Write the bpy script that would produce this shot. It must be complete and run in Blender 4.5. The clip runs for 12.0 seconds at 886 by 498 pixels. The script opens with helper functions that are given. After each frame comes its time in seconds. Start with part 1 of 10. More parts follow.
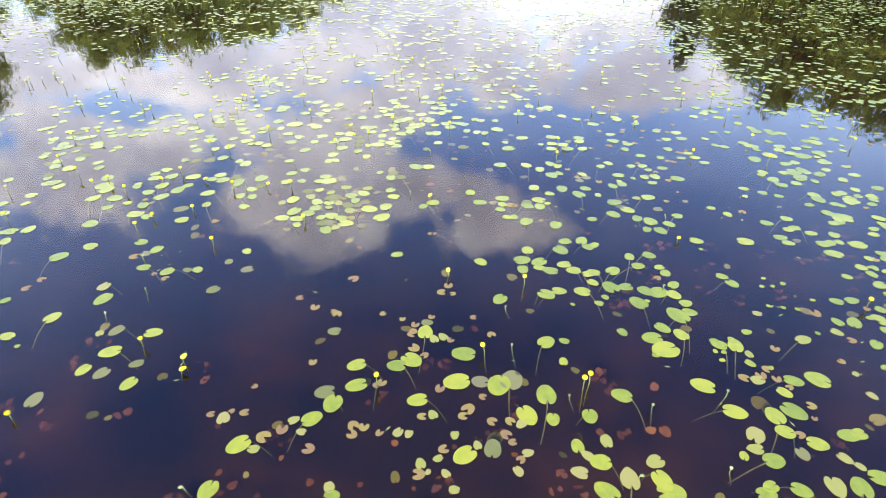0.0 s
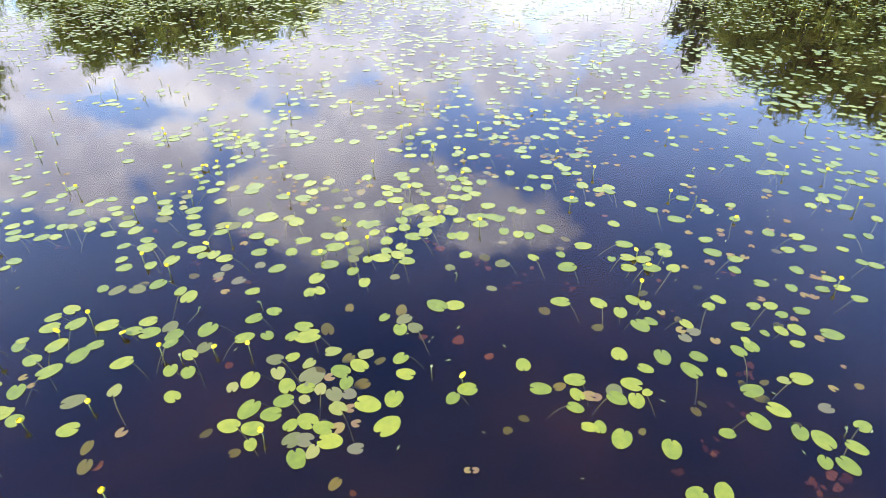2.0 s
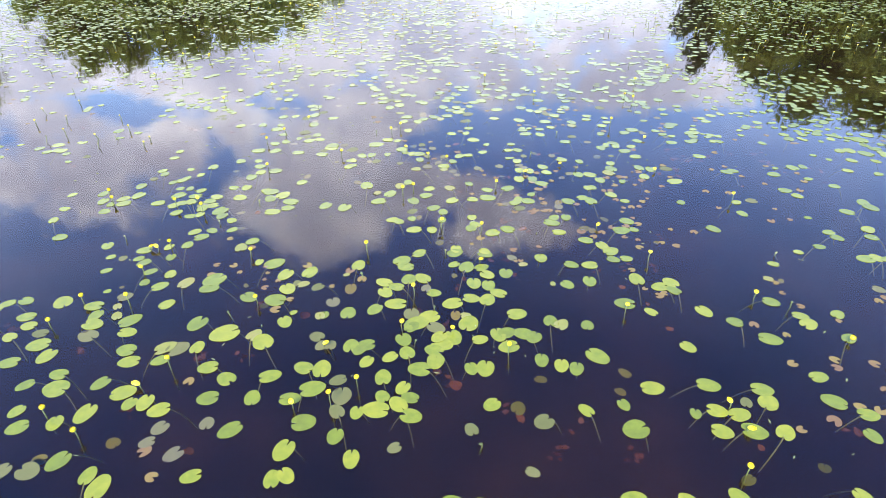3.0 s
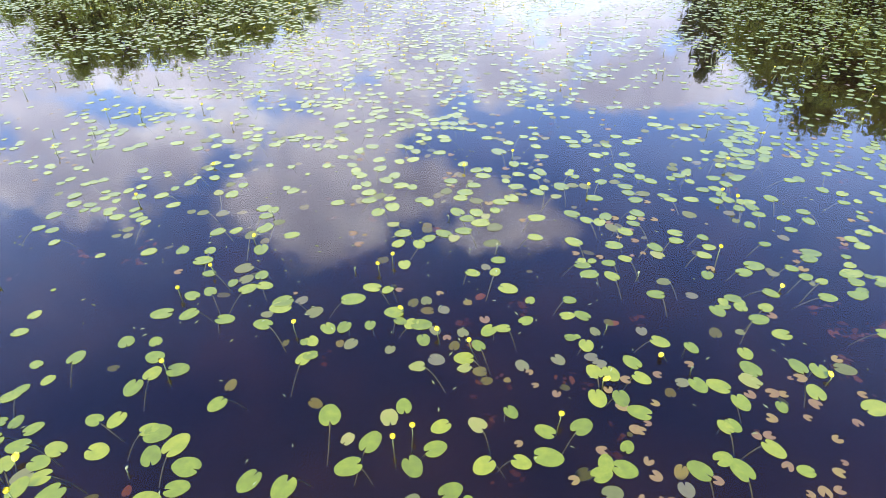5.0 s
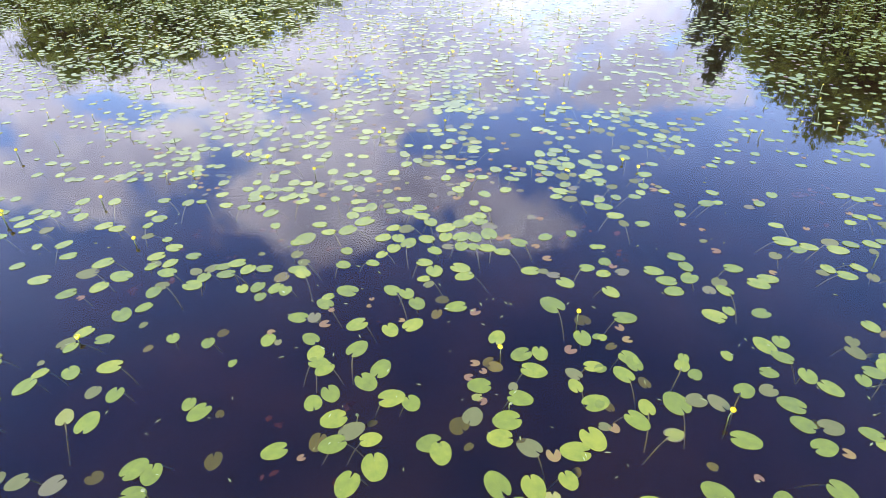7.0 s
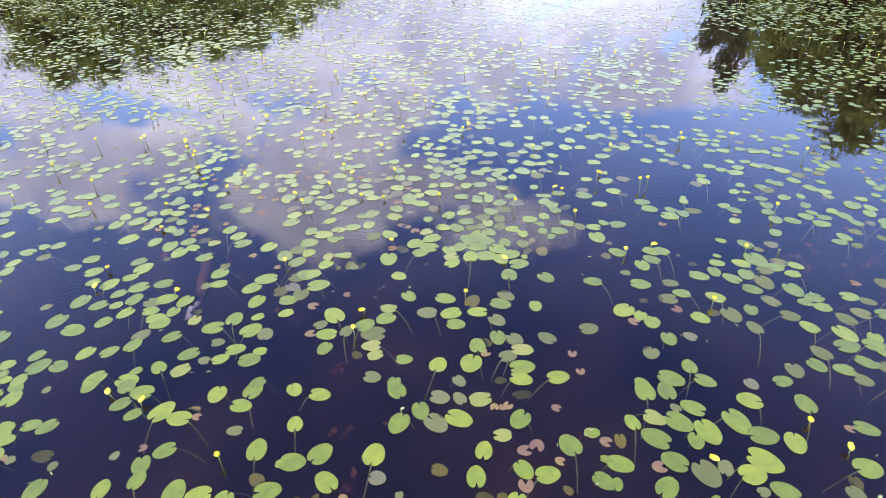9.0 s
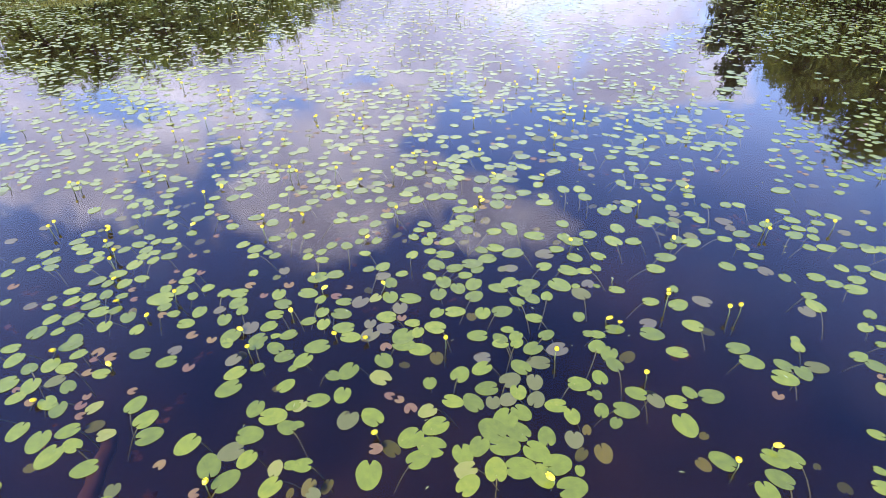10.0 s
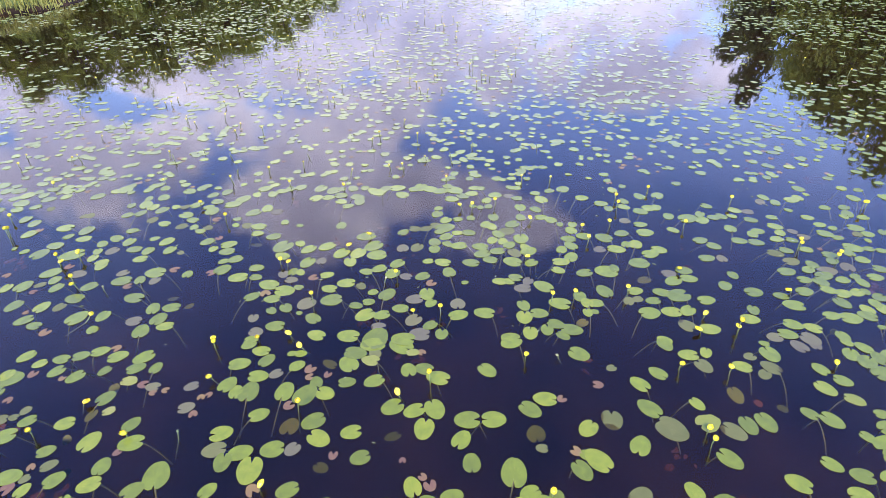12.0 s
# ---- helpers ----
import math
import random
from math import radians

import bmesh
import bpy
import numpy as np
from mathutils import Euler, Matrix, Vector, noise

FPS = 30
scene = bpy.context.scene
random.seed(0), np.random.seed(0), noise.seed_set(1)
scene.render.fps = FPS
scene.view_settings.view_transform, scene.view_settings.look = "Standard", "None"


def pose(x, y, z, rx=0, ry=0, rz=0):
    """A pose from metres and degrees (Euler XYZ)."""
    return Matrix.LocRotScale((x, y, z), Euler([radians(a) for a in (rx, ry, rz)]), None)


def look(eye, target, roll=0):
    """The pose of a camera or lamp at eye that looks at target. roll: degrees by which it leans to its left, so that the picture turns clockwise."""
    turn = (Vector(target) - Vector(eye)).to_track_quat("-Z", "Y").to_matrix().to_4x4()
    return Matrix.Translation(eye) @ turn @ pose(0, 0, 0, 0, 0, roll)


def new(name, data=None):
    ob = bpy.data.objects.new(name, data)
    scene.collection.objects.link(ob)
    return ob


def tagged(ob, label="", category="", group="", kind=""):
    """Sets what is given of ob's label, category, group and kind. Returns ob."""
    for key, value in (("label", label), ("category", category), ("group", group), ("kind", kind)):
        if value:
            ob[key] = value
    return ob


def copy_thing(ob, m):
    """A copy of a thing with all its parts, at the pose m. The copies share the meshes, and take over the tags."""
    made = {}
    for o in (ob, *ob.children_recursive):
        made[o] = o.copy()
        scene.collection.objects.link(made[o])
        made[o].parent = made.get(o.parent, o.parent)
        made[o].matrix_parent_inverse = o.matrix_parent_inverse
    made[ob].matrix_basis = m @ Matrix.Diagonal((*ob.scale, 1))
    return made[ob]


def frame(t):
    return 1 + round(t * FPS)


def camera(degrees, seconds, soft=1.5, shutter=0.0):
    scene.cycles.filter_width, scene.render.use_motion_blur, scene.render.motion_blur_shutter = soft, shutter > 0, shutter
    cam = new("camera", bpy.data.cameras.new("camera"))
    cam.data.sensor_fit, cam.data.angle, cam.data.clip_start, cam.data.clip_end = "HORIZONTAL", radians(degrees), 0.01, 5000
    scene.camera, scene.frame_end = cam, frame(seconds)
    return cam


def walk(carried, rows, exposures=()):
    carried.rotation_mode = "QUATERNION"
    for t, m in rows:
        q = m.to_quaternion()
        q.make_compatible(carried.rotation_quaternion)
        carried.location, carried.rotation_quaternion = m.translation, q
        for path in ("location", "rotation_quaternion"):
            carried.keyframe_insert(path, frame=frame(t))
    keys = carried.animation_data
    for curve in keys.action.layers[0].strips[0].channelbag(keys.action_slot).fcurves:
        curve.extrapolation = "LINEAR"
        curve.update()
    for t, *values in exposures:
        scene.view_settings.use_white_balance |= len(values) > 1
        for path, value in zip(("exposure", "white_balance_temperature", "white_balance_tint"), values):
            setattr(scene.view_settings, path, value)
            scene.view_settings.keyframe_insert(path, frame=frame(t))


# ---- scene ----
cam = camera(76.46, 12.0, soft=0.5)
ROWS = [
    (0.0, 0.587, 0.862, 2.504, -0.16, -32.82, 0.60),
    (0.5, 0.531, 1.213, 2.519, -0.14, -32.83, 0.59),
    (1.0, 0.476, 1.750, 2.529, -0.11, -32.83, 0.60),
    (1.5, 0.420, 2.417, 2.541, -0.08, -32.84, 0.61),
    (2.0, 0.357, 3.158, 2.554, -0.07, -32.85, 0.62),
    (2.5, 0.298, 3.929, 2.576, -0.06, -32.87, 0.65),
    (3.0, 0.256, 4.711, 2.600, -0.05, -32.87, 0.66),
    (3.5, 0.225, 5.479, 2.619, -0.07, -32.87, 0.68),
    (4.0, 0.194, 6.231, 2.625, -0.07, -32.88, 0.68),
    (4.5, 0.163, 6.983, 2.617, -0.07, -32.89, 0.67),
    (5.0, 0.130, 7.726, 2.594, -0.07, -32.89, 0.67),
    (5.5, 0.094, 8.442, 2.556, -0.08, -32.92, 0.67),
    (6.0, 0.060, 9.163, 2.521, -0.11, -32.94, 0.68),
    (6.5, 0.023, 9.904, 2.507, -0.16, -32.95, 0.68),
    (7.0, -0.004, 10.671, 2.511, -0.16, -32.96, 0.68),
    (7.5, -0.041, 11.463, 2.523, -0.16, -32.97, 0.68),
    (8.0, -0.072, 12.294, 2.535, -0.16, -32.98, 0.68),
    (8.5, -0.102, 13.164, 2.547, -0.16, -32.99, 0.67),
    (9.0, -0.135, 14.082, 2.564, -0.15, -33.00, 0.68),
    (9.5, -0.164, 15.037, 2.583, -0.17, -33.01, 0.68),
    (10.0, -0.184, 16.058, 2.597, -0.16, -33.01, 0.68),
    (10.5, -0.209, 17.132, 2.602, -0.14, -33.01, 0.67),
    (11.0, -0.246, 18.220, 2.604, -0.13, -33.01, 0.65),
    (11.5, -0.281, 19.304, 2.602, -0.15, -33.00, 0.66),
    (12.0, -0.307, 20.376, 2.596, -0.14, -33.01, 0.67),
]
walk(cam, [(t, pose(x, y, z, 90 + pitch, roll, yaw)) for t, x, y, z, yaw, pitch, roll in ROWS], exposures=((0.0, 1.13, 6750, 9), (2.5, 1.07, 6450, 11), (7.0, 1.0, 6150, 16), (12.0, 0.89, 6020, 25)))

# ---- light: a partly cloudy sky and a soft sun ----
SUN_ELEVATION, SUN_AZIMUTH = 45.0, 196.0     # degrees, azimuth clockwise from +y
world = bpy.data.worlds.new("sky")
scene.world = world
world.use_nodes = True


class Nodes:
    """A short hand for node trees."""

    def __init__(self, tree):
        self.tree = tree
        tree.nodes.clear()

    def add(self, kind, **values):
        n = self.tree.nodes.new(kind)
        for key, value in values.items():
            if key in n.inputs:
                self.set(n.inputs[key], value)
            else:
                setattr(n, key, value)
        return n

    def set(self, socket, value):
        if isinstance(value, bpy.types.NodeSocket):
            self.tree.links.new(value, socket)
        elif value is not None:
            socket.default_value = value

    def math(self, op, a, b=None, c=None, clamp=False):
        n = self.tree.nodes.new("ShaderNodeMath")
        n.operation, n.use_clamp = op, clamp
        for socket, value in zip(n.inputs, (a, b, c)):
            self.set(socket, value)
        return n.outputs[0]

    def ramp(self, value, stops, ease="LINEAR"):
        n = self.tree.nodes.new("ShaderNodeValToRGB")
        n.color_ramp.interpolation = ease
        while len(n.color_ramp.elements) < len(stops):
            n.color_ramp.elements.new(0.5)
        for e, (at, colour) in zip(n.color_ramp.elements, stops):
            e.position, e.color = at, (*colour, 1) if len(colour) == 3 else colour
        self.set(n.inputs[0], value)
        return n.outputs[0]

    def noise(self, vector, scale, detail=3.0, rough=0.5, distortion=0.0):
        n = self.tree.nodes.new("ShaderNodeTexNoise")
        self.set(n.inputs["Vector"], vector)
        n.inputs["Scale"].default_value, n.inputs["Detail"].default_value = scale, detail
        n.inputs["Roughness"].default_value, n.inputs["Distortion"].default_value = rough, distortion
        return n.outputs["Fac"]

    def mix(self, fac, a, b, blend="MIX"):
        n = self.tree.nodes.new("ShaderNodeMix")
        n.data_type, n.blend_type = "RGBA", blend
        for socket, value in ((n.inputs[0], fac), (n.inputs[6], a), (n.inputs[7], b)):
            self.set(socket, value if not isinstance(value, tuple) or len(value) == 4 else (*value, 1))
        return n.outputs[2]


def build_sky():
    n = Nodes(world.node_tree)
    sky = n.add("ShaderNodeTexSky", sky_type="NISHITA", sun_disc=False, sun_elevation=radians(SUN_ELEVATION),
                sun_rotation=radians(SUN_AZIMUTH), altitude=200.0, air_density=1.0, dust_density=0.3, ozone_density=2.5)
    place = n.add("ShaderNodeTexCoord").outputs["Generated"]
    way = n.add("ShaderNodeSeparateXYZ", Vector=place)
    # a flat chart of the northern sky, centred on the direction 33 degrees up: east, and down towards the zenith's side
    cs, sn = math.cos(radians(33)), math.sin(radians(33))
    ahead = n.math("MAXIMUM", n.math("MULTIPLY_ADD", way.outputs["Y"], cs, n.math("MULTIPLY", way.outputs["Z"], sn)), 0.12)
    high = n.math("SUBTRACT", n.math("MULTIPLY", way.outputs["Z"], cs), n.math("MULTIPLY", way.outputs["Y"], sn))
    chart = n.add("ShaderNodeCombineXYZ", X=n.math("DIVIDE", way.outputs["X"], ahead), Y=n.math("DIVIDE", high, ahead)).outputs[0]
    askew = n.add("ShaderNodeMapping", Rotation=(0.61, 0.43, 0.92))
    n.set(askew.inputs["Vector"], place)
    askew = askew.outputs[0]
    puffs = n.noise(askew, 9.5, 8.0, 0.60, 0.15)
    wisps = n.noise(askew, 3.4, 6.0, 0.62, 0.3)
    billow = n.math("MULTIPLY_ADD", puffs, 2.8, n.math("MULTIPLY_ADD", wisps, 2.0, -2.40))

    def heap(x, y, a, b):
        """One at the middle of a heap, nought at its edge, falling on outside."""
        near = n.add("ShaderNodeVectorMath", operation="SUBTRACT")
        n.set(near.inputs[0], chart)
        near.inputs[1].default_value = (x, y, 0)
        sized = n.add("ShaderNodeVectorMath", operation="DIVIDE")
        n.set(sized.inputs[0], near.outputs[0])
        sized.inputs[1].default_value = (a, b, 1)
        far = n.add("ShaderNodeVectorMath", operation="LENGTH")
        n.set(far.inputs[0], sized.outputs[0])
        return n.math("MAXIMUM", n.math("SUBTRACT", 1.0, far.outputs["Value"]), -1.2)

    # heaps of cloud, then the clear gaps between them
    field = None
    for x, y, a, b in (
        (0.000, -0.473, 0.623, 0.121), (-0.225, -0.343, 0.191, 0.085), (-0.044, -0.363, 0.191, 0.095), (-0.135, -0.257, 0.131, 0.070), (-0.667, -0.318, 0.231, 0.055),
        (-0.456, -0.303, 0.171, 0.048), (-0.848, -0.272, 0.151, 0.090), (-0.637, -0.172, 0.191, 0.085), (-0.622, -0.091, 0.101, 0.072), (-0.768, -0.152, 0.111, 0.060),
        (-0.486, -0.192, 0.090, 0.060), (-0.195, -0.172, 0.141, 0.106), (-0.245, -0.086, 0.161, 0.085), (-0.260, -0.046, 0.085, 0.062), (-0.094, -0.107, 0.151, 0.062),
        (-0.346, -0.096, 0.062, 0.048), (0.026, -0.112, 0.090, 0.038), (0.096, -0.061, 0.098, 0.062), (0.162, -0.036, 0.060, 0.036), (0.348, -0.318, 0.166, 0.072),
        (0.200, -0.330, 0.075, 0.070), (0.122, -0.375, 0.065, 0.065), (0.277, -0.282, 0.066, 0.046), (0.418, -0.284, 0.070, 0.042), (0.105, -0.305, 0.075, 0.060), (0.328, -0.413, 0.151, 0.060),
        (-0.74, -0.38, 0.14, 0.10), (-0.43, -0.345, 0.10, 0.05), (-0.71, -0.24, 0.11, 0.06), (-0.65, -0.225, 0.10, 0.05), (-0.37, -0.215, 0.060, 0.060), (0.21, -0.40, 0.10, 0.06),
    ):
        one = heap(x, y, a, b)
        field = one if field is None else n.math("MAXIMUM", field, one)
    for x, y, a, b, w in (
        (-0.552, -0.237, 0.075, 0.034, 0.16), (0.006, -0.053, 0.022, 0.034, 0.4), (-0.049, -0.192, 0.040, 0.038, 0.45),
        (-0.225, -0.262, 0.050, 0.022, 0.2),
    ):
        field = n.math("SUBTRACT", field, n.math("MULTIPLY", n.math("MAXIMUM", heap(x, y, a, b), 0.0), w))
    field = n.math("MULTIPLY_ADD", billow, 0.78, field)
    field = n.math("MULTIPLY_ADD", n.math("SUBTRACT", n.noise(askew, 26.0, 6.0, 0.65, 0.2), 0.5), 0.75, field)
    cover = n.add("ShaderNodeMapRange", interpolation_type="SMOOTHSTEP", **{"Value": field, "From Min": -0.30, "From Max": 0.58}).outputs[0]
    # sunlit tops and grey-lilac undersides
    body = n.math("MULTIPLY_ADD", n.noise(askew, 6.0, 8.0, 0.62, 0.2), 1.25, n.math("MULTIPLY", n.math("MINIMUM", field, 0.8), 0.16))
    body = n.math("MULTIPLY_ADD", n.math("MAXIMUM", heap(0.26, -0.46, 0.26, 0.12), 0.0), -0.26, body)
    body = n.math("MULTIPLY_ADD", n.math("MAXIMUM", heap(-0.74, -0.31, 0.34, 0.20), 0.0), -0.11, body)
    cloud = n.ramp(body, [(0.40, (1.62, 1.60, 1.64)), (0.58, (1.14, 1.11, 1.22)), (0.74, (0.80, 0.80, 0.96)), (0.95, (0.52, 0.52, 0.68))])
    # the lower a cloud stands, the farther it is and the greyer
    bright = n.add("ShaderNodeMapRange", **{"Value": way.outputs["Z"], "From Min": 0.16, "From Max": 0.56, "To Min": 1.06, "To Max": 2.65}).outputs[0]
    # paler towards the horizon, deep blue overhead
    depth = n.add("ShaderNodeMapRange", **{"Value": way.outputs["Z"], "From Min": 0.25, "From Max": 0.65}).outputs[0]
    tint = n.ramp(way.outputs["Z"], [(0.25, (0.64, 0.72, 0.86)), (0.52, (0.32, 0.56, 0.97)), (0.66, (0.26, 0.49, 0.92)), (0.84, (0.32, 0.50, 0.91))])
    clear = n.add("ShaderNodeBackground", Color=n.mix(1.0, sky.outputs[0], tint, "MULTIPLY"), Strength=3.0 * SKY)
    clouds = n.add("ShaderNodeBackground", Color=cloud, Strength=n.math("MULTIPLY", bright, CLOUDS))
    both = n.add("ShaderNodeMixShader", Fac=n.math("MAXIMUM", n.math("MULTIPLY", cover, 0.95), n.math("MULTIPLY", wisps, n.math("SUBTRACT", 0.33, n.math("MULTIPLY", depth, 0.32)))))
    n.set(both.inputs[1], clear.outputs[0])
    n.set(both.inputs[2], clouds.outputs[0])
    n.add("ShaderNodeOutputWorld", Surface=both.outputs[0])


SKY, CLOUDS = 0.15, 1.0
build_sky()
sun = new("sun", bpy.data.lights.new("sun", "SUN"))
sun.data.energy, sun.data.angle, sun.data.color = 4.4, radians(16.0), (1.0, 0.94, 0.76)
az, el = radians(SUN_AZIMUTH), radians(SUN_ELEVATION)
sun.matrix_world = look((0, 0, 0), (-math.sin(az) * math.cos(el), -math.cos(az) * math.cos(el), -math.sin(el)))


# ---- materials ----
def material(name):
    m = bpy.data.materials.new(name)
    m.use_nodes = True
    return m, Nodes(m.node_tree)


def make_water():
    m, n = material("tannin-brown still water")
    at = n.add("ShaderNodeTexCoord").outputs["Object"]
    ripple = n.add("ShaderNodeMapping", Scale=(0.5, 1.0, 1.0))
    n.set(ripple.inputs["Vector"], at)
    calm = n.add("ShaderNodeMapRange", **{"Value": n.noise(at, 0.22, 2.0), "From Min": 0.42, "From Max": 0.68, "To Min": 0.25, "To Max": 1.0}).outputs[0]

    def slope(scale, steep):
        """Two uncorrelated slopes of the surface, as a vector."""
        t = n.add("ShaderNodeTexNoise", Scale=scale, Detail=2.0, Vector=ripple.outputs[0])
        v = n.add("ShaderNodeVectorMath", operation="SUBTRACT")
        n.set(v.inputs[0], t.outputs["Color"])
        v.inputs[1].default_value = (0.5, 0.5, 0.5)
        s = n.add("ShaderNodeVectorMath", operation="SCALE", Scale=steep)
        n.set(s.inputs[0], v.outputs[0])
        return s.outputs[0]

    def plus(u, v):
        s = n.add("ShaderNodeVectorMath", operation="ADD")
        n.set(s.inputs[0], u)
        n.set(s.inputs[1], v)
        return s.outputs[0]
    lean = plus(slope(8.0, n.math("MULTIPLY", calm, 0.015)), slope(1.1, 0.008))
    flat = n.add("ShaderNodeVectorMath", operation="MULTIPLY")
    n.set(flat.inputs[0], lean)
    flat.inputs[1].default_value = (1, 1, 0)
    up = n.add("ShaderNodeVectorMath", operation="NORMALIZE")
    n.set(up.inputs[0], plus(flat.outputs[0], n.add("ShaderNodeCombineXYZ", Z=1.0).outputs[0]))
    b = n.add("ShaderNodeBsdfPrincipled", Roughness=0.025, IOR=1.333, Normal=up.outputs[0], **{"Base Color": (0.375, 0.305, 0.27, 1), "Transmission Weight": 1.0})
    n.add("ShaderNodeOutputMaterial", Surface=b.outputs[0])
    return m


def make_murk():
    """Peat-stained water soaks up light on the way down: a thin absorbing sheet."""
    m, n = material("peat-stained water layer")
    t = n.add("ShaderNodeBsdfTransparent", Color=(0.86, 0.80, 0.78, 1))
    n.add("ShaderNodeOutputMaterial", Surface=t.outputs[0])
    return m


def make_ground():
    m, n = material("peaty bank with grass")
    at = n.add("ShaderNodeTexCoord").outputs["Object"]
    height = n.add("ShaderNodeSeparateXYZ", Vector=at).outputs["Z"]
    mud = n.ramp(n.noise(at, 0.9, 3.0, 0.6), [(0.36, (0.010, 0.007, 0.005)), (0.55, (0.034, 0.018, 0.008)), (0.74, (0.076, 0.036, 0.013))])
    turf = n.ramp(n.noise(at, 1.3, 6.0, 0.6), [(0.3, (0.05, 0.065, 0.015)), (0.6, (0.10, 0.13, 0.03)), (0.8, (0.17, 0.17, 0.06))])
    # silt in the shallows, black peat in the deeper water
    peat = n.ramp(n.noise(at, 0.9, 3.0, 0.6), [(0.35, (0.019, 0.015, 0.014)), (0.55, (0.031, 0.021, 0.018)), (0.75, (0.048, 0.030, 0.023))])
    mud = n.mix(n.add("ShaderNodeMapRange", **{"Value": height, "From Min": -1.0, "From Max": -0.55}).outputs[0], peat, mud)
    dry = n.math("MULTIPLY_ADD", height, 8.0, -0.7, clamp=True)
    bump = n.add("ShaderNodeBump", Strength=0.2, Distance=0.05, Height=n.noise(at, 2.0, 2.0, 0.5))
    b = n.add("ShaderNodeBsdfPrincipled", Roughness=0.95, Normal=bump.outputs[0], **{"Base Color": n.mix(dry, mud, turf), "Specular IOR Level": 0.1})
    n.add("ShaderNodeOutputMaterial", Surface=b.outputs[0])
    return m


def make_leafage(name, dark, light):
    m, n = material(name)
    at = n.add("ShaderNodeTexCoord").outputs["Object"]
    own = n.add("ShaderNodeObjectInfo").outputs["Random"]
    leaf = n.add("ShaderNodeNewGeometry").outputs["Random Per Island"]
    tone = n.math("MULTIPLY_ADD", n.noise(at, 0.35, 3.0), 0.6, n.math("MULTIPLY_ADD", leaf, 0.30, n.math("MULTIPLY_ADD", own, 0.35, 0.08)))
    colour = n.ramp(tone, [(0.2, dark), (1.1 / 1.2, light)])
    d = n.add("ShaderNodeBsdfPrincipled", Roughness=0.6, **{"Base Color": colour})
    t = n.add("ShaderNodeBsdfTranslucent", Color=colour)
    both = n.add("ShaderNodeMixShader", Fac=0.55)
    n.set(both.inputs[1], d.outputs[0])
    n.set(both.inputs[2], t.outputs[0])
    n.add("ShaderNodeOutputMaterial", Surface=both.outputs[0])
    return m


def make_bark():
    m, n = material("grey-brown bark")
    at = n.add("ShaderNodeTexCoord").outputs["Object"]
    long_ = n.add("ShaderNodeMapping", Scale=(6.0, 6.0, 0.8))
    n.set(long_.inputs["Vector"], at)
    grain = n.noise(long_.outputs[0], 2.0, 5.0, 0.6)
    bump = n.add("ShaderNodeBump", Strength=0.8, Distance=0.03, Height=grain)
    b = n.add("ShaderNodeBsdfPrincipled", Roughness=0.9, Normal=bump.outputs[0], **{"Base Color": n.ramp(grain, [(0.3, (0.05, 0.04, 0.03)), (0.7, (0.19, 0.15, 0.12))])})
    n.add("ShaderNodeOutputMaterial", Surface=b.outputs[0])
    return m


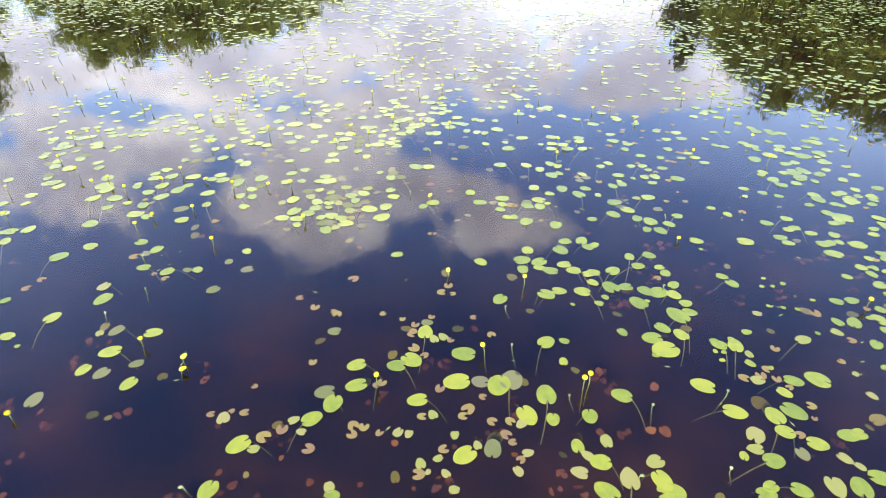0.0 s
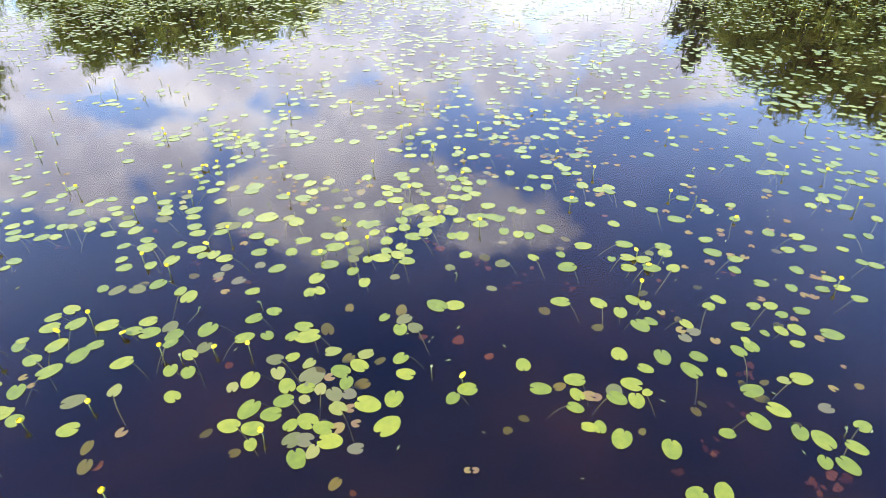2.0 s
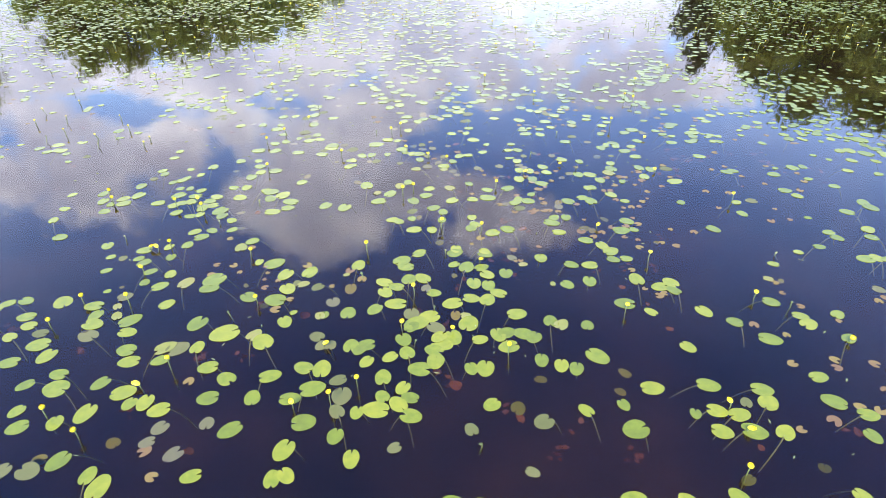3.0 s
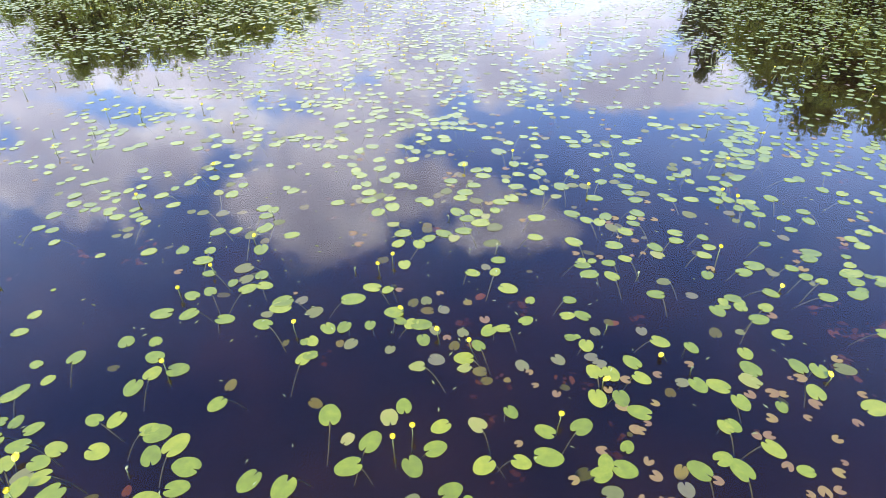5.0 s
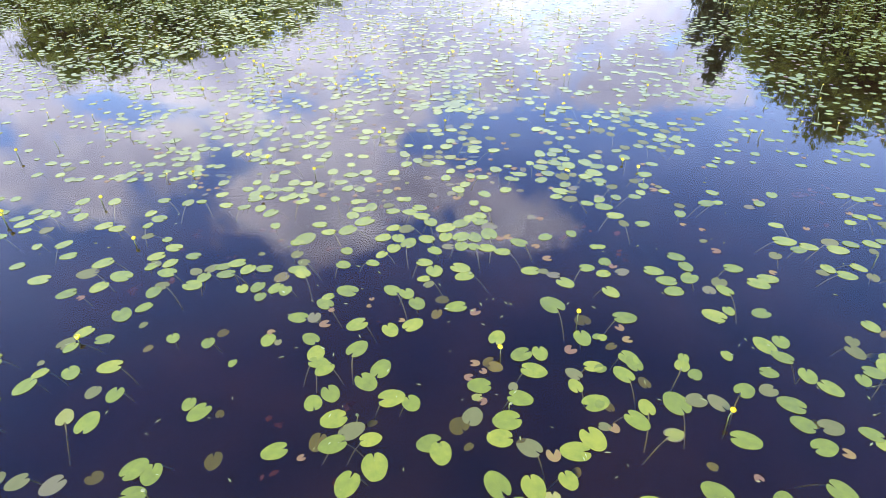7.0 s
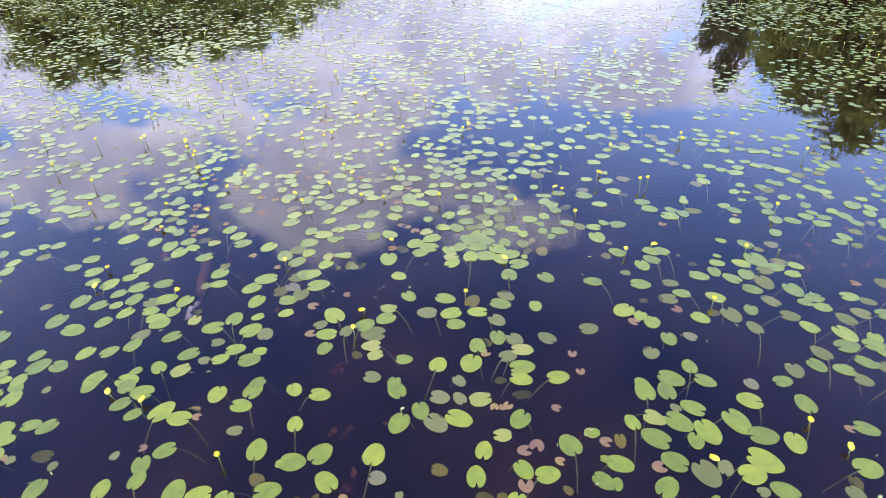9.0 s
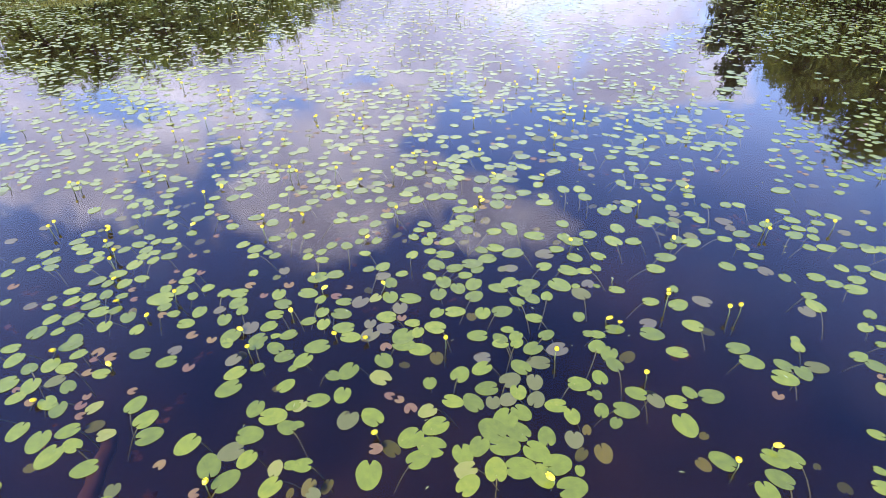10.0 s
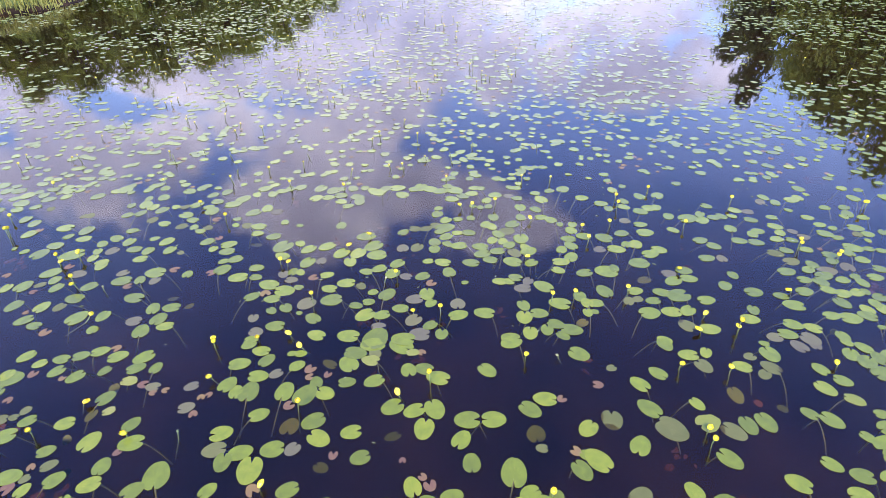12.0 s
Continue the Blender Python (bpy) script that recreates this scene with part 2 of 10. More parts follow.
def make_pad(name, stops, spots, rough, gloss=0.5, wax=0.0):
    """A floating leaf: radial veins from the notch, mottling, worn spots, one tone for each leaf. Local x runs from the notch to the tip."""
    m, n = material(name)
    at = n.add("ShaderNodeTexCoord").outputs["Object"]
    info = n.add("ShaderNodeObjectInfo")
    own = n.math("FRACT", n.math("ADD", info.outputs["Random"], n.add("ShaderNodeNewGeometry").outputs["Random Per Island"]))
    shift = n.add("ShaderNodeVectorMath", operation="ADD")
    n.set(shift.inputs[0], at)
    n.set(shift.inputs[1], n.add("ShaderNodeCombineXYZ", X=n.math("MULTIPLY", own, 37.0), Y=n.math("MULTIPLY", own, 91.0)).outputs[0])
    xyz = n.add("ShaderNodeSeparateXYZ", Vector=at)
    angle = n.math("ARCTAN2", xyz.outputs["Y"], n.math("ADD", xyz.outputs["X"], 0.30))
    vein = n.math("POWER", n.math("ABSOLUTE", n.math("COSINE", n.math("MULTIPLY", angle, 13.0))), 7.0)
    mottle = n.noise(shift.outputs[0], 2.6, 5.0, 0.6)
    # the tone falls with y: yellower at the near end, duller farther out
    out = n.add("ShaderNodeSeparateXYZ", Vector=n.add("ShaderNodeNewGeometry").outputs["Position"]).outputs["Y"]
    tone_shift = n.add("ShaderNodeMapRange", **{"Value": out, "From Min": 3.0, "From Max": 19.0, "To Min": -0.06, "To Max": -0.34}).outputs[0]
    tone = n.math("MULTIPLY_ADD", own, 0.50, n.math("MULTIPLY_ADD", mottle, 0.9, tone_shift))
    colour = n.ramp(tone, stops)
    colour = n.mix(n.math("MULTIPLY", vein, 0.025), colour, tuple(min(1, c * 1.5) for c in stops[-1][1]))
    worn = n.add("ShaderNodeMapRange", **{"Value": n.noise(shift.outputs[0], 5.5, 4.0, 0.7), "From Min": 0.63, "From Max": 0.70}).outputs[0]
    colour = n.mix(n.math("MULTIPLY", worn, n.math("MULTIPLY", own, 0.8)), colour, spots)
    freckle = n.add("ShaderNodeMapRange", **{"Value": n.noise(shift.outputs[0], 21.0, 2.0, 0.5), "From Min": 0.69, "From Max": 0.74}).outputs[0]
    colour = n.mix(n.math("MULTIPLY", freckle, n.math("MULTIPLY", own, 0.7)), colour, tuple(c * 0.35 for c in stops[0][1]))
    bump = n.add("ShaderNodeBump", Strength=0.45, Distance=0.004, Height=n.math("ADD", n.math("MULTIPLY", vein, 0.07), mottle))
    b = n.add("ShaderNodeBsdfPrincipled", Roughness=rough, Normal=bump.outputs[0], **{"Base Color": colour, "Specular IOR Level": gloss})
    if not wax:
        n.add("ShaderNodeOutputMaterial", Surface=b.outputs[0])
        return m
    # a waxy bloom that shows when the leaf is seen at a flat angle
    flat = n.math("POWER", n.add("ShaderNodeLayerWeight", Blend=0.5).outputs["Facing"], 6.0)
    bloom = n.add("ShaderNodeBsdfGlossy", Color=(1.0, 0.94, 0.46, 1), Roughness=0.55)
    both = n.add("ShaderNodeMixShader", Fac=n.math("MULTIPLY", flat, wax))
    n.set(both.inputs[1], b.outputs[0])
    n.set(both.inputs[2], bloom.outputs[0])
    n.add("ShaderNodeOutputMaterial", Surface=both.outputs[0])
    return m


def make_plain(name, low, high, scale, rough=0.5):
    m, n = material(name)
    at = n.add("ShaderNodeTexCoord").outputs["Object"]
    own = n.add("ShaderNodeObjectInfo").outputs["Random"]
    tone = n.math("MULTIPLY_ADD", own, 0.4, n.math("MULTIPLY", n.noise(at, scale, 4.0, 0.6), 0.8))
    b = n.add("ShaderNodeBsdfPrincipled", Roughness=rough, **{"Base Color": n.ramp(tone, [(0.25, low), (0.85, high)])})
    n.add("ShaderNodeOutputMaterial", Surface=b.outputs[0])
    return m


WATER, MURK, GROUND, BARK = make_water(), make_murk(), make_ground(), make_bark()
BROADLEAF = make_leafage("broadleaf foliage", (0.178, 0.198, 0.024), (0.34, 0.36, 0.05))
NEEDLES = make_leafage("dark conifer needles", (0.07, 0.085, 0.02), (0.16, 0.18, 0.05))
REED = make_leafage("bank sedge", (0.14, 0.15, 0.02), (0.44, 0.40, 0.08))
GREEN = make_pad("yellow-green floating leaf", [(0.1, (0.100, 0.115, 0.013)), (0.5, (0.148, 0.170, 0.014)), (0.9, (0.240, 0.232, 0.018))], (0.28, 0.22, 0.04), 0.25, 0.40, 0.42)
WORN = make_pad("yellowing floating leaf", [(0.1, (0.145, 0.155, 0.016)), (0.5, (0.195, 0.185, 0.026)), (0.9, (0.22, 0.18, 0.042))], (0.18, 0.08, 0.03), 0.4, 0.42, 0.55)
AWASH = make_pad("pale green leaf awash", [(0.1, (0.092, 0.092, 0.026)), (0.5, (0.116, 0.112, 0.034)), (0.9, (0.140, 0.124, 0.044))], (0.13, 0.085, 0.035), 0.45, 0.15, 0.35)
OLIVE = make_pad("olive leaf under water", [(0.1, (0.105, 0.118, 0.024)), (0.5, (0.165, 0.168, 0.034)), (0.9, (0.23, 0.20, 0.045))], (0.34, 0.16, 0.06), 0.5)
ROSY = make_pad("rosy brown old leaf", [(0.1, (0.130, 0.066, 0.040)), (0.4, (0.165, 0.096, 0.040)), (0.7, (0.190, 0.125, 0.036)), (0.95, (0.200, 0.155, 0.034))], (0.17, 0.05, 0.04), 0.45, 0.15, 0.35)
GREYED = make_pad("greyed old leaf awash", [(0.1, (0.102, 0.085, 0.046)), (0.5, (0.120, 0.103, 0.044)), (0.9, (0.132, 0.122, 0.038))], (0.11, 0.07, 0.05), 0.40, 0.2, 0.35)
RUST = make_pad("rust-red sunken leaf", [(0.1, (0.105, 0.028, 0.016)), (0.5, (0.165, 0.058, 0.018)), (0.9, (0.27, 0.125, 0.022))], (0.08, 0.03, 0.015), 0.6)
TUFT = make_pad("rust-brown rotting tuft", [(0.1, (0.045, 0.016, 0.011)), (0.5, (0.095, 0.030, 0.016)), (0.9, (0.17, 0.065, 0.020))], (0.05, 0.02, 0.012), 0.7)
YELLOW = make_plain("yellow sepals", (0.70, 0.50, 0.01), (0.85, 0.70, 0.03), 20.0, 0.4)
STEM = make_plain("green stalk", (0.07, 0.09, 0.02), (0.17, 0.20, 0.05), 6.0, 0.5)
CREAM = make_plain("cream-green bud", (0.20, 0.21, 0.07), (0.36, 0.34, 0.13), 20.0, 0.5)
SUNKEN_STEM = make_plain("olive stalk under water", (0.09, 0.10, 0.03), (0.22, 0.23, 0.07), 6.0, 0.6)
WOOD = make_plain("waterlogged wood", (0.045, 0.018, 0.014), (0.11, 0.05, 0.035), 9.0, 0.7)
PALE_BARK = make_plain("bleached bark", (0.02, 0.017, 0.016), (0.20, 0.16, 0.15), 45.0, 0.9)
FLECK = make_plain("pale drifting fleck", (0.15, 0.18, 0.035), (0.32, 0.33, 0.11), 9.0, 0.6)


# ---- mesh helpers ----
def mesh_object(name, verts, faces, mat, parent=None, smooth=True):
    me = bpy.data.meshes.new(name)
    me.from_pydata(verts, [], faces)
    me.materials.append(mat)
    me.polygons.foreach_set("use_smooth", [smooth] * len(me.polygons))
    me.update()
    ob = new(name, me)
    ob.parent = parent
    return ob


def tube(points, radii, sides=6):
    """Vertices and faces of a tapered tube along points."""
    verts, faces = [], []
    for i, (p, r) in enumerate(zip(points, radii)):
        along = (Vector(points[min(i + 1, len(points) - 1)]) - Vector(points[max(i - 1, 0)])).normalized()
        side = along.cross((0, 0, 1) if abs(along.z) < 0.9 else (1, 0, 0)).normalized()
        other = along.cross(side)
        for k in range(sides):
            a = 2 * math.pi * k / sides
            verts.append(tuple(Vector(p) + float(r) * (math.cos(a) * side + math.sin(a) * other)))
    for i in range(len(points) - 1):
        for k in range(sides):
            a, b = i * sides + k, i * sides + (k + 1) % sides
            faces.append((a, b, b + sides, a + sides))
    faces.append(tuple(range(sides))[::-1])
    faces.append(tuple(range((len(points) - 1) * sides, len(points) * sides)))
    return verts, faces


def join(pieces):
    verts, faces = [], []
    for v, f in pieces:
        o = len(verts)
        verts += v
        faces += [tuple(i + o for i in face) for face in f]
    return verts, faces


# ---- the pond: ground sheet, water ----
def rise(x, y):
    """Height of the ground: a shallow basin whose banks climb to wooded slopes."""
    # the pond reaches x = -36..34, with a grassy spit on the left bank near y = 35
    left = -34 - 6 * math.sin(y * 0.045) - 0.10 * max(0, y - 60)
    spit = 29.9 * math.exp(-((y - 36.6) / 3.4) ** 4) if x < 0 else 0
    right = 32 + 4 * math.sin(y * 0.06 + 1.0)
    d = max(left + spit - x, x - right, y - 190 - 6 * math.sin(x * 0.05), -60 - y)
    bed = -0.60 - 0.55 * max(0.0, min(1.0, (y - 3.5) / 5.0)) + 0.10 * noise.noise((x * 0.5, y * 0.5, 0)) + 0.05 * noise.noise((x * 1.7, y * 1.7, 3))
    if d < -3:
        return bed
    if d < 1.5:
        k = (d + 3) / 4.5
        k = k * k * (3 - 2 * k)
        return bed * (1 - k) + k * (0.35 + 0.12 * noise.noise((x * 0.8, y * 0.8, 5)))
    low = spit > 3 and x > left
    return 0.35 + (0.02 if low else 0.035) * (d - 1.5) + (0.12 + min(d, 60) * 0.01) * noise.noise((x * 0.12, y * 0.12, 9)) * min(1, d / 6)


def build_ground():
    def steps(lo, hi, fine_lo, fine_hi, fine):
        a = list(np.arange(fine_lo, fine_hi + 1e-6, fine))
        g, s = fine_hi, fine
        while g < hi:
            s *= 1.22
            g += s
            a.append(g)
        g, s = fine_lo, fine
        while g > lo:
            s *= 1.22
            g -= s
            a.insert(0, g)
        return a
    xs, ys = steps(-3500, 3500, -42, 40, 0.75), steps(-3500, 3500, -4, 60, 0.75)
    verts = [(x, y, rise(x, y) if max(abs(x), abs(y)) < 900 else 25.0) for y in ys for x in xs]
    w = len(xs)
    faces = [(j * w + i, j * w + i + 1, (j + 1) * w + i + 1, (j + 1) * w + i) for j in range(len(ys) - 1) for i in range(w - 1)]
    tagged(mesh_object("ground", verts, faces, GROUND), "dark peaty pond bed rising to grassy wooded banks", "ground", kind="structure")


def sheet(name, z, mat):
    verts = [(-70, -75, z), (70, -75, z), (70, 215, z), (-70, 215, z)]
    ob = mesh_object(name, verts, [(0, 1, 2, 3)], mat, smooth=False)
    ob.visible_shadow = False
    return ob


build_ground()
water = tagged(sheet("water", 0.0, WATER), "still dark brown pond water mirroring clouds and trees", "water", kind="structure")
for depth in (-0.14, -0.34):
    sheet("water_layer", depth, MURK).parent = water


# ---- trees on the banks ----
def leaf_cards(rng, centres, spread, count, size, outward=0.0, corners=4):
    """Many small leaf clumps, each a bent four-cornered blade, scattered round the centres and turned more or less outwards."""
    c = centres[rng.integers(0, len(centres), count)]
    p = c + rng.normal(0, 1, (count, 3)) * spread
    face = (p - [0, 0, 4.0]) * [1, 1, 0.6]
    face = face / np.linalg.norm(face, axis=1)[:, None] * outward + rng.normal(0, 0.45, (count, 3))
    u = np.cross(face, rng.normal(0, 1, (count, 3)))
    u /= np.linalg.norm(u, axis=1)[:, None]
    w = np.cross(face, u)
    w /= np.linalg.norm(w, axis=1)[:, None]
    s = size * rng.uniform(0.5, 1.3, (count, 1))
    bend = np.cross(u, w) * s * 0.35
    v = np.stack([p - u * s, p + w * s * 0.6 + bend, p + u * s, p - w * s * 0.6 + bend], 1).reshape(-1, 3)
    i = np.arange(count)[:, None] * 4
    if corners == 3:
        v, i = v.reshape(-1, 4, 3)[:, :3].reshape(-1, 3), i * 3 // 4
    return v.tolist(), (i + np.arange(corners)[None]).tolist()


def build_tree(kind, seed):
    """A tree ten metres high at the origin: tapered trunk with limbs, and a crown."""
    rng = np.random.default_rng(seed)
    tree = new(kind + "_tree")
    lean = rng.normal(0, 0.25, 2)
    trunk = [(lean[0] * (h / 10) ** 2, lean[1] * (h / 10) ** 2, h) for h in np.linspace(-0.4, 9.6, 9)]
    wood = [tube(trunk, np.linspace(0.19, 0.025, 9), 7)]
    ends = []
    if kind == "broadleaf":
        for k in range(40):
            h = rng.uniform(1.0, 9.0)
            a = rng.uniform(0, 2 * math.pi)
            reach = rng.uniform(0.7, 1.0) * 2.9 * math.sin(math.pi * min(1, (h + 0.8) / 10.6)) ** 0.7
            tip = np.array([math.cos(a) * reach, math.sin(a) * reach, h + rng.uniform(0.4, 1.3)])
            root = np.array([lean[0] * (h / 10) ** 2, lean[1] * (h / 10) ** 2, h])
            mid = (root + tip) / 2 + [0, 0, -0.15]
            wood.append(tube([root, mid, tip], (0.06, 0.04, 0.012), 4))
            ends += [tip, mid * 0.35 + tip * 0.65, tip + rng.normal(0, 0.35, 3), mid]
        ends += [np.array([lean[0], lean[1], 9.5]), np.array([lean[0], lean[1], 9.0])]
        inner = np.array([p * [0.8, 0.8, 1.0] for p in ends if p[2] > 0.8])
        crown = join([leaf_cards(rng, np.array(ends), np.array([0.36, 0.36, 0.30]), 6600, 0.115, 1.2, 3), leaf_cards(rng, inner, np.array([0.34, 0.34, 0.34]), 2000, 0.21, 1.0)])
    else:
        base, wide = 4.2, 1.7
        for k in range(30):
            h = base + (9.5 - base) * (k + rng.uniform(0, 1)) / 30
            a = rng.uniform(0, 2 * math.pi)
            t = (h - base) / (9.8 - base)
            reach = wide * (1 - t) ** 0.5 * (0.5 + 0.6 * t) * rng.uniform(0.65, 1.1) + 0.12
            root = np.array([lean[0] * (h / 10) ** 2, lean[1] * (h / 10) ** 2, h])
            tip = root + [math.cos(a) * reach, math.sin(a) * reach, 0.25 * reach]
            wood.append(tube([root, (root + tip) / 2, tip], (0.035, 0.022, 0.006), 4))
            ends += [root * (1 - q) + tip * q for q in np.linspace(0.3, 1.0, 5)]
        ends += [np.array([lean[0], lean[1], 9.7])] * 3
        crown = leaf_cards(rng, np.array(ends), np.array([0.24, 0.24, 0.16]), 2500, 0.15)
    mesh_object("trunk", *join(wood), BARK, tree)
    mesh_object("crown", *crown, BROADLEAF if kind == "broadleaf" else NEEDLES, tree, smooth=False)
    label = {"broadleaf": "tall leafy green tree on the pond bank", "pine": "open-crowned pine on the pond bank"}[kind]
    return tagged(tree, label, "tree", group="trees on the banks")


def plant_trees():
    rng = random.Random(4)
    models = {"b": [build_tree("broadleaf", s) for s in (1, 2, 3, 8)], "p": [build_tree("pine", s) for s in (6, 7)]}
    used = set()

    def tree(kind, x, y, top):
        """A tree whose tip stands top metres over the water."""
        model = models[kind][rng.randrange(len(models[kind]))]
        foot = rise(x, y)
        s = (top - foot) / 10.0
        wide = s * rng.uniform(0.85, 1.15) * (1.0 if s < 1.9 else 1.9 / s) ** 0.5
        m = pose(x, y, foot, 0, 0, rng.uniform(0, 360))
        if model not in used:
            used.add(model)
            ob = model
            ob.matrix_basis = m
        else:
            ob = copy_thing(model, m)
        ob.scale = (wide, wide, s)
    for row in TREES:
        tree(*row)
    # lower trees and saplings in front of and between the tall ones
    for (x0, y0, t0), (x1, y1, t1), count, kinds in THICKETS:
        for k in range(count):
            q = (k + rng.uniform(0, 1)) / count
            tree(rng.choice(kinds), x0 + (x1 - x0) * q + rng.uniform(-3, 3), y0 + (y1 - y0) * q + rng.uniform(-4, 4), (t0 + (t1 - t0) * q) * rng.uniform(0.75, 1.03))


TREES = (
    ("b", -62, 100, 20.4), ("b", -58, 101, 22.8), ("b", -54.5, 106, 23.4), ("b", -51, 113, 24.2), ("b", -48.5, 121, 25.6), ("b", -46.5, 130, 26.8), ("b", -45, 142, 28),
    ("b", -47, 190, 35), ("b", -42, 205, 35.5), ("b", -50, 175, 33.5), ("b", -45, 215, 36), ("b", -53, 150, 31), ("b", -57, 127, 26),
    ("b", -70.8, 87, 26.5), ("b", -63, 87, 12.5), ("b", -59, 89, 11.5), ("b", -55, 108, 22.6), ("b", -58, 102, 20.5),
    ("b", -64, 110, 21.5), ("b", -62, 105, 22.4), ("b", -60, 106.5, 24), ("b", -57, 114, 23.4), ("b", -52, 126, 27),
    ("b", -50, 143, 30), ("b", -48, 160, 32), ("b", -44, 182, 33.5), ("b", -38, 222, 34), ("b", -62, 112, 22.5), ("b", -47, 150, 29),
    ("p", 38, 90.5, 22), ("p", 36.5, 95, 18), ("b", 40.5, 84, 17), ("b", 39.5, 80, 14.5), ("b", 42, 82, 19), ("b", 46, 76, 20), ("b", 42.5, 55, 17.8), ("b", 41, 51, 17.0), ("b", 43, 62, 18.6), ("b", 43, 86, 19.5), ("b", 41.5, 77, 20.5), ("b", 41.5, 71, 20.5), ("b", 42, 67, 20.3), ("b", 45, 68, 18.5), ("b", 43, 58, 18.5),
    ("b", 45.5, 101, 20), ("b", 47, 94, 18.5), ("b", 49.5, 118, 21), ("b", 46.5, 108, 18.5),
)
THICKETS = (
    ((-68, 112, 20), (-50, 150, 25), 6, "bb"), ((-52, 150, 25), (-42, 215, 29), 8, "bb"),
    ((-68, 118, 18), (-58, 108, 21), 8, "bbb"), ((-58, 110, 21), (-46, 160, 26), 13, "bbb"), ((-48, 160, 26), (-36, 228, 28), 12, "bb"),
    ((-56, 116, 13), (-44, 170, 15), 5, "bb"),
    ((41, 112, 10), (44, 84, 13), 9, "bp"), ((42, 82, 16), (47, 50, 15), 11, "bbb"), ((48, 60, 17), (42, 30, 16), 9, "bb"), ((41, 80, 9), (42, 36, 10), 11, "bb"),
)
plant_trees()


# ---- floating leaves ----
def pad_shape(seed, rings=2, n=26, thick=0.02, wide_lo=0.69, wide_hi=0.84, under=True, gape=(0.08, 0.25), sinus=(0.20, 0.33)):
    """A floating leaf of unit length along x: an oval, broadest behind its middle, cleft from behind to the stalk, slightly cupped, with thickness."""
    rng = random.Random(seed)
    wide, wav, skew = rng.uniform(wide_lo, wide_hi), rng.uniform(0, 6.28), rng.uniform(-0.05, 0.05)
    gap, depth = rng.uniform(*gape), rng.uniform(*sinus)
    base = Vector((-0.5 + depth, 0.0))
    dents = [(rng.uniform(-2.4, 2.4), rng.uniform(0.02, 0.05), rng.uniform(0.07, 0.16)) for _ in range(rng.choice((0, 0, 1, 2)))]
    rim = []
    for k in range(n + 1):
        a = (math.pi - gap) * (2 * k / n - 1)
        e = Vector((0.5 * math.cos(a), 0.5 * wide * math.sin(a) * (1 - 0.10 * math.cos(a))))
        e.y += skew * e.x
        edge = 1 + 0.010 * math.sin(5 * a + wav) + 0.006 * math.sin(13 * a + 2 * wav) + rng.uniform(-0.005, 0.005)
        for at, deep, broad in dents:
            edge -= deep * math.exp(-((a - at) / broad) ** 2)
        near_end = min(k, n - k)
        if near_end < 2:
            edge *= (0.90, 0.985)[near_end]
        rim.append(e * edge)
    cup, roll = rng.uniform(-0.003, 0.010), rng.uniform(-0.004, 0.004)
    top = [(base.x, base.y, 0.0)]
    for r in range(1, rings + 1):
        q = r / rings
        for p in rim:
            v = base.lerp(p, q)
            top.append((v.x, v.y, cup * q ** 3 * (v.length * 2) ** 2 + roll * v.x * q + 0.005 * q * q * math.sin(3 * math.atan2(v.y, v.x) + wav)))
    m = n + 1
    faces = [(0, 1 + k, 2 + k) for k in range(n)]
    for r in range(rings - 1):
        o = 1 + r * m
        faces += [(o + k, o + m + k, o + m + k + 1, o + k + 1) for k in range(n)]
    # the rim and the underside have corners of their own, so that the top shades flat
    o, count = 1 + (rings - 1) * m, len(top)
    low = [(x * 0.985, y * 0.985, z - thick) for x, y, z in top[o:]]
    rest = top[o:] + low + low + [(top[0][0], top[0][1], -thick), top[0], (top[0][0], top[0][1], -thick)]
    end = count + 3 * m
    faces += [(count + k, count + m + k, count + m + k + 1, count + k + 1) for k in range(n)]
    if under:
        faces += [(end, count + 2 * m + 1 + k, count + 2 * m + k) for k in range(n)]
    faces += [(end + 1, end + 2, count + m, count), (end + 1, count + n, count + m + n, end + 2)]
    return top + rest, faces



def stalk_shape(seed):
    """The stalk of a floating leaf of unit length, from its notch outwards and down into the dark water."""
    rng = random.Random(seed)
    run, side = rng.uniform(0.5, 1.2), rng.uniform(-0.35, 0.35)
    pts = [(-0.19 - run * q, side * q * q, -0.02 - 2.4 * q ** 1.7) for q in (0, 0.12, 0.28, 0.5, 0.75, 1.0)]
    return tube(pts, [0.036, 0.036, 0.035, 0.033, 0.031, 0.028], 5)


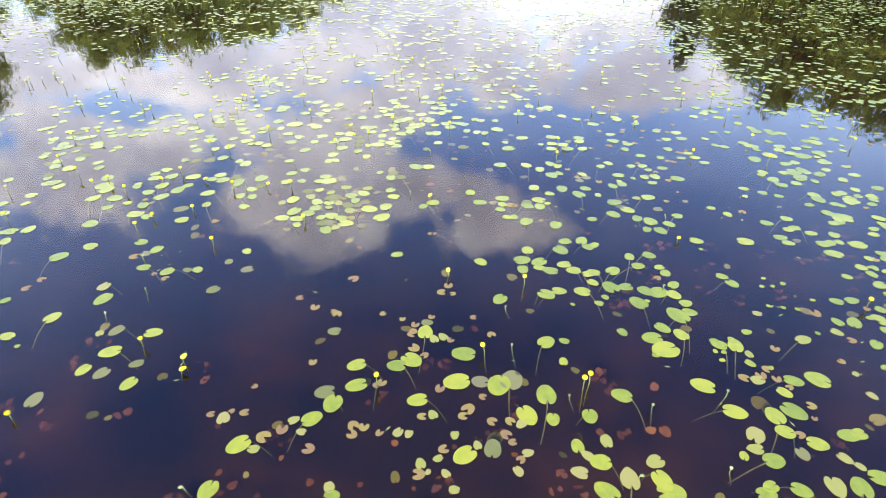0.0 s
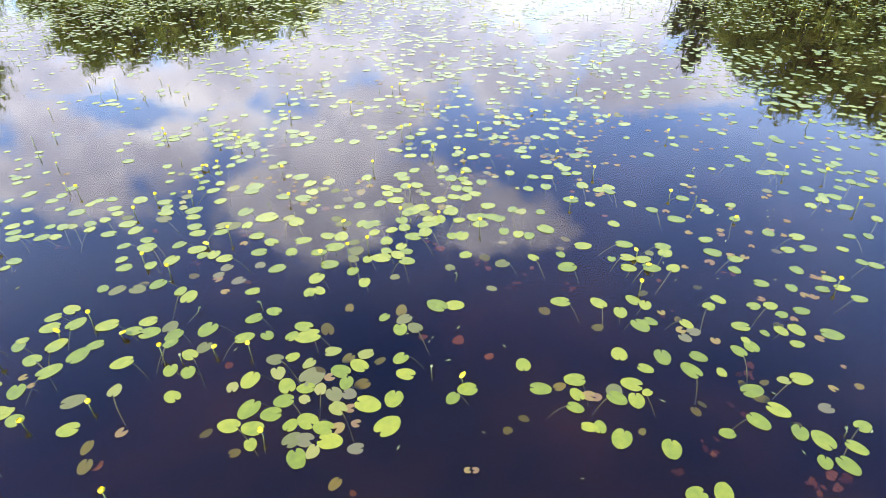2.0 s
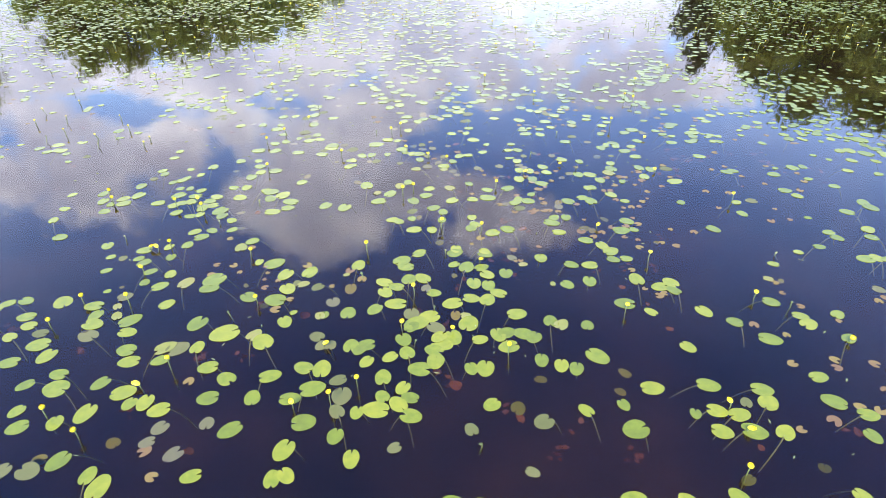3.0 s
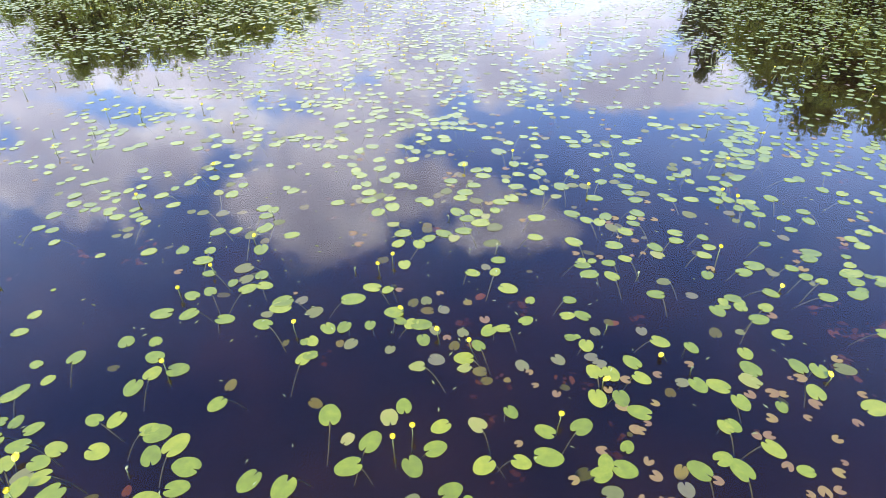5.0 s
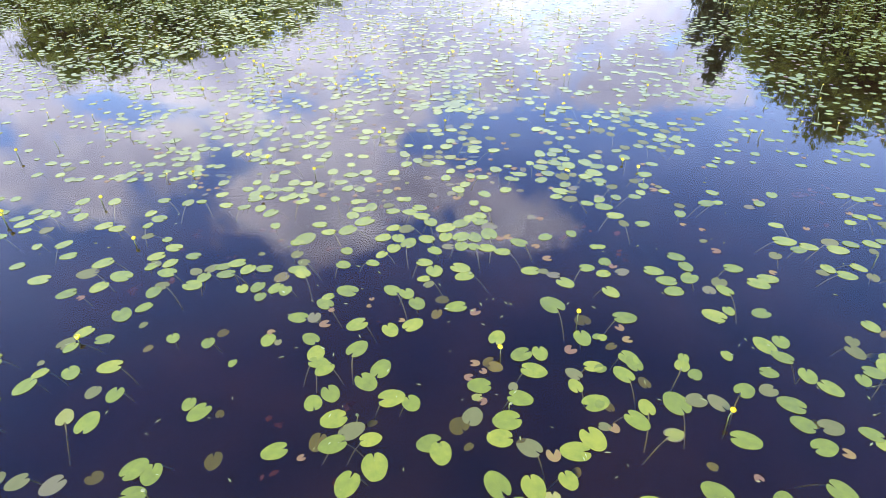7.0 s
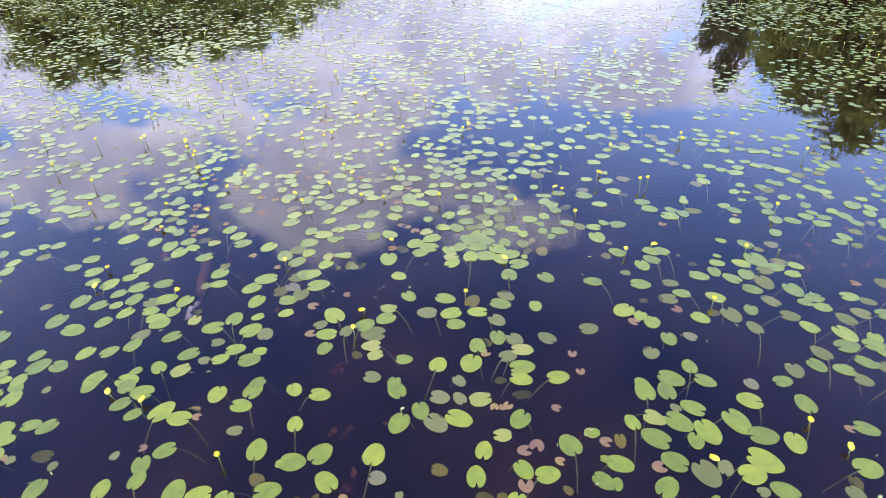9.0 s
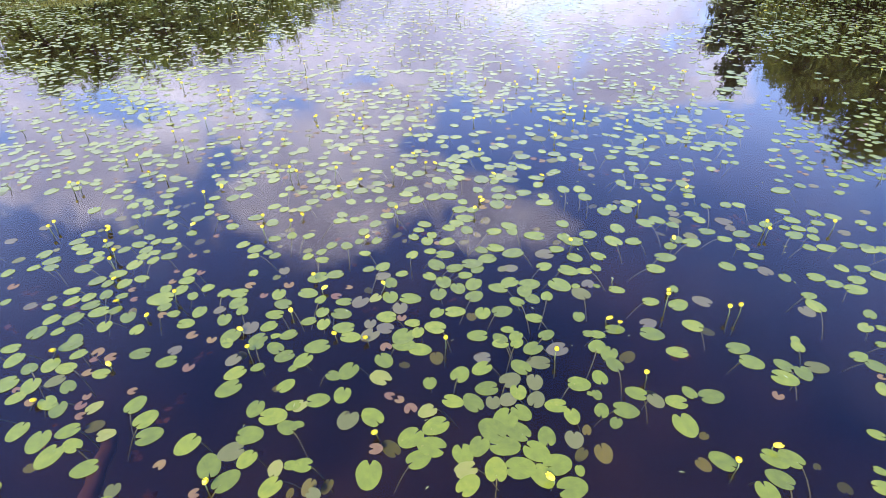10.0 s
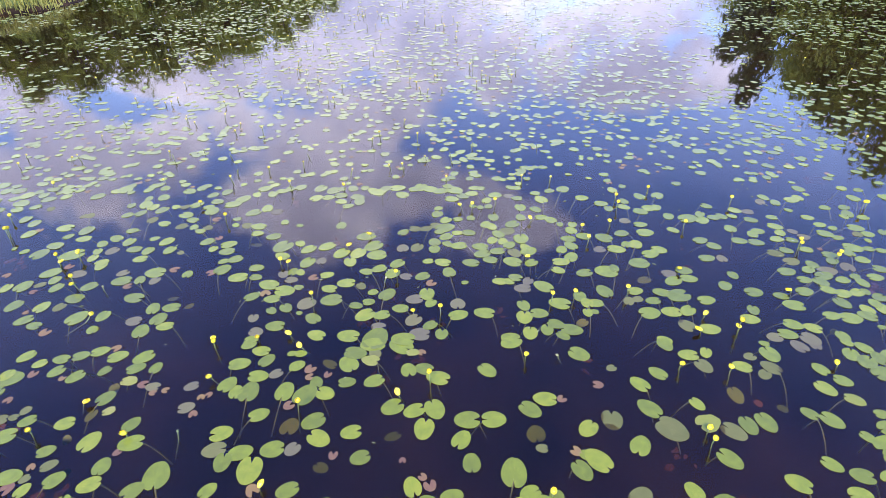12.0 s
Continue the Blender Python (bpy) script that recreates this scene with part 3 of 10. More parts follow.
def flower_shape(seed, wide=0.0155, closed=0.0):
    """A globe of five thick overlapping sepals round a flat disc, its base at the origin."""
    rng = random.Random(seed)
    verts, faces = [], []
    for k in range(5):
        o, turn, out = len(verts), 2 * math.pi * k / 5 + rng.uniform(-0.1, 0.1), wide * (1.0 + 0.06 * (k % 2))
        for i in range(5):
            q = i / 4
            lat = -1.45 + q * (2.15 + closed)
            span = 0.82 * math.sin(math.pi * (0.12 + 0.80 * q)) + 0.05
            for j in range(5):
                a = turn + span * (j - 2) / 2
                r = out * math.cos(lat) * (1.0 + 0.05 * (1 - abs(j - 2) / 2))
                verts.append((r * math.cos(a), r * math.sin(a), wide + out * math.sin(lat)))
        faces += [(o + i * 5 + j, o + i * 5 + j + 1, o + i * 5 + j + 6, o + i * 5 + j + 5) for i in range(4) for j in range(4)]
    o = len(verts)
    disc = [(0.62 * wide * math.cos(a), 0.62 * wide * math.sin(a), wide * 1.15) for a in np.linspace(0, 2 * math.pi, 9)[:-1]]
    verts += [tuple(map(float, p)) for p in disc] + [(0.0, 0.0, wide * 1.3)]
    faces += [(o + k, o + (k + 1) % 8, o + 8) for k in range(8)]
    return verts, faces


def shape_mesh(name, shape, mat, smooth=True):
    me = bpy.data.meshes.new(name)
    me.from_pydata(*shape[:1], [], shape[1])
    me.materials.append(mat)
    me.polygons.foreach_set("use_smooth", [smooth] * len(me.polygons))
    me.update()
    return me


def torn(shape, seed):
    """The same leaf with a bitten, curled edge."""
    rng = random.Random(seed)
    phase = rng.uniform(0, 6.28)
    out = []
    for x, y, z in shape[0]:
        r, a = math.hypot(x, y), math.atan2(y, x)
        bite = 1 - 0.16 * max(0, math.sin(3 * a + phase)) * (r * 2) ** 3 - 0.05 * math.sin(11 * a + phase) * r
        out.append((x * bite, y * bite, z + 0.03 * (r * 2) ** 4 * max(0, math.sin(2 * a + phase))))
    return out, shape[1]


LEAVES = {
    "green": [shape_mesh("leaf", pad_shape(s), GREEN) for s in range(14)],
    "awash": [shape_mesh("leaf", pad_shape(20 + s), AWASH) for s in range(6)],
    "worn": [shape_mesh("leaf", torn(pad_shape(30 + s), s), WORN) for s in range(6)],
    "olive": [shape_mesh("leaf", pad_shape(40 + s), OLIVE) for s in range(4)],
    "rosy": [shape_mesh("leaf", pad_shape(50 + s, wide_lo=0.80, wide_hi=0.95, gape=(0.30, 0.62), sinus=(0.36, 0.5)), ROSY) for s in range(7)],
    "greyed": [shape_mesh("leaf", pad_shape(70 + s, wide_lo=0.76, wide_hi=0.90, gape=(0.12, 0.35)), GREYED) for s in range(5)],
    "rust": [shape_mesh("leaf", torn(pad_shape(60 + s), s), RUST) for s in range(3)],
}
LEAF_LABEL = {"worn": "yellowed leaf with a torn edge", "awash": "pale grey-green leaf just under the surface", "olive": "olive leaf hanging under water", "rosy": "small rosy brown leaf", "greyed": "greyed old leaf awash", "rust": "sunken rust-red leaf"}
DEPTH = {"green": (0.0016, 0.0032), "worn": (0.0016, 0.003), "awash": (0.0008, 0.0014), "olive": (-0.09, -0.035), "rosy": (0.0010, 0.0016), "rust": (-0.26, -0.12)}
STALKS = [shape_mesh("leaf_stalk", stalk_shape(s), SUNKEN_STEM) for s in range(6)]
HEADS = [shape_mesh("flower", flower_shape(s), YELLOW) for s in range(3)]
BUDS = [shape_mesh("bud", flower_shape(7, 0.008, 0.6), STEM), shape_mesh("bud", flower_shape(8, 0.008, 0.6), CREAM)]
FLOWER_STALKS = [shape_mesh("flower_stalk", tube([(0.1 * s, 0, -3.0), (0.05 * s, 0, -1.2), (0, 0.02 * s, -0.3), (-0.03 * s, 0.05 * s, 0.4), (0, 0, 1.0)], [0.045, 0.045, 0.04, 0.04, 0.04], 6), STEM) for s in (-1, 0.3, 1)]
dice = random.Random(21)


def water_lily(x, y, flowers=(), buds=(), **leaves):
    """One plant: floating leaves (east, north, length in cm, heading in degrees), flowers and buds (east, north, height, lean in cm)."""
    plant = new("yellow_water_lily")
    plant.matrix_basis = pose(x, y, 0)
    plant.empty_display_size = 0.1
    count = {k: len(v) for k, v in leaves.items()}
    mood = "rosy and yellow-green" if count.get("rosy", 0) > count.get("green", 0) else "worn and yellow-green" if count.get("worn", 0) > 2 else "yellow-green"
    extra = " and yellow flowers" if len(flowers) > 1 else " and one yellow flower" if flowers else ""
    tagged(plant, "water lily with " + mood + " leaves" + extra, "water lily", group="water lilies on the pond")
    for kind, rows in leaves.items():
        low, high = DEPTH[kind]
        for east, north, size, heading in rows:
            look_of = "greyed" if kind == "rosy" and size >= 9 else kind
            leaf = new("leaf", dice.choice(LEAVES[look_of]))
            s = size / 100 * (1.06 if size > 7 else 1.03)
            tilt = {"green": 0.6, "worn": 0.8, "rosy": 0.8, "awash": 1.0}.get(kind, 22.0)
            m = pose(east / 100, north / 100, dice.uniform(low, high), dice.uniform(-tilt, tilt), dice.uniform(-tilt, tilt), heading)
            leaf.parent = plant
            leaf.matrix_basis = m @ Matrix.Diagonal((s, s, s if s > 0.02 else 0.02, 1))
            if look_of in LEAF_LABEL:
                leaf["label"] = LEAF_LABEL[look_of]
            if size >= 10 and kind in ("green", "awash", "worn") and dice.random() < 0.55:
                stalk = new("leaf_stalk", dice.choice(STALKS))
                stalk.parent = leaf
                stalk.matrix_basis = Matrix.Diagonal((0.13 / s, 0.13 / s, 0.13 / s, 1)) @ Matrix.Translation((-0.22 * (s / 0.13 - 1), 0, 0))
    for rows, heads in ((flowers, HEADS), (buds, BUDS)):
        for east, north, height, lean in rows:
            stalk = new("flower_stalk", dice.choice(FLOWER_STALKS))
            stalk.parent = plant
            h = height / 100
            stalk.matrix_basis = pose(east / 100, north / 100, 0, 0, math.degrees(math.atan2(lean, height)) * 0.8, dice.uniform(0, 30)) @ Matrix.Diagonal((0.085, 0.085, h, 1))
            head = new("flower" if heads is HEADS else "bud", dice.choice(heads))
            head.parent = stalk
            head.matrix_basis = Matrix.Translation((0, 0, 0.97)) @ Matrix.Diagonal((1 / 0.085, 1 / 0.085, 1 / h, 1)) @ pose(0, 0, 0, dice.uniform(-18, 18), dice.uniform(-18, 18), dice.uniform(0, 360))


SIDES = (1.75, 4.55, 9.46, 14.85, 19.09)


def open_water(x, y):
    """How far a place lies outside the strip in which each plant stands singly."""
    ahead = max([y - s for s in (0.86, 3.16, 5.79, 8.15, 10.52, 13.71, 16.06, 18.44, 20.38) if y - s <= 4.95], default=99)
    side = [y - s for s in SIDES if 2.5 < y - s < 6.4]
    reach = max([0.66 * a + 1.05 for a in side + ([ahead] if ahead < 90 else [])], default=0.0)
    return abs(x - 0.1) - reach if reach else 1.0


def scatter_far():
    """The leaves and flowers too far off to tell apart singly, in loose mats."""
    rng = random.Random(11)
    shapes = [pad_shape(100 + k, 1, 9, 0.02, under=False) for k in range(8)]
    small = [pad_shape(120 + k, 1, 8, 0.02, 0.80, 0.95, under=False, gape=(0.3, 0.6), sinus=(0.36, 0.5)) for k in range(4)]
    sets = {"green": ([], []), "rosy": ([], []), "stalks": ([], []), "heads": ([], [])}

    def put(key, shape, x, y, z, a, s, lift=1.0):
        verts, faces = sets[key]
        c, d, o = math.cos(a) * s, math.sin(a) * s, len(verts)
        verts.extend([(x + c * p - d * q, y + d * p + c * q, z + r * s * lift) for p, q, r in shape[0]])
        faces.extend([tuple(i + o for i in face) for face in shape[1]])
    turns = [2 * math.pi * k / 6 for k in range(6)]
    head = ([(0, 0, 0)] + [(0.0135 * math.cos(t), 0.0135 * math.sin(t), 0.012) for t in turns] + [(0.011 * math.cos(t), 0.011 * math.sin(t), 0.022) for t in turns] + [(0, 0, 0.020)],
            [(0, 1 + (k + 1) % 6, 1 + k) for k in range(6)] + [(1 + k, 1 + (k + 1) % 6, 7 + (k + 1) % 6, 7 + k) for k in range(6)] + [(7 + k, 7 + (k + 1) % 6, 13) for k in range(6)])
    for k in range(108000):
        x, y = rng.uniform(-20, 20), rng.uniform(-4.0, 41)
        edge = min(3.2 + 0.58 * max(0, y), 17.5) + 2.5 * noise.noise((x * 0.25, y * 0.25, 21)) + 2 * noise.noise((x * 0.9, y * 0.9, 22))
        if open_water(x, y) < 0 or abs(x) > edge or (abs(x) < 2.2 and y < 1.5) or rise(x, y) > -0.02:
            continue
        mats = noise.noise((x * 0.30 + 3, y * 0.38, 2)) + 0.6 * noise.noise((x * 0.9, y * 1.1, 7)) + 0.45 * noise.noise((x * 2.2, y * 2.6, 4))
        level = 0.0 + 0.018 * min(max(y, 3), 18) - 0.036 * max(0, y - 24) + 0.22 * math.exp(-((y - 27.0) / 2.6) ** 2 - (x / 5.0) ** 2) - 0.05 * max(0, abs(x) - 0.62 * max(0, y) - 2) - (0.16 if x > 4.5 and y < 26 else 0)
        level -= 0.80 * math.exp(-((x + 5.9) / 2.3) ** 2 - ((y - 12.4) / 2.5) ** 2)
        level -= 0.55 * math.exp(-((x + 4.2) / 2.0) ** 2 - ((y - 10.2) / 2.4) ** 2) + 0.40 * math.exp(-((x - 5.2) / 2.2) ** 2 - ((y - 11.0) / 2.6) ** 2)
        if mats + level < rng.uniform(-0.55, 0.75):
            continue
        if rng.random() < 0.85:
            put("green", shapes[rng.randrange(8)], x, y, 0.0025, rng.uniform(0, 6.283), rng.uniform(0.075, 0.135))
        else:
            put("rosy", small[rng.randrange(4)], x, y, 0.0015, rng.uniform(0, 6.283), rng.uniform(0.045, 0.08))
    for k in range(4600):
        x, y = rng.uniform(-16, 16), rng.uniform(5, 46)
        if open_water(x, y) < 0 or noise.noise((x * 0.2, y * 0.2, 8)) + 0.9 * math.exp(-((x + 1.5) / 5.5) ** 2) - 0.55 < rng.uniform(-0.5, 0.4):
            continue
        h, lx, ly = rng.uniform(0.04, 0.10), rng.uniform(-0.02, 0.02), rng.uniform(-0.02, 0.02)
        v, f = tube([(x - lx, y - ly, -0.15), (x, y, 0), (x + lx * 0.4, y + ly, h * 0.6), (x + lx, y + ly, h)], [0.0055] * 4, 4)
        o = len(sets["stalks"][0])
        sets["stalks"][0].extend(v)
        sets["stalks"][1].extend([tuple(i + o for i in face) for face in f])
        if rng.random() < 0.72:
            put("heads", head, x + lx, y + ly, h - 0.004, rng.uniform(0, 6.28), rng.uniform(0.7, 1.05))
        else:
            put("stalks", head, x + lx, y + ly, h - 0.003, 0, 0.42)
    for key, name, mat, label, cat in (
        ("green", "far_lily_pads", GREEN, "mats of yellow-green floating lily pads", "lily pads"),
        ("rosy", "far_small_pads", ROSY, "scattered small rosy brown floating leaves", "lily pads"),
        ("stalks", "far_flower_stalks", SUNKEN_STEM, "thin upright flower stalks over the water", "flower stalks"),
        ("heads", "far_flowers", YELLOW, "small yellow globe flowers on thin stalks", "flowers"),
    ):
        tagged(mesh_object(name, *sets[key], mat), label, cat, kind="stuff")


def scatter_flecks():
    """Husks and petals adrift on the water, and rotting leaves on the way to the bottom."""
    rng = random.Random(31)
    fleck = ([(-0.5, 0, 0), (-0.1, 0.12, 0.06), (0.5, 0, 0.02), (-0.1, -0.12, 0.06), (0, 0, -0.1)], [(0, 1, 2, 3)[::-1], (0, 4, 1), (1, 4, 2), (2, 4, 3), (3, 4, 0)])
    verts, faces = [], []
    for k in range(4200):
        x, y = rng.uniform(-4, 4), rng.uniform(2.4, 26)
        thick = 0.75 * math.exp(-((y - 12.0) / 2.2) ** 2 - ((x + 0.1) / 2.1) ** 2)
        if noise.noise((x * 1.4, y * 1.4, 12)) + thick < rng.uniform(0.1, 0.85):
            continue
        a, s, o = rng.uniform(0, 6.28), rng.uniform(0.022, 0.044), len(verts)
        c, d = math.cos(a) * s, math.sin(a) * s
        verts += [(x + c * p - d * q, y + d * p + c * q, 0.002 + r * s) for p, q, r in fleck[0]]
        faces += [tuple(i + o for i in f) for f in fleck[1]]
    tagged(mesh_object("drifting_husks", verts, faces, FLECK, smooth=False), "pale husks and petals adrift on dark water", "husks", kind="stuff")
    # ragged rotting leaves in loose heaps low in the water
    verts, faces = [], []
    for k in range(2600):
        x, y = rng.uniform(-5, 5), rng.uniform(1.6, 27)
        if noise.noise((x * 0.7, y * 0.7, 15)) + 0.75 * max(0, 1 - y / 6) < rng.uniform(0.05, 0.65):
            continue
        z = rng.uniform(-0.46, -0.30)
        for q in range(rng.randrange(2, 7)):
            size, turn, squash = rng.uniform(0.014, 0.040), rng.uniform(0, 6.283), rng.uniform(0.45, 0.9)
            cx, cy, cz = x + rng.gauss(0, 0.04), y + rng.gauss(0, 0.04), z + rng.uniform(-0.03, 0.03)
            lean, side, o, ring = rng.uniform(-0.5, 0.5), rng.uniform(-0.5, 0.5), len(verts), 13
            verts.append((cx, cy, cz))
            for c in range(ring):
                a = 2 * math.pi * c / ring
                r = size * rng.uniform(0.62, 1.12)
                p, d = r * math.cos(a), r * squash * math.sin(a)
                verts.append((cx + p * math.cos(turn) - d * math.sin(turn), cy + p * math.sin(turn) + d * math.cos(turn), cz + lean * p + side * d + rng.uniform(-0.1, 0.1) * size))
            faces += [(o, o + 1 + c, o + 1 + (c + 1) % ring) for c in range(ring)]
    tagged(mesh_object("sunken_leaves", verts, faces, TUFT, smooth=False), "rotting rust-red leaves sunk in dark water", "leaves", kind="stuff")


def bank_grass():
    """Sedge and grass on the low spit that runs out from the left bank."""
    rng = random.Random(41)
    verts, faces = [], []
    for k in range(60000):
        x, y = rng.uniform(-22, -8.2), rng.uniform(32.0, 41.0)
        z = rise(x, y)
        if z < 0.02 or noise.noise((x * 0.9, y * 0.9, 1)) < rng.uniform(-0.9, 0.1):
            continue
        h, a, w, o = rng.uniform(0.08, 0.30) * min(1.0, 0.25 + 2.5 * max(z, 0)), rng.uniform(0, 6.283), rng.uniform(0.008, 0.016), len(verts)
        lean, c, d = rng.uniform(0.05, 0.7) * h, math.cos(a), math.sin(a)
        verts += [(x - d * w, y + c * w, z - 0.03), (x + d * w, y - c * w, z - 0.03), (x + c * lean * 0.4 + d * w * 0.8, y + d * lean * 0.4 - c * w * 0.8, z + h * 0.6), (x + c * lean * 0.4 - d * w * 0.8, y + d * lean * 0.4 + c * w * 0.8, z + h * 0.6), (x + c * lean, y + d * lean, z + h)]
        faces += [(o, o + 1, o + 2, o + 3), (o + 3, o + 2, o + 4)]
    tagged(mesh_object("bank_grass", verts, faces, REED, smooth=False), "tufted green grass and sedge on a low bank", "grass", kind="stuff")


def sunken_log():
    """A rotting log that slopes up to the surface, with a strip of bleached bark at its upper end."""
    log = new("sunken_log")
    log.matrix_basis = pose(-2.06, 17.77, -0.05)
    rng = random.Random(8)
    spine = [(-0.17 + 0.26 * q + rng.uniform(-0.012, 0.012), 0.55 - 1.0 * q, -0.27 + 0.23 * q) for q in np.linspace(0, 1, 9)]
    mesh_object("trunk", *tube(spine, [0.045, 0.05, 0.052, 0.05, 0.054, 0.05, 0.046, 0.042, 0.03], 9), WOOD, log)
    for k in range(4):
        x, y, w, h = 0.09 + rng.uniform(-0.04, 0.06), -0.46 - 0.045 * k, rng.uniform(0.015, 0.025), rng.uniform(0.05, 0.08)
        top = [(x - w, y - h * 0.4, 0.042), (x + w, y - h * 0.2, 0.058), (x + w * 1.2, y + h * 0.5, 0.046), (x - w * 0.4, y + h * 0.6, 0.062)]
        low = [(p, q, r - 0.008) for p, q, r in top]
        mesh_object("bark_strip", top + low, [(0, 1, 2, 3), (7, 6, 5, 4)] + [(i, i + 4, (i + 1) % 4 + 4, (i + 1) % 4) for i in range(4)], PALE_BARK, log, smooth=False)["label"] = "bleached strip of loose bark"
    tagged(log, "rotting reddish log sunk under dark pond water", "log")


scatter_far()
sunken_log()
scatter_flecks()
bank_grass()

# ---- the plants along the way ----
water_lily(-0.16, 2.73, green=[(-44, -17, 11, 260), (-1, 27, 12, 30), (18, -21, 8, 10)], rust=[(-15, 8, 4, 270), (3, -6, 5, 260), (29, -6, 4, 50)], rosy=[(1, 7, 7, 340)], worn=[(-5, 18, 6, 170), (16, -16, 7, 110)])
water_lily(2.47, 2.72, green=[(-33, -21, 10, 360), (-29, -17, 8, 200), (-15, -19, 10, 330), (-5, 16, 10, 170), (15, -18, 12, 70), (8, 8, 11, 340), (7, 30, 14, 310)], worn=[(3, -17, 12, 270), (17, -1, 8, 310), (22, -6, 6, 310)], awash=[(-3, 2, 8, 280)], rosy=[(2, 14, 6, 20), (16, 25, 4, 250)])
water_lily(0.52, 2.77, olive=[(-20, -12, 7, 100)], rosy=[(-8, -13, 7, 360), (5, 2, 6, 200), (-7, 24, 6, 180)], worn=[(-7, -7, 7, 110), (-3, -12, 4, 250), (-14, 12, 6, 250), (2, -4, 6, 210), (6, -13, 6, 130), (10, -22, 6, 170), (11, 11, 6, 260), (-1, 25, 7, 120)], green=[(16, -2, 13, 220)], rust=[(11, 16, 4, 240)])
water_lily(1.46, 2.78, worn=[(-20, -14, 9, 170), (-14, -4, 7, 140), (4, -18, 13, 90), (-2, 5, 9, 90), (20, -8, 10, 200)], green=[(-8, -8, 11, 180), (-9, -25, 13, 140), (-7, 22, 10, 270), (20, -19, 12, 290), (22, -26, 14, 360), (-29, 38, 15, 90)], rust=[(-14, 14, 6, 210), (0, 20, 6, 310), (29, 21, 6, 160)], flowers=[(-7, 41, 10, 0), (-3, 45, 9, 0)], buds=[(-16, 33, 5, -1), (9, -18, 3, 0)])
water_lily(1.01, 2.84, awash=[(-18, -5, 12, 80)], olive=[(-16, 5, 11, 250), (19, -7, 6, 110)], rosy=[(-7, -1, 5, 190), (-10, 4, 7, 140), (-4, -12, 5, 40), (-7, 13, 6, 130)], rust=[(-5, 2, 4, 150)], worn=[(0, -8, 7, 20), (-6, -19, 7, 300), (-1, 11, 7, 220)], green=[(3, 17, 14, 290), (17, 14, 9, 260), (27, -4, 9, 90)])
water_lily(-0.49, 2.93, worn=[(-18, 8, 9, 100), (5, -13, 7, 350), (22, 6, 7, 40)], rosy=[(-15, 13, 4, 60), (-7, 12, 6, 190), (-7, 32, 4, 340), (8, -5, 8, 150), (17, 0, 7, 270)], rust=[(4, 12, 4, 110), (-16, -16, 5, 110), (-5, -26, 6, 190)], green=[(-4, -10, 13, 220)], olive=[(13, 5, 7, 220), (4, -26, 4, 120)], buds=[(-22, -37, 3, -1)])
water_lily(2.08, 3.03, rust=[(-23, -1, 8, 290), (-19, 32, 7, 230)], green=[(-47, 12, 12, 160), (3, 19, 14, 160), (13, -1, 13, 340), (5, -30, 6, 70), (-17, 45, 5, 330), (19, -33, 11, 10), (-9, 50, 17, 200), (34, -4, 12, 100)], worn=[(17, -17, 12, 50), (13, -26, 9, 180)], olive=[(-15, -51, 6, 50), (32, 6, 16, 60)], buds=[(11, 9, 5, 2), (-34, -1, 7, -1), (-7, -41, 5, -1)])
water_lily(0.08, 3.13, green=[(-15, -2, 13, 260), (-3, 12, 13, 200), (-5, 29, 12, 200)], awash=[(-21, 7, 12, 190)], rosy=[(-1, -18, 7, 120), (5, -19, 6, 260), (-1, -24, 6, 320), (9, 12, 5, 160), (12, 14, 6, 250), (14, -23, 5, 240), (-33, 32, 6, 270)], olive=[(1, 19, 9, 90)], rust=[(21, -17, 5, 300)], worn=[(24, -23, 7, 230)], flowers=[(9, 10, 10, 1)])
water_lily(0.56, 3.24, green=[(-14, -11, 12, 190), (9, 3, 16, 190), (-28, 17, 12, 180), (-19, 22, 14, 320)], rosy=[(-1, -2, 7, 250), (12, -23, 6, 180), (15, -18, 8, 50), (-11, 26, 6, 50), (24, -9, 5, 160), (23, 3, 10, 170), (-18, 33, 8, 320), (28, -27, 6, 150)], olive=[(-32, 32, 8, 270)], worn=[(19, -43, 6, 110)], flowers=[(27, 26, 8, -1)])
water_lily(2.62, 3.22, rosy=[(4, -16, 6, 340), (-1, -2, 5, 30), (-5, 5, 6, 260), (-13, 8, 7, 270), (-7, 13, 6, 130), (-24, 6, 7, 150)], green=[(-6, -6, 9, 310), (4, 3, 11, 340), (19, 4, 14, 150), (-4, 14, 4, 60), (-15, 18, 7, 310)], olive=[(30, -29, 5, 300), (39, -23, 9, 20)], worn=[(-17, 4, 9, 190)])
water_lily(-1.45, 3.39, olive=[(-2, -30, 8, 130), (9, -33, 5, 190), (27, -1, 8, 120)], green=[(12, -11, 11, 240), (-22, 1, 10, 250), (-13, 17, 14, 190), (7, 35, 12, 360)], awash=[(-9, -2, 10, 240), (-38, -23, 12, 90), (9, 6, 9, 200), (-19, 38, 11, 240)], worn=[(-29, 35, 7, 120)], rosy=[(70, -35, 5, 190)], flowers=[(6, 22, 6, 0), (39, 6, 4, 0), (41, -3, 3, 0), (-42, -37, 4, 0)])
water_lily(2.86, 3.63, worn=[(-36, -15, 7, 90), (5, -2, 11, 20), (-12, 25, 7, 160), (20, -33, 5, 40), (19, -50, 7, 300), (31, 5, 8, 320)], rosy=[(-17, -10, 6, 240), (18, -22, 5, 300)], green=[(-28, 6, 7, 10), (18, 4, 4, 110), (0, 33, 4, 320), (9, 31, 4, 140), (-62, 47, 11, 300), (41, -28, 6, 50)], olive=[(-10, 9, 6, 100)])
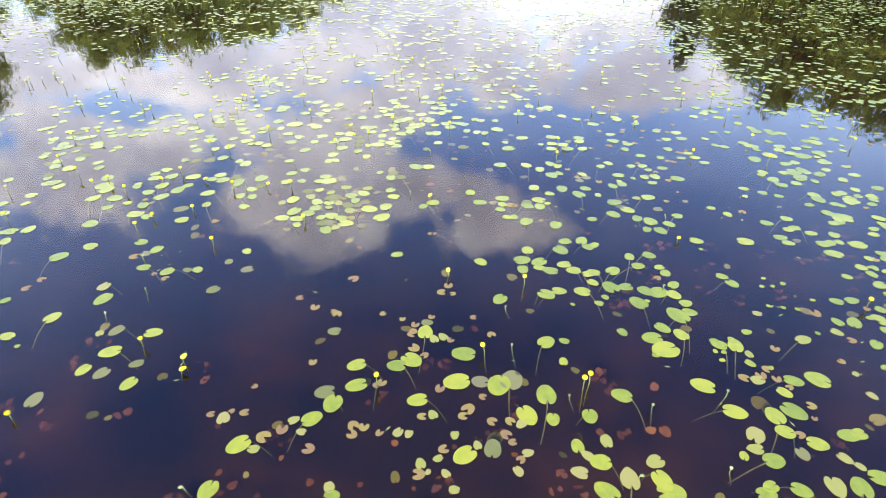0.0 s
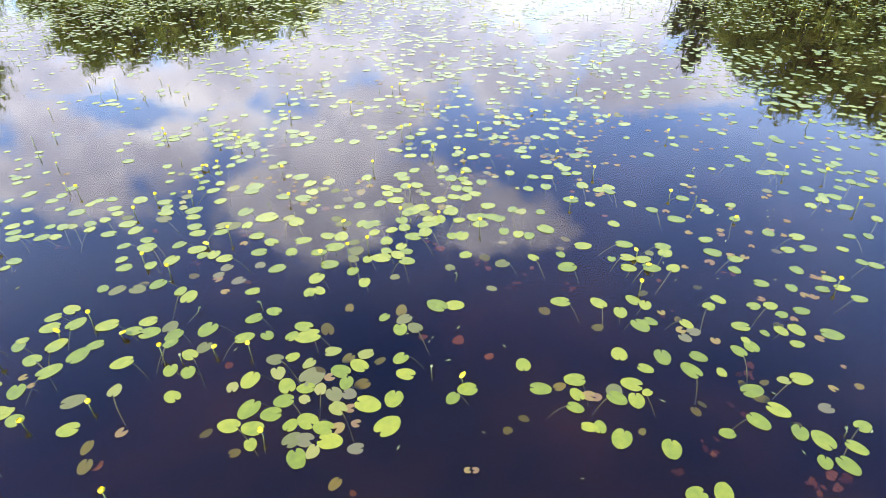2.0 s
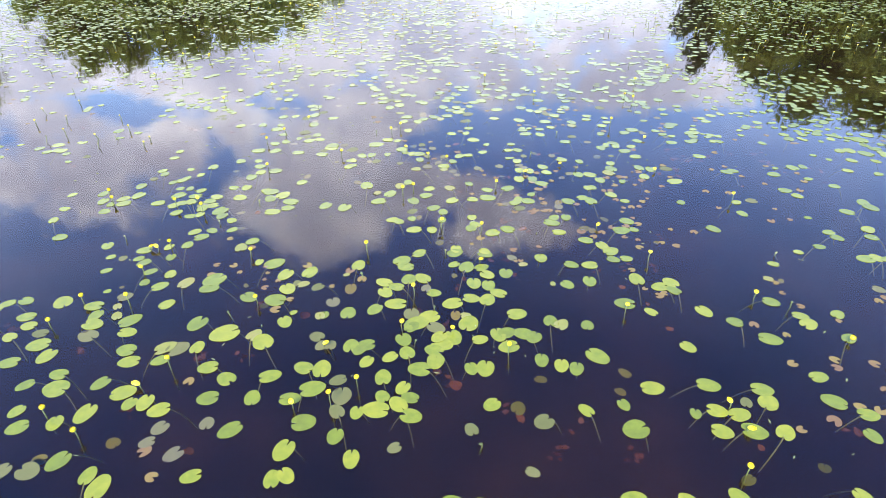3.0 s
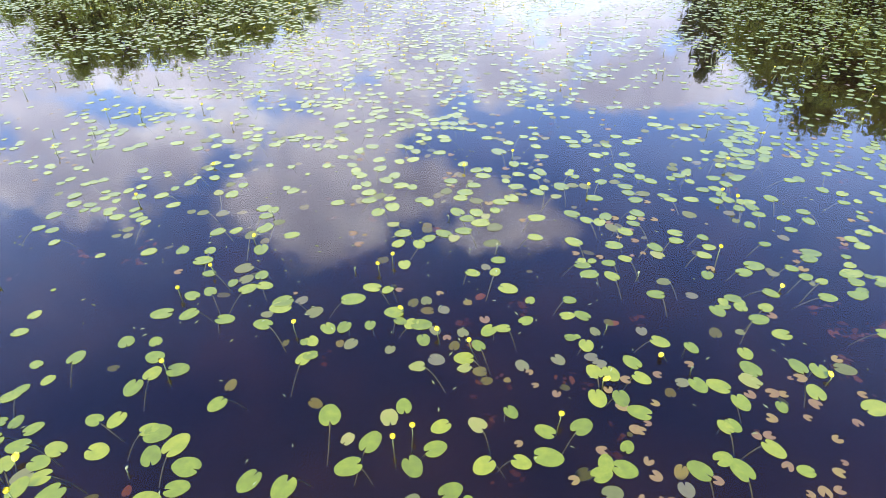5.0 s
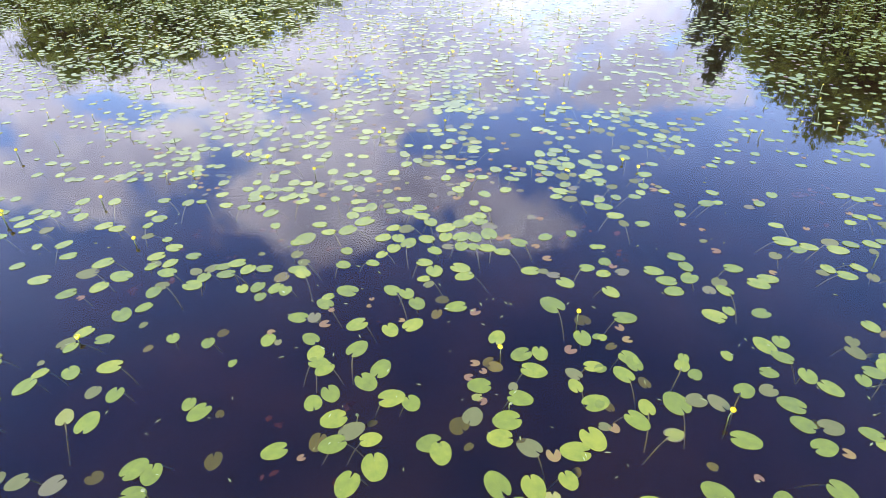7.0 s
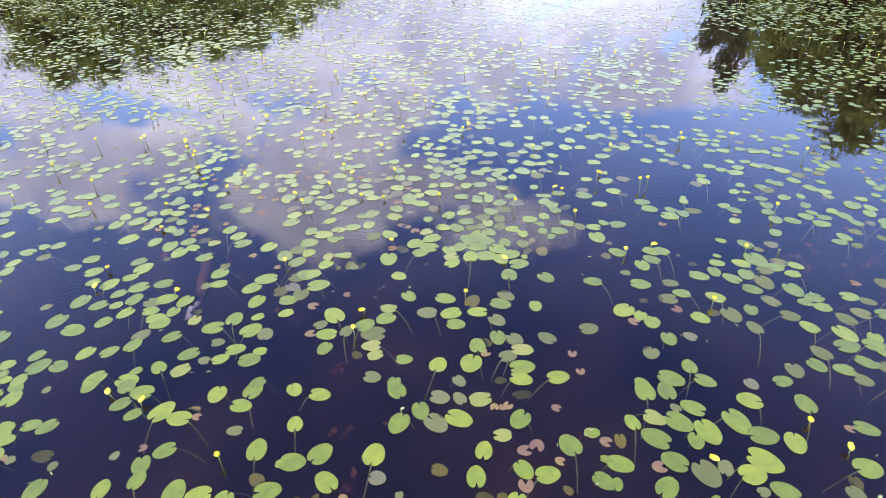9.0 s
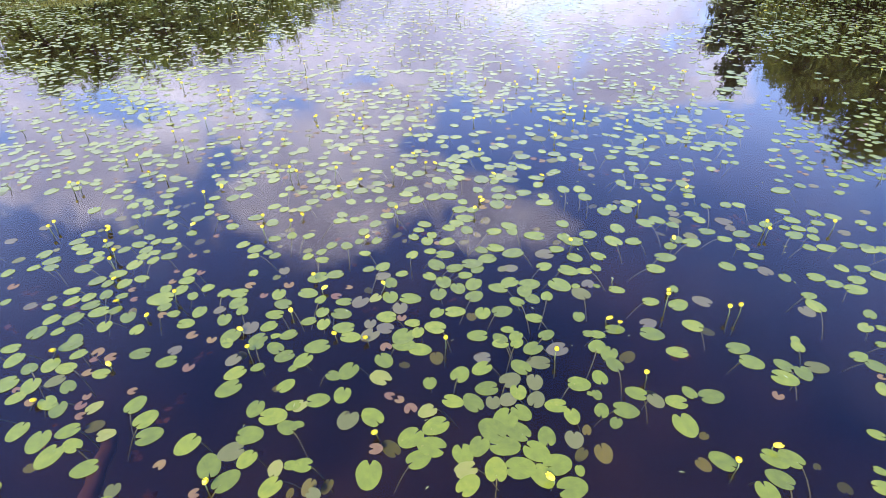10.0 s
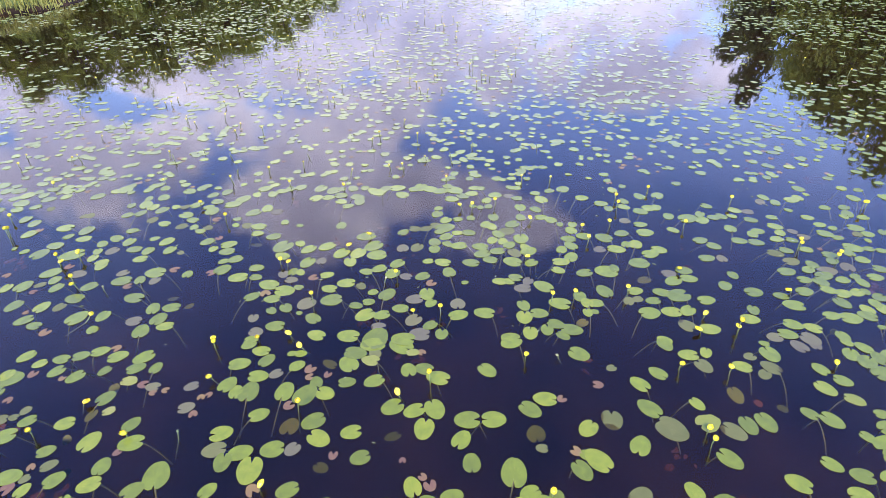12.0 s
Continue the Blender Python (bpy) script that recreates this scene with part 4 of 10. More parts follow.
water_lily(2.26, 3.67, green=[(-32, -3, 13, 180), (-22, 7, 11, 310), (-12, 0, 11, 110), (-7, 20, 17, 120), (4, -16, 4, 90), (7, -6, 6, 180), (9, -10, 10, 150), (5, -24, 4, 190), (2, 23, 10, 350), (9, -17, 4, 200), (3, 33, 9, 20), (19, -6, 7, 100), (19, -11, 12, 70)], olive=[(-5, 9, 8, 320)])
water_lily(1.16, 3.72, rosy=[(-27, -3, 6, 110), (-55, 52, 7, 270)], green=[(8, -11, 12, 40), (-18, 35, 12, 230), (-26, -48, 16, 250), (20, -10, 7, 150), (16, -29, 7, 80), (16, 40, 13, 320), (33, 28, 4, 130), (26, 44, 11, 350)], awash=[(-18, -44, 16, 70)], olive=[(3, 27, 7, 130), (-10, -43, 7, 300), (23, -33, 6, 140)], buds=[(-15, 21, 4, -1), (-15, -21, 7, -1)])
water_lily(0.54, 3.79, rosy=[(-18, -9, 6, 170), (-17, -6, 6, 100), (-16, 1, 6, 250), (-5, 9, 5, 250), (8, -15, 5, 230), (24, 8, 5, 180), (2, 37, 7, 180), (10, 35, 5, 10)], green=[(-9, -7, 13, 90), (16, -28, 15, 170)], worn=[(-3, -14, 8, 110), (3, -12, 8, 130)], awash=[(-8, 3, 8, 350)], olive=[(13, 1, 9, 240)], flowers=[(7, 57, 4, 0)])
water_lily(-0.09, 3.93, rosy=[(-25, 7, 7, 260), (-11, 2, 5, 360), (-38, 18, 6, 200), (-8, -1, 7, 90), (-2, 41, 8, 50), (24, -1, 5, 220), (38, -7, 5, 270)], awash=[(-7, -19, 9, 170)], olive=[(-16, -25, 8, 250), (41, -14, 8, 190)])
water_lily(-2.23, 4.03, green=[(-12, -31, 10, 160), (1, -41, 4, 170), (7, -12, 12, 60), (-39, 8, 8, 220), (32, 9, 14, 250)], rosy=[(-33, 23, 7, 190), (-28, 34, 7, 160)], olive=[(45, -17, 8, 280)], worn=[(25, 24, 11, 250)], buds=[(46, -14, 5, 1)])
water_lily(3.05, 4.07, green=[(-1, -15, 4, 330), (15, -5, 4, 350), (-5, 12, 4, 50), (-13, 12, 4, 220), (4, 15, 5, 230), (-7, 22, 4, 200), (-33, 16, 10, 290), (43, -25, 6, 190), (-37, 25, 9, 330)], olive=[(6, -14, 8, 140), (38, -16, 9, 210), (-25, 42, 6, 90)], rosy=[(9, -19, 8, 280), (17, -47, 6, 350)], flowers=[(48, -14, 7, 0)])
water_lily(1.79, 4.13, green=[(-11, -12, 7, 150), (-5, -5, 6, 290), (-20, 2, 12, 160), (2, 7, 14, 110), (-10, 13, 9, 310), (17, -12, 14, 120), (-3, -43, 8, 290), (13, 7, 11, 190), (24, -10, 4, 130), (-11, 24, 9, 360), (-6, 26, 10, 150), (26, 2, 12, 300), (-21, 29, 11, 180)], olive=[(1, -18, 7, 340)])
water_lily(2.23, 4.3, green=[(-9, -17, 14, 220), (5, -8, 10, 40), (4, 7, 9, 70), (2, 15, 8, 200)], rosy=[(-4, 1, 6, 40)], buds=[(-4, -13, 3, -1)])
water_lily(1.35, 4.54, olive=[(-25, -16, 9, 130)], green=[(-16, -10, 11, 270), (-15, 3, 13, 20), (-3, -8, 9, 170), (-2, 0, 13, 210), (5, -12, 12, 160), (-9, 17, 11, 90), (17, -4, 11, 190), (18, 17, 13, 310), (24, 30, 11, 200)], flowers=[(-18, -32, 8, 0)])
water_lily(-1.41, 4.63, rosy=[(-26, -20, 5, 140), (-15, -26, 6, 160), (45, -15, 10, 210)], green=[(-17, -17, 11, 230), (6, -15, 9, 310), (37, 11, 9, 310)], awash=[(-2, -15, 8, 150), (27, -4, 8, 90), (27, -41, 10, 230)], olive=[(-19, 44, 9, 270), (-22, 54, 9, 270)], rust=[(-15, 47, 7, 210)], flowers=[(6, 21, 6, 0)], buds=[(-43, 0, 4, 0), (-20, -46, 5, 0)])
water_lily(1.83, 4.96, green=[(-10, -11, 12, 70), (-1, -18, 9, 40), (-7, -21, 10, 300), (-27, 15, 13, 250), (7, 25, 9, 180), (23, -36, 10, 80), (5, -55, 12, 40), (26, -49, 10, 0), (39, -34, 11, 330), (-52, 22, 14, 240), (28, 33, 13, 300)], olive=[(-37, 31, 5, 50), (-2, 44, 8, 270), (4, 50, 6, 320)])
water_lily(3.57, 4.95, green=[(-17, -8, 11, 350), (-15, -17, 10, 340), (-4, 4, 9, 350), (-17, 16, 11, 340), (3, 7, 10, 180), (12, -2, 10, 350), (13, -19, 12, 350), (4, 23, 10, 350), (40, -21, 13, 190), (29, -53, 4, 350), (-54, 44, 8, 160), (25, -62, 9, 280)], olive=[(-2, -8, 7, 10), (11, 48, 6, 60)], rosy=[(-29, 36, 7, 60)])
water_lily(0.05, 4.99, green=[(15, -32, 10, 200), (-3, 29, 16, 50), (82, -44, 11, 310), (-34, 19, 14, 350), (-48, 6, 9, 100)], rosy=[(41, 0, 4, 190), (45, 0, 4, 10), (-19, 14, 9, 180), (-21, 31, 6, 170)], olive=[(54, -55, 8, 120), (-28, -4, 8, 240)], rust=[(-20, -2, 5, 280), (-21, 22, 4, 130)], worn=[(-42, 12, 10, 260)])
water_lily(-2.08, 5.08, green=[(-30, -24, 12, 160), (10, -18, 11, 340), (-5, 26, 11, 150), (-18, 31, 15, 360), (28, -30, 12, 250), (-13, 33, 7, 200), (29, -56, 11, 180), (-50, 44, 11, 30), (-18, 48, 13, 290), (30, 19, 12, 190)], rosy=[(14, -40, 8, 200), (21, -36, 9, 340)], flowers=[(-1, -1, 8, 0), (4, 21, 5, 0)])
water_lily(2.6, 5.09, green=[(7, -39, 4, 250), (8, -26, 11, 340), (-16, -9, 12, 290), (-5, 2, 11, 310), (48, -28, 13, 350), (-27, -7, 9, 240), (-20, 7, 13, 110), (7, 16, 10, 20), (-30, 12, 11, 240), (53, 18, 9, 280)], olive=[(-26, 21, 7, 160)], rosy=[(-6, 29, 9, 190)], flowers=[(-8, -27, 3, 0)], buds=[(-5, 12, 3, -1)])
water_lily(-3.19, 5.26, green=[(3, -33, 12, 100), (-3, -16, 13, 170), (-10, -18, 8, 160), (11, -13, 13, 80), (-31, 17, 12, 340), (63, -57, 14, 40), (61, -4, 14, 340), (-22, 36, 9, 240), (-44, 36, 11, 240), (-27, 53, 12, 170)], flowers=[(-17, 2, 8, 0)])
water_lily(-0.75, 5.38, olive=[(-26, -11, 8, 80), (-6, -24, 7, 40)], green=[(-13, -9, 13, 170), (-5, 3, 15, 250), (1, -11, 13, 170), (3, -22, 9, 300), (9, -1, 12, 190), (-11, 26, 14, 260), (14, 9, 12, 190), (22, -9, 9, 70), (13, 21, 13, 120)], worn=[(-20, 20, 9, 100), (5, 32, 12, 300)], awash=[(25, -19, 11, 60)], flowers=[(9, -18, 6, 0)])
water_lily(-0.3, 5.4, green=[(-15, -33, 13, 290), (-4, -13, 12, 170), (-14, -8, 13, 140), (19, 4, 16, 340), (4, 21, 11, 270)], rosy=[(-13, -21, 11, 170), (4, -13, 8, 40), (9, 1, 7, 180), (7, 12, 9, 340)], olive=[(-6, -5, 7, 110), (13, 24, 11, 220)], worn=[(2, 1, 12, 140), (-11, 16, 10, 100)], awash=[(-2, 12, 12, 300)])
water_lily(4.36, 5.36, green=[(-32, -25, 10, 20), (-23, -21, 10, 300), (-10, -37, 9, 20), (-17, 8, 9, 10), (6, -19, 11, 140), (1, 15, 12, 170), (17, 7, 9, 190), (-4, 28, 10, 250), (14, 23, 9, 200), (-16, -46, 9, 180), (27, 24, 8, 170), (43, 39, 12, 20)])
water_lily(1.39, 5.58, green=[(-25, 4, 13, 180), (-3, -11, 12, 320), (9, 0, 13, 160), (-24, -32, 9, 350), (8, -13, 12, 260), (-18, -32, 9, 80), (8, 26, 12, 80), (16, -7, 7, 210), (21, 13, 10, 330), (35, 23, 14, 260)], rosy=[(-19, -9, 8, 170), (-15, -10, 7, 20)], awash=[(-3, -5, 11, 60)], olive=[(2, 57, 9, 30)])
water_lily(0.72, 5.64, green=[(-33, -16, 10, 240), (-24, -9, 12, 190), (12, 11, 11, 90), (20, -9, 13, 350), (38, -24, 10, 330), (41, -14, 10, 110)], olive=[(-2, -35, 7, 110), (8, -28, 7, 200), (33, -3, 8, 20)], rust=[(-8, 29, 7, 190), (-28, 47, 9, 210), (-53, 52, 7, 150)], flowers=[(-27, -2, 3, -1)])
water_lily(3.63, 5.65, green=[(-19, -4, 7, 60), (-13, 12, 10, 170), (1, 3, 9, 160), (13, -4, 9, 340), (32, -22, 9, 200), (-69, 36, 14, 340), (46, -12, 13, 280), (47, -3, 12, 290), (40, -38, 12, 310)], rosy=[(-79, 32, 7, 150)])
water_lily(2.52, 5.75, green=[(-26, -38, 13, 320), (0, -14, 13, 360), (-17, 15, 11, 90), (-18, 21, 7, 270), (14, 17, 9, 360), (-2, 28, 7, 290), (-15, 35, 12, 170)], worn=[(-11, -15, 8, 170)], rosy=[(15, -22, 6, 120), (32, -4, 4, 140)], olive=[(35, -17, 6, 10)])
water_lily(-1.58, 5.8, awash=[(-29, -32, 14, 20), (33, 14, 11, 260)], worn=[(-8, -24, 11, 100)], green=[(-15, 0, 14, 210), (-47, 7, 15, 70), (-41, 17, 11, 210), (19, -7, 11, 290), (29, -29, 11, 140), (9, 18, 10, 50), (-22, 31, 12, 180), (-10, 29, 14, 10), (31, -9, 11, 290), (26, 7, 12, 140), (8, 26, 13, 240)], rosy=[(11, -55, 7, 240)], flowers=[(-27, 25, 3, 0), (8, 7, 8, 0), (42, 8, 5, 0), (-15, -38, 5, 0)], buds=[(23, 1, 5, 0)])
water_lily(2.06, 5.83, green=[(-18, -14, 14, 120), (-9, -2, 11, 320), (0, -16, 8, 80), (12, -31, 14, 10), (19, 3, 11, 110), (-5, 30, 10, 300), (-37, 29, 14, 290)], olive=[(11, -24, 8, 100), (17, -34, 9, 340), (26, -20, 6, 20)], rosy=[(-11, 16, 9, 300), (8, 13, 7, 260), (-3, 22, 9, 20), (-11, 24, 7, 200)])
water_lily(-2.4, 5.88, green=[(-41, -17, 14, 60), (-20, -17, 15, 340), (-3, -27, 9, 170), (-10, 8, 11, 300), (-11, 14, 8, 190), (7, -5, 12, 160), (0, 27, 13, 200), (15, 9, 14, 60), (24, -15, 15, 50), (-4, 38, 11, 210), (16, 31, 14, 70)], rosy=[(11, -20, 6, 220), (20, -27, 5, 220)], flowers=[(11, 19, 3, 1)])
water_lily(-0.67, 5.9, awash=[(-8, -8, 11, 170), (19, -23, 17, 50)], green=[(3, -6, 9, 40), (-2, 14, 10, 60), (-19, 15, 10, 310), (9, 14, 17, 200), (-34, 13, 13, 20), (4, 24, 13, 160), (17, -33, 11, 180), (-33, 33, 12, 210), (-21, 41, 11, 160)], worn=[(15, -12, 10, 240), (28, -1, 11, 20), (18, -42, 8, 130)], rust=[(-41, -4, 7, 280)], rosy=[(30, -24, 7, 200)], flowers=[(-26, -1, 7, 0)])
water_lily(-0.1, 5.94, green=[(-21, -23, 13, 150), (-10, -18, 13, 140), (16, -12, 11, 230), (20, -26, 12, 160), (14, -46, 13, 260), (14, 16, 12, 280), (2, 29, 9, 240)], olive=[(-19, -6, 9, 230), (2, -9, 8, 40), (-37, 20, 12, 110), (-25, 44, 8, 90)], worn=[(-7, -8, 11, 200)], awash=[(24, 18, 11, 130), (16, 27, 12, 220)], buds=[(36, -24, 4, 0)])
water_lily(2.49, 6.39, green=[(-25, -7, 10, 40), (-15, 1, 11, 300), (7, -7, 10, 20), (19, -7, 10, 20), (13, -34, 10, 280), (-34, 41, 12, 50), (22, -17, 9, 30), (24, -33, 12, 280)], olive=[(-21, 22, 8, 240), (18, -23, 8, 220)], rosy=[(16, 1, 6, 320), (-24, 43, 6, 200), (28, -22, 6, 80)], rust=[(-42, 43, 5, 250)])
water_lily(1.78, 6.51, green=[(-32, -14, 13, 120), (-19, -25, 12, 260), (-6, -11, 12, 120), (1, -17, 11, 250), (-1, -35, 10, 320), (2, 30, 12, 340), (-8, 43, 8, 250), (20, 30, 14, 350), (5, 45, 12, 340)], olive=[(6, 3, 8, 210), (22, -27, 6, 80)], rosy=[(10, -25, 6, 280)], flowers=[(16, 30, 3, 0), (3, 2, 7, 0)])
water_lily(-2.04, 6.6, green=[(-32, -25, 13, 150), (-22, 0, 10, 120), (3, -43, 15, 200), (-19, 28, 12, 210), (18, 5, 13, 240), (30, -39, 12, 200), (1, 31, 11, 290), (-27, 40, 10, 250), (39, -4, 11, 90)], awash=[(-10, -2, 13, 240), (5, -1, 13, 340)], olive=[(5, 8, 9, 180)], flowers=[(-6, 35, 8, 0), (21, 20, 7, 0), (-10, -39, 8, 0)])
water_lily(-1.42, 6.69, green=[(-14, -20, 15, 90), (13, -57, 15, 250), (32, -14, 11, 200), (-4, 31, 13, 200), (-24, 36, 10, 260), (-15, 37, 13, 270)], rosy=[(11, -14, 7, 160), (0, 2, 8, 40), (-1, 8, 9, 200), (17, 0, 11, 230), (2, 18, 10, 240)], olive=[(-22, 10, 9, 140)], awash=[(-14, -54, 12, 90)], rust=[(19, 10, 7, 330)], buds=[(-1, -39, 4, 3), (43, -31, 3, 0)])
water_lily(2.84, 6.69, green=[(-10, -10, 11, 340), (10, -16, 10, 260), (-22, 8, 10, 290), (-15, 23, 12, 360), (3, -43, 11, 360), (26, 7, 11, 280), (32, -18, 10, 170), (-29, 33, 14, 150)], rosy=[(15, -25, 7, 100), (21, -27, 7, 220), (-6, 26, 7, 220), (-16, 29, 7, 140), (-37, 19, 8, 40), (34, -2, 7, 320)])
water_lily(-0.61, 6.88, green=[(-6, -35, 11, 100), (1, -33, 11, 310), (-4, -17, 14, 250), (3, 2, 14, 10), (23, -8, 11, 260), (34, -23, 12, 270), (-38, -3, 14, 220), (-9, 20, 13, 0), (33, 9, 10, 260), (-32, 21, 12, 100), (3, 28, 16, 20)], awash=[(21, 10, 11, 120), (22, 22, 14, 270)], rosy=[(-53, 2, 9, 100)], flowers=[(17, 14, 11, 0), (-5, 12, 5, 0)])
water_lily(0.91, 6.87, awash=[(-21, -31, 8, 330), (-10, 2, 12, 220)], olive=[(16, -53, 10, 280), (-23, 16, 11, 60), (-6, 40, 9, 320)], green=[(-39, 15, 11, 220), (28, -48, 14, 180), (16, 10, 10, 130), (41, -4, 15, 200), (-41, 45, 14, 260), (39, 14, 9, 290)])
water_lily(0.02, 6.9, awash=[(-6, -18, 8, 210), (37, -6, 9, 110), (-45, 33, 11, 200)], green=[(2, 4, 13, 340), (-19, 9, 16, 170), (-6, 13, 13, 130), (1, 18, 11, 160), (-16, 19, 10, 120), (-4, 26, 11, 240), (27, -54, 16, 140), (-17, 35, 13, 100), (6, 42, 15, 170), (40, -54, 13, 0)], olive=[(1, -54, 11, 90)], flowers=[(-32, 27, 8, 0)], buds=[(42, -18, 3, 0)])
water_lily(3.34, 6.88, rosy=[(-12, -24, 6, 60), (-5, -15, 4, 230), (-43, 23, 6, 60), (-8, 40, 6, 320)], green=[(-6, -24, 10, 330), (-3, -36, 11, 350), (2, -49, 11, 360), (-16, 17, 11, 20), (2, 19, 13, 10), (33, -2, 9, 300), (41, -7, 11, 330), (2, 37, 13, 10), (29, 17, 9, 140)], olive=[(-24, 18, 9, 110)], flowers=[(-6, -35, 8, 0)])
water_lily(-3.06, 7.23, green=[(-14, -34, 8, 230), (-13, -24, 13, 340), (23, 26, 10, 80)], worn=[(4, 32, 11, 140)])
water_lily(-1.56, 7.35, green=[(-36, -13, 12, 240), (-18, -21, 15, 10), (-33, -37, 15, 260), (-7, 7, 12, 210), (13, 19, 12, 90), (27, 0, 13, 190), (4, 44, 16, 250), (36, -26, 13, 190)], worn=[(-9, 19, 15, 40)], awash=[(0, 18, 15, 40)], rosy=[(19, -12, 7, 80)], flowers=[(4, -2, 10, 0), (-9, -17, 3, 0)])
water_lily(1.3, 7.36, green=[(-22, -5, 12, 250), (-6, 6, 16, 310), (-6, 37, 10, 80), (21, -22, 14, 360)], olive=[(2, -22, 8, 290), (10, -4, 9, 130)])
water_lily(2.12, 7.42, green=[(-26, -26, 14, 350), (-17, -49, 13, 10), (-26, 8, 11, 300), (5, -30, 13, 350), (4, -40, 13, 50), (-39, 45, 10, 130), (16, 33, 11, 160), (32, 15, 15, 340), (-1, 45, 13, 290), (45, -20, 12, 10)], awash=[(-9, -40, 8, 70)], rust=[(-25, 40, 6, 160)], rosy=[(35, -8, 7, 200)], flowers=[(-21, -44, 5, 0)])
water_lily(3.4, 7.49, green=[(-25, -17, 12, 70), (41, -24, 10, 170)], rosy=[(-21, -12, 8, 240), (1, 3, 7, 330), (3, 48, 7, 80)])
water_lily(-0.9, 7.59, green=[(-24, -34, 13, 140), (3, -32, 14, 20), (-10, 0, 16, 120), (-39, 9, 20, 210), (23, -25, 13, 150), (35, -26, 15, 90), (0, 21, 13, 300), (4, 31, 6, 30)], worn=[(-18, 7, 12, 70)], olive=[(-47, 16, 6, 280)], awash=[(31, -4, 10, 230), (26, 5, 11, 140), (37, -4, 9, 80)], rosy=[(-10, 35, 8, 180)], flowers=[(33, -6, 3, 0)], buds=[(-41, 28, 3, -1)])
water_lily(0.27, 7.63, green=[(-10, -14, 13, 150), (-5, -8, 15, 340), (-9, -24, 14, 260), (-7, -1, 12, 230), (3, -1, 15, 290), (14, -31, 11, 280), (21, -4, 11, 10), (-14, 21, 15, 200), (14, 13, 16, 70)], rust=[(4, -30, 9, 170)], awash=[(-9, 9, 14, 320)], olive=[(-20, 25, 7, 260), (5, 25, 9, 280)], worn=[(12, 22, 8, 0)], flowers=[(3, 5, 3, 0)], buds=[(-10, 29, 3, 0), (-23, -7, 3, 1)])
water_lily(-0.25, 7.65, green=[(-14, -11, 13, 90), (-8, -15, 10, 240), (-4, -10, 13, 190), (-2, -26, 11, 240), (13, -22, 11, 220), (-21, 24, 13, 90), (21, -5, 13, 290), (24, -18, 12, 110), (-2, 28, 13, 240), (-38, 22, 8, 280), (26, 8, 12, 50), (29, 12, 18, 210)], olive=[(25, -10, 9, 120)], worn=[(-41, 21, 9, 110)], flowers=[(19, 7, 5, 0)])
water_lily(-3.44, 7.68, green=[(-13, -12, 12, 210), (-3, -5, 10, 150), (-5, -23, 12, 200), (2, -33, 14, 180), (12, -29, 10, 210), (-35, 12, 8, 140), (-19, 19, 11, 170), (22, -13, 9, 200), (12, 20, 9, 210), (26, -32, 13, 220), (34, -14, 13, 130), (-6, 37, 12, 360), (32, 13, 15, 210), (37, -31, 11, 150), (-49, 38, 9, 70), (-37, 54, 11, 180)], flowers=[(12, 52, 8, 0)])
water_lily(0.75, 7.71, green=[(-14, -7, 14, 280), (-8, -5, 12, 30), (-8, -19, 14, 200), (3, -6, 13, 170), (10, -10, 12, 240), (1, 15, 14, 10), (12, -32, 12, 260), (-19, 32, 14, 70), (24, 7, 12, 80), (26, 5, 8, 120), (-31, 34, 13, 350), (-45, 28, 15, 200), (24, -37, 12, 260)], worn=[(31, 3, 12, 60)], flowers=[(-9, -27, 9, 0)])
water_lily(-2.69, 7.73, green=[(-19, -14, 12, 140), (-9, -7, 11, 150), (-3, 5, 11, 170), (-11, 15, 13, 180), (7, -32, 13, 190), (16, -15, 15, 190), (-39, 24, 10, 70), (-35, 31, 11, 210), (-23, 34, 12, 340), (28, -26, 14, 260), (6, 32, 15, 130), (30, -52, 11, 220), (42, 6, 15, 350)], awash=[(10, -3, 11, 170)], flowers=[(23, 30, 7, 0), (15, 2, 7, 0)])
water_lily(2.79, 7.73, rosy=[(-22, -12, 6, 90), (-39, -1, 7, 70), (-3, -36, 7, 140), (-6, -43, 7, 0), (4, 19, 6, 350), (22, 2, 5, 130), (-1, 35, 5, 190), (20, -40, 7, 140), (0, 48, 6, 360)], green=[(-1, -1, 13, 30), (-2, 8, 11, 340), (-15, 24, 12, 330), (18, -16, 11, 40), (25, 9, 11, 40)], flowers=[(16, -20, 3, 0), (-26, 27, 6, 0)], buds=[(-6, 16, 6, 0)])
water_lily(-2.13, 7.76, awash=[(-11, -9, 15, 150)], green=[(-17, 13, 12, 260), (15, -6, 13, 350), (11, 7, 16, 40), (-24, 24, 14, 180), (23, -24, 13, 170), (-10, -46, 12, 170), (30, -35, 14, 190), (-23, 42, 6, 210), (-5, -58, 16, 170), (30, 25, 12, 50)], worn=[(-1, 12, 10, 120), (-6, 23, 8, 120)], rosy=[(-6, 35, 11, 40)], flowers=[(3, 24, 10, 0)])
water_lily(4.06, 7.76, green=[(-9, -51, 10, 250), (17, -22, 12, 60), (2, 0, 14, 180), (-28, 4, 12, 50), (-11, 15, 14, 50), (4, 21, 13, 140), (20, 39, 12, 300)], rosy=[(-17, -6, 6, 260)], awash=[(27, 4, 10, 10)], flowers=[(11, -2, 10, 0)])
water_lily(0.42, 8.18, awash=[(-42, -31, 13, 270)], green=[(5, 6, 14, 270), (16, 3, 13, 270), (23, -7, 13, 150), (0, 28, 15, 70)], flowers=[(-41, -9, 9, 0)])
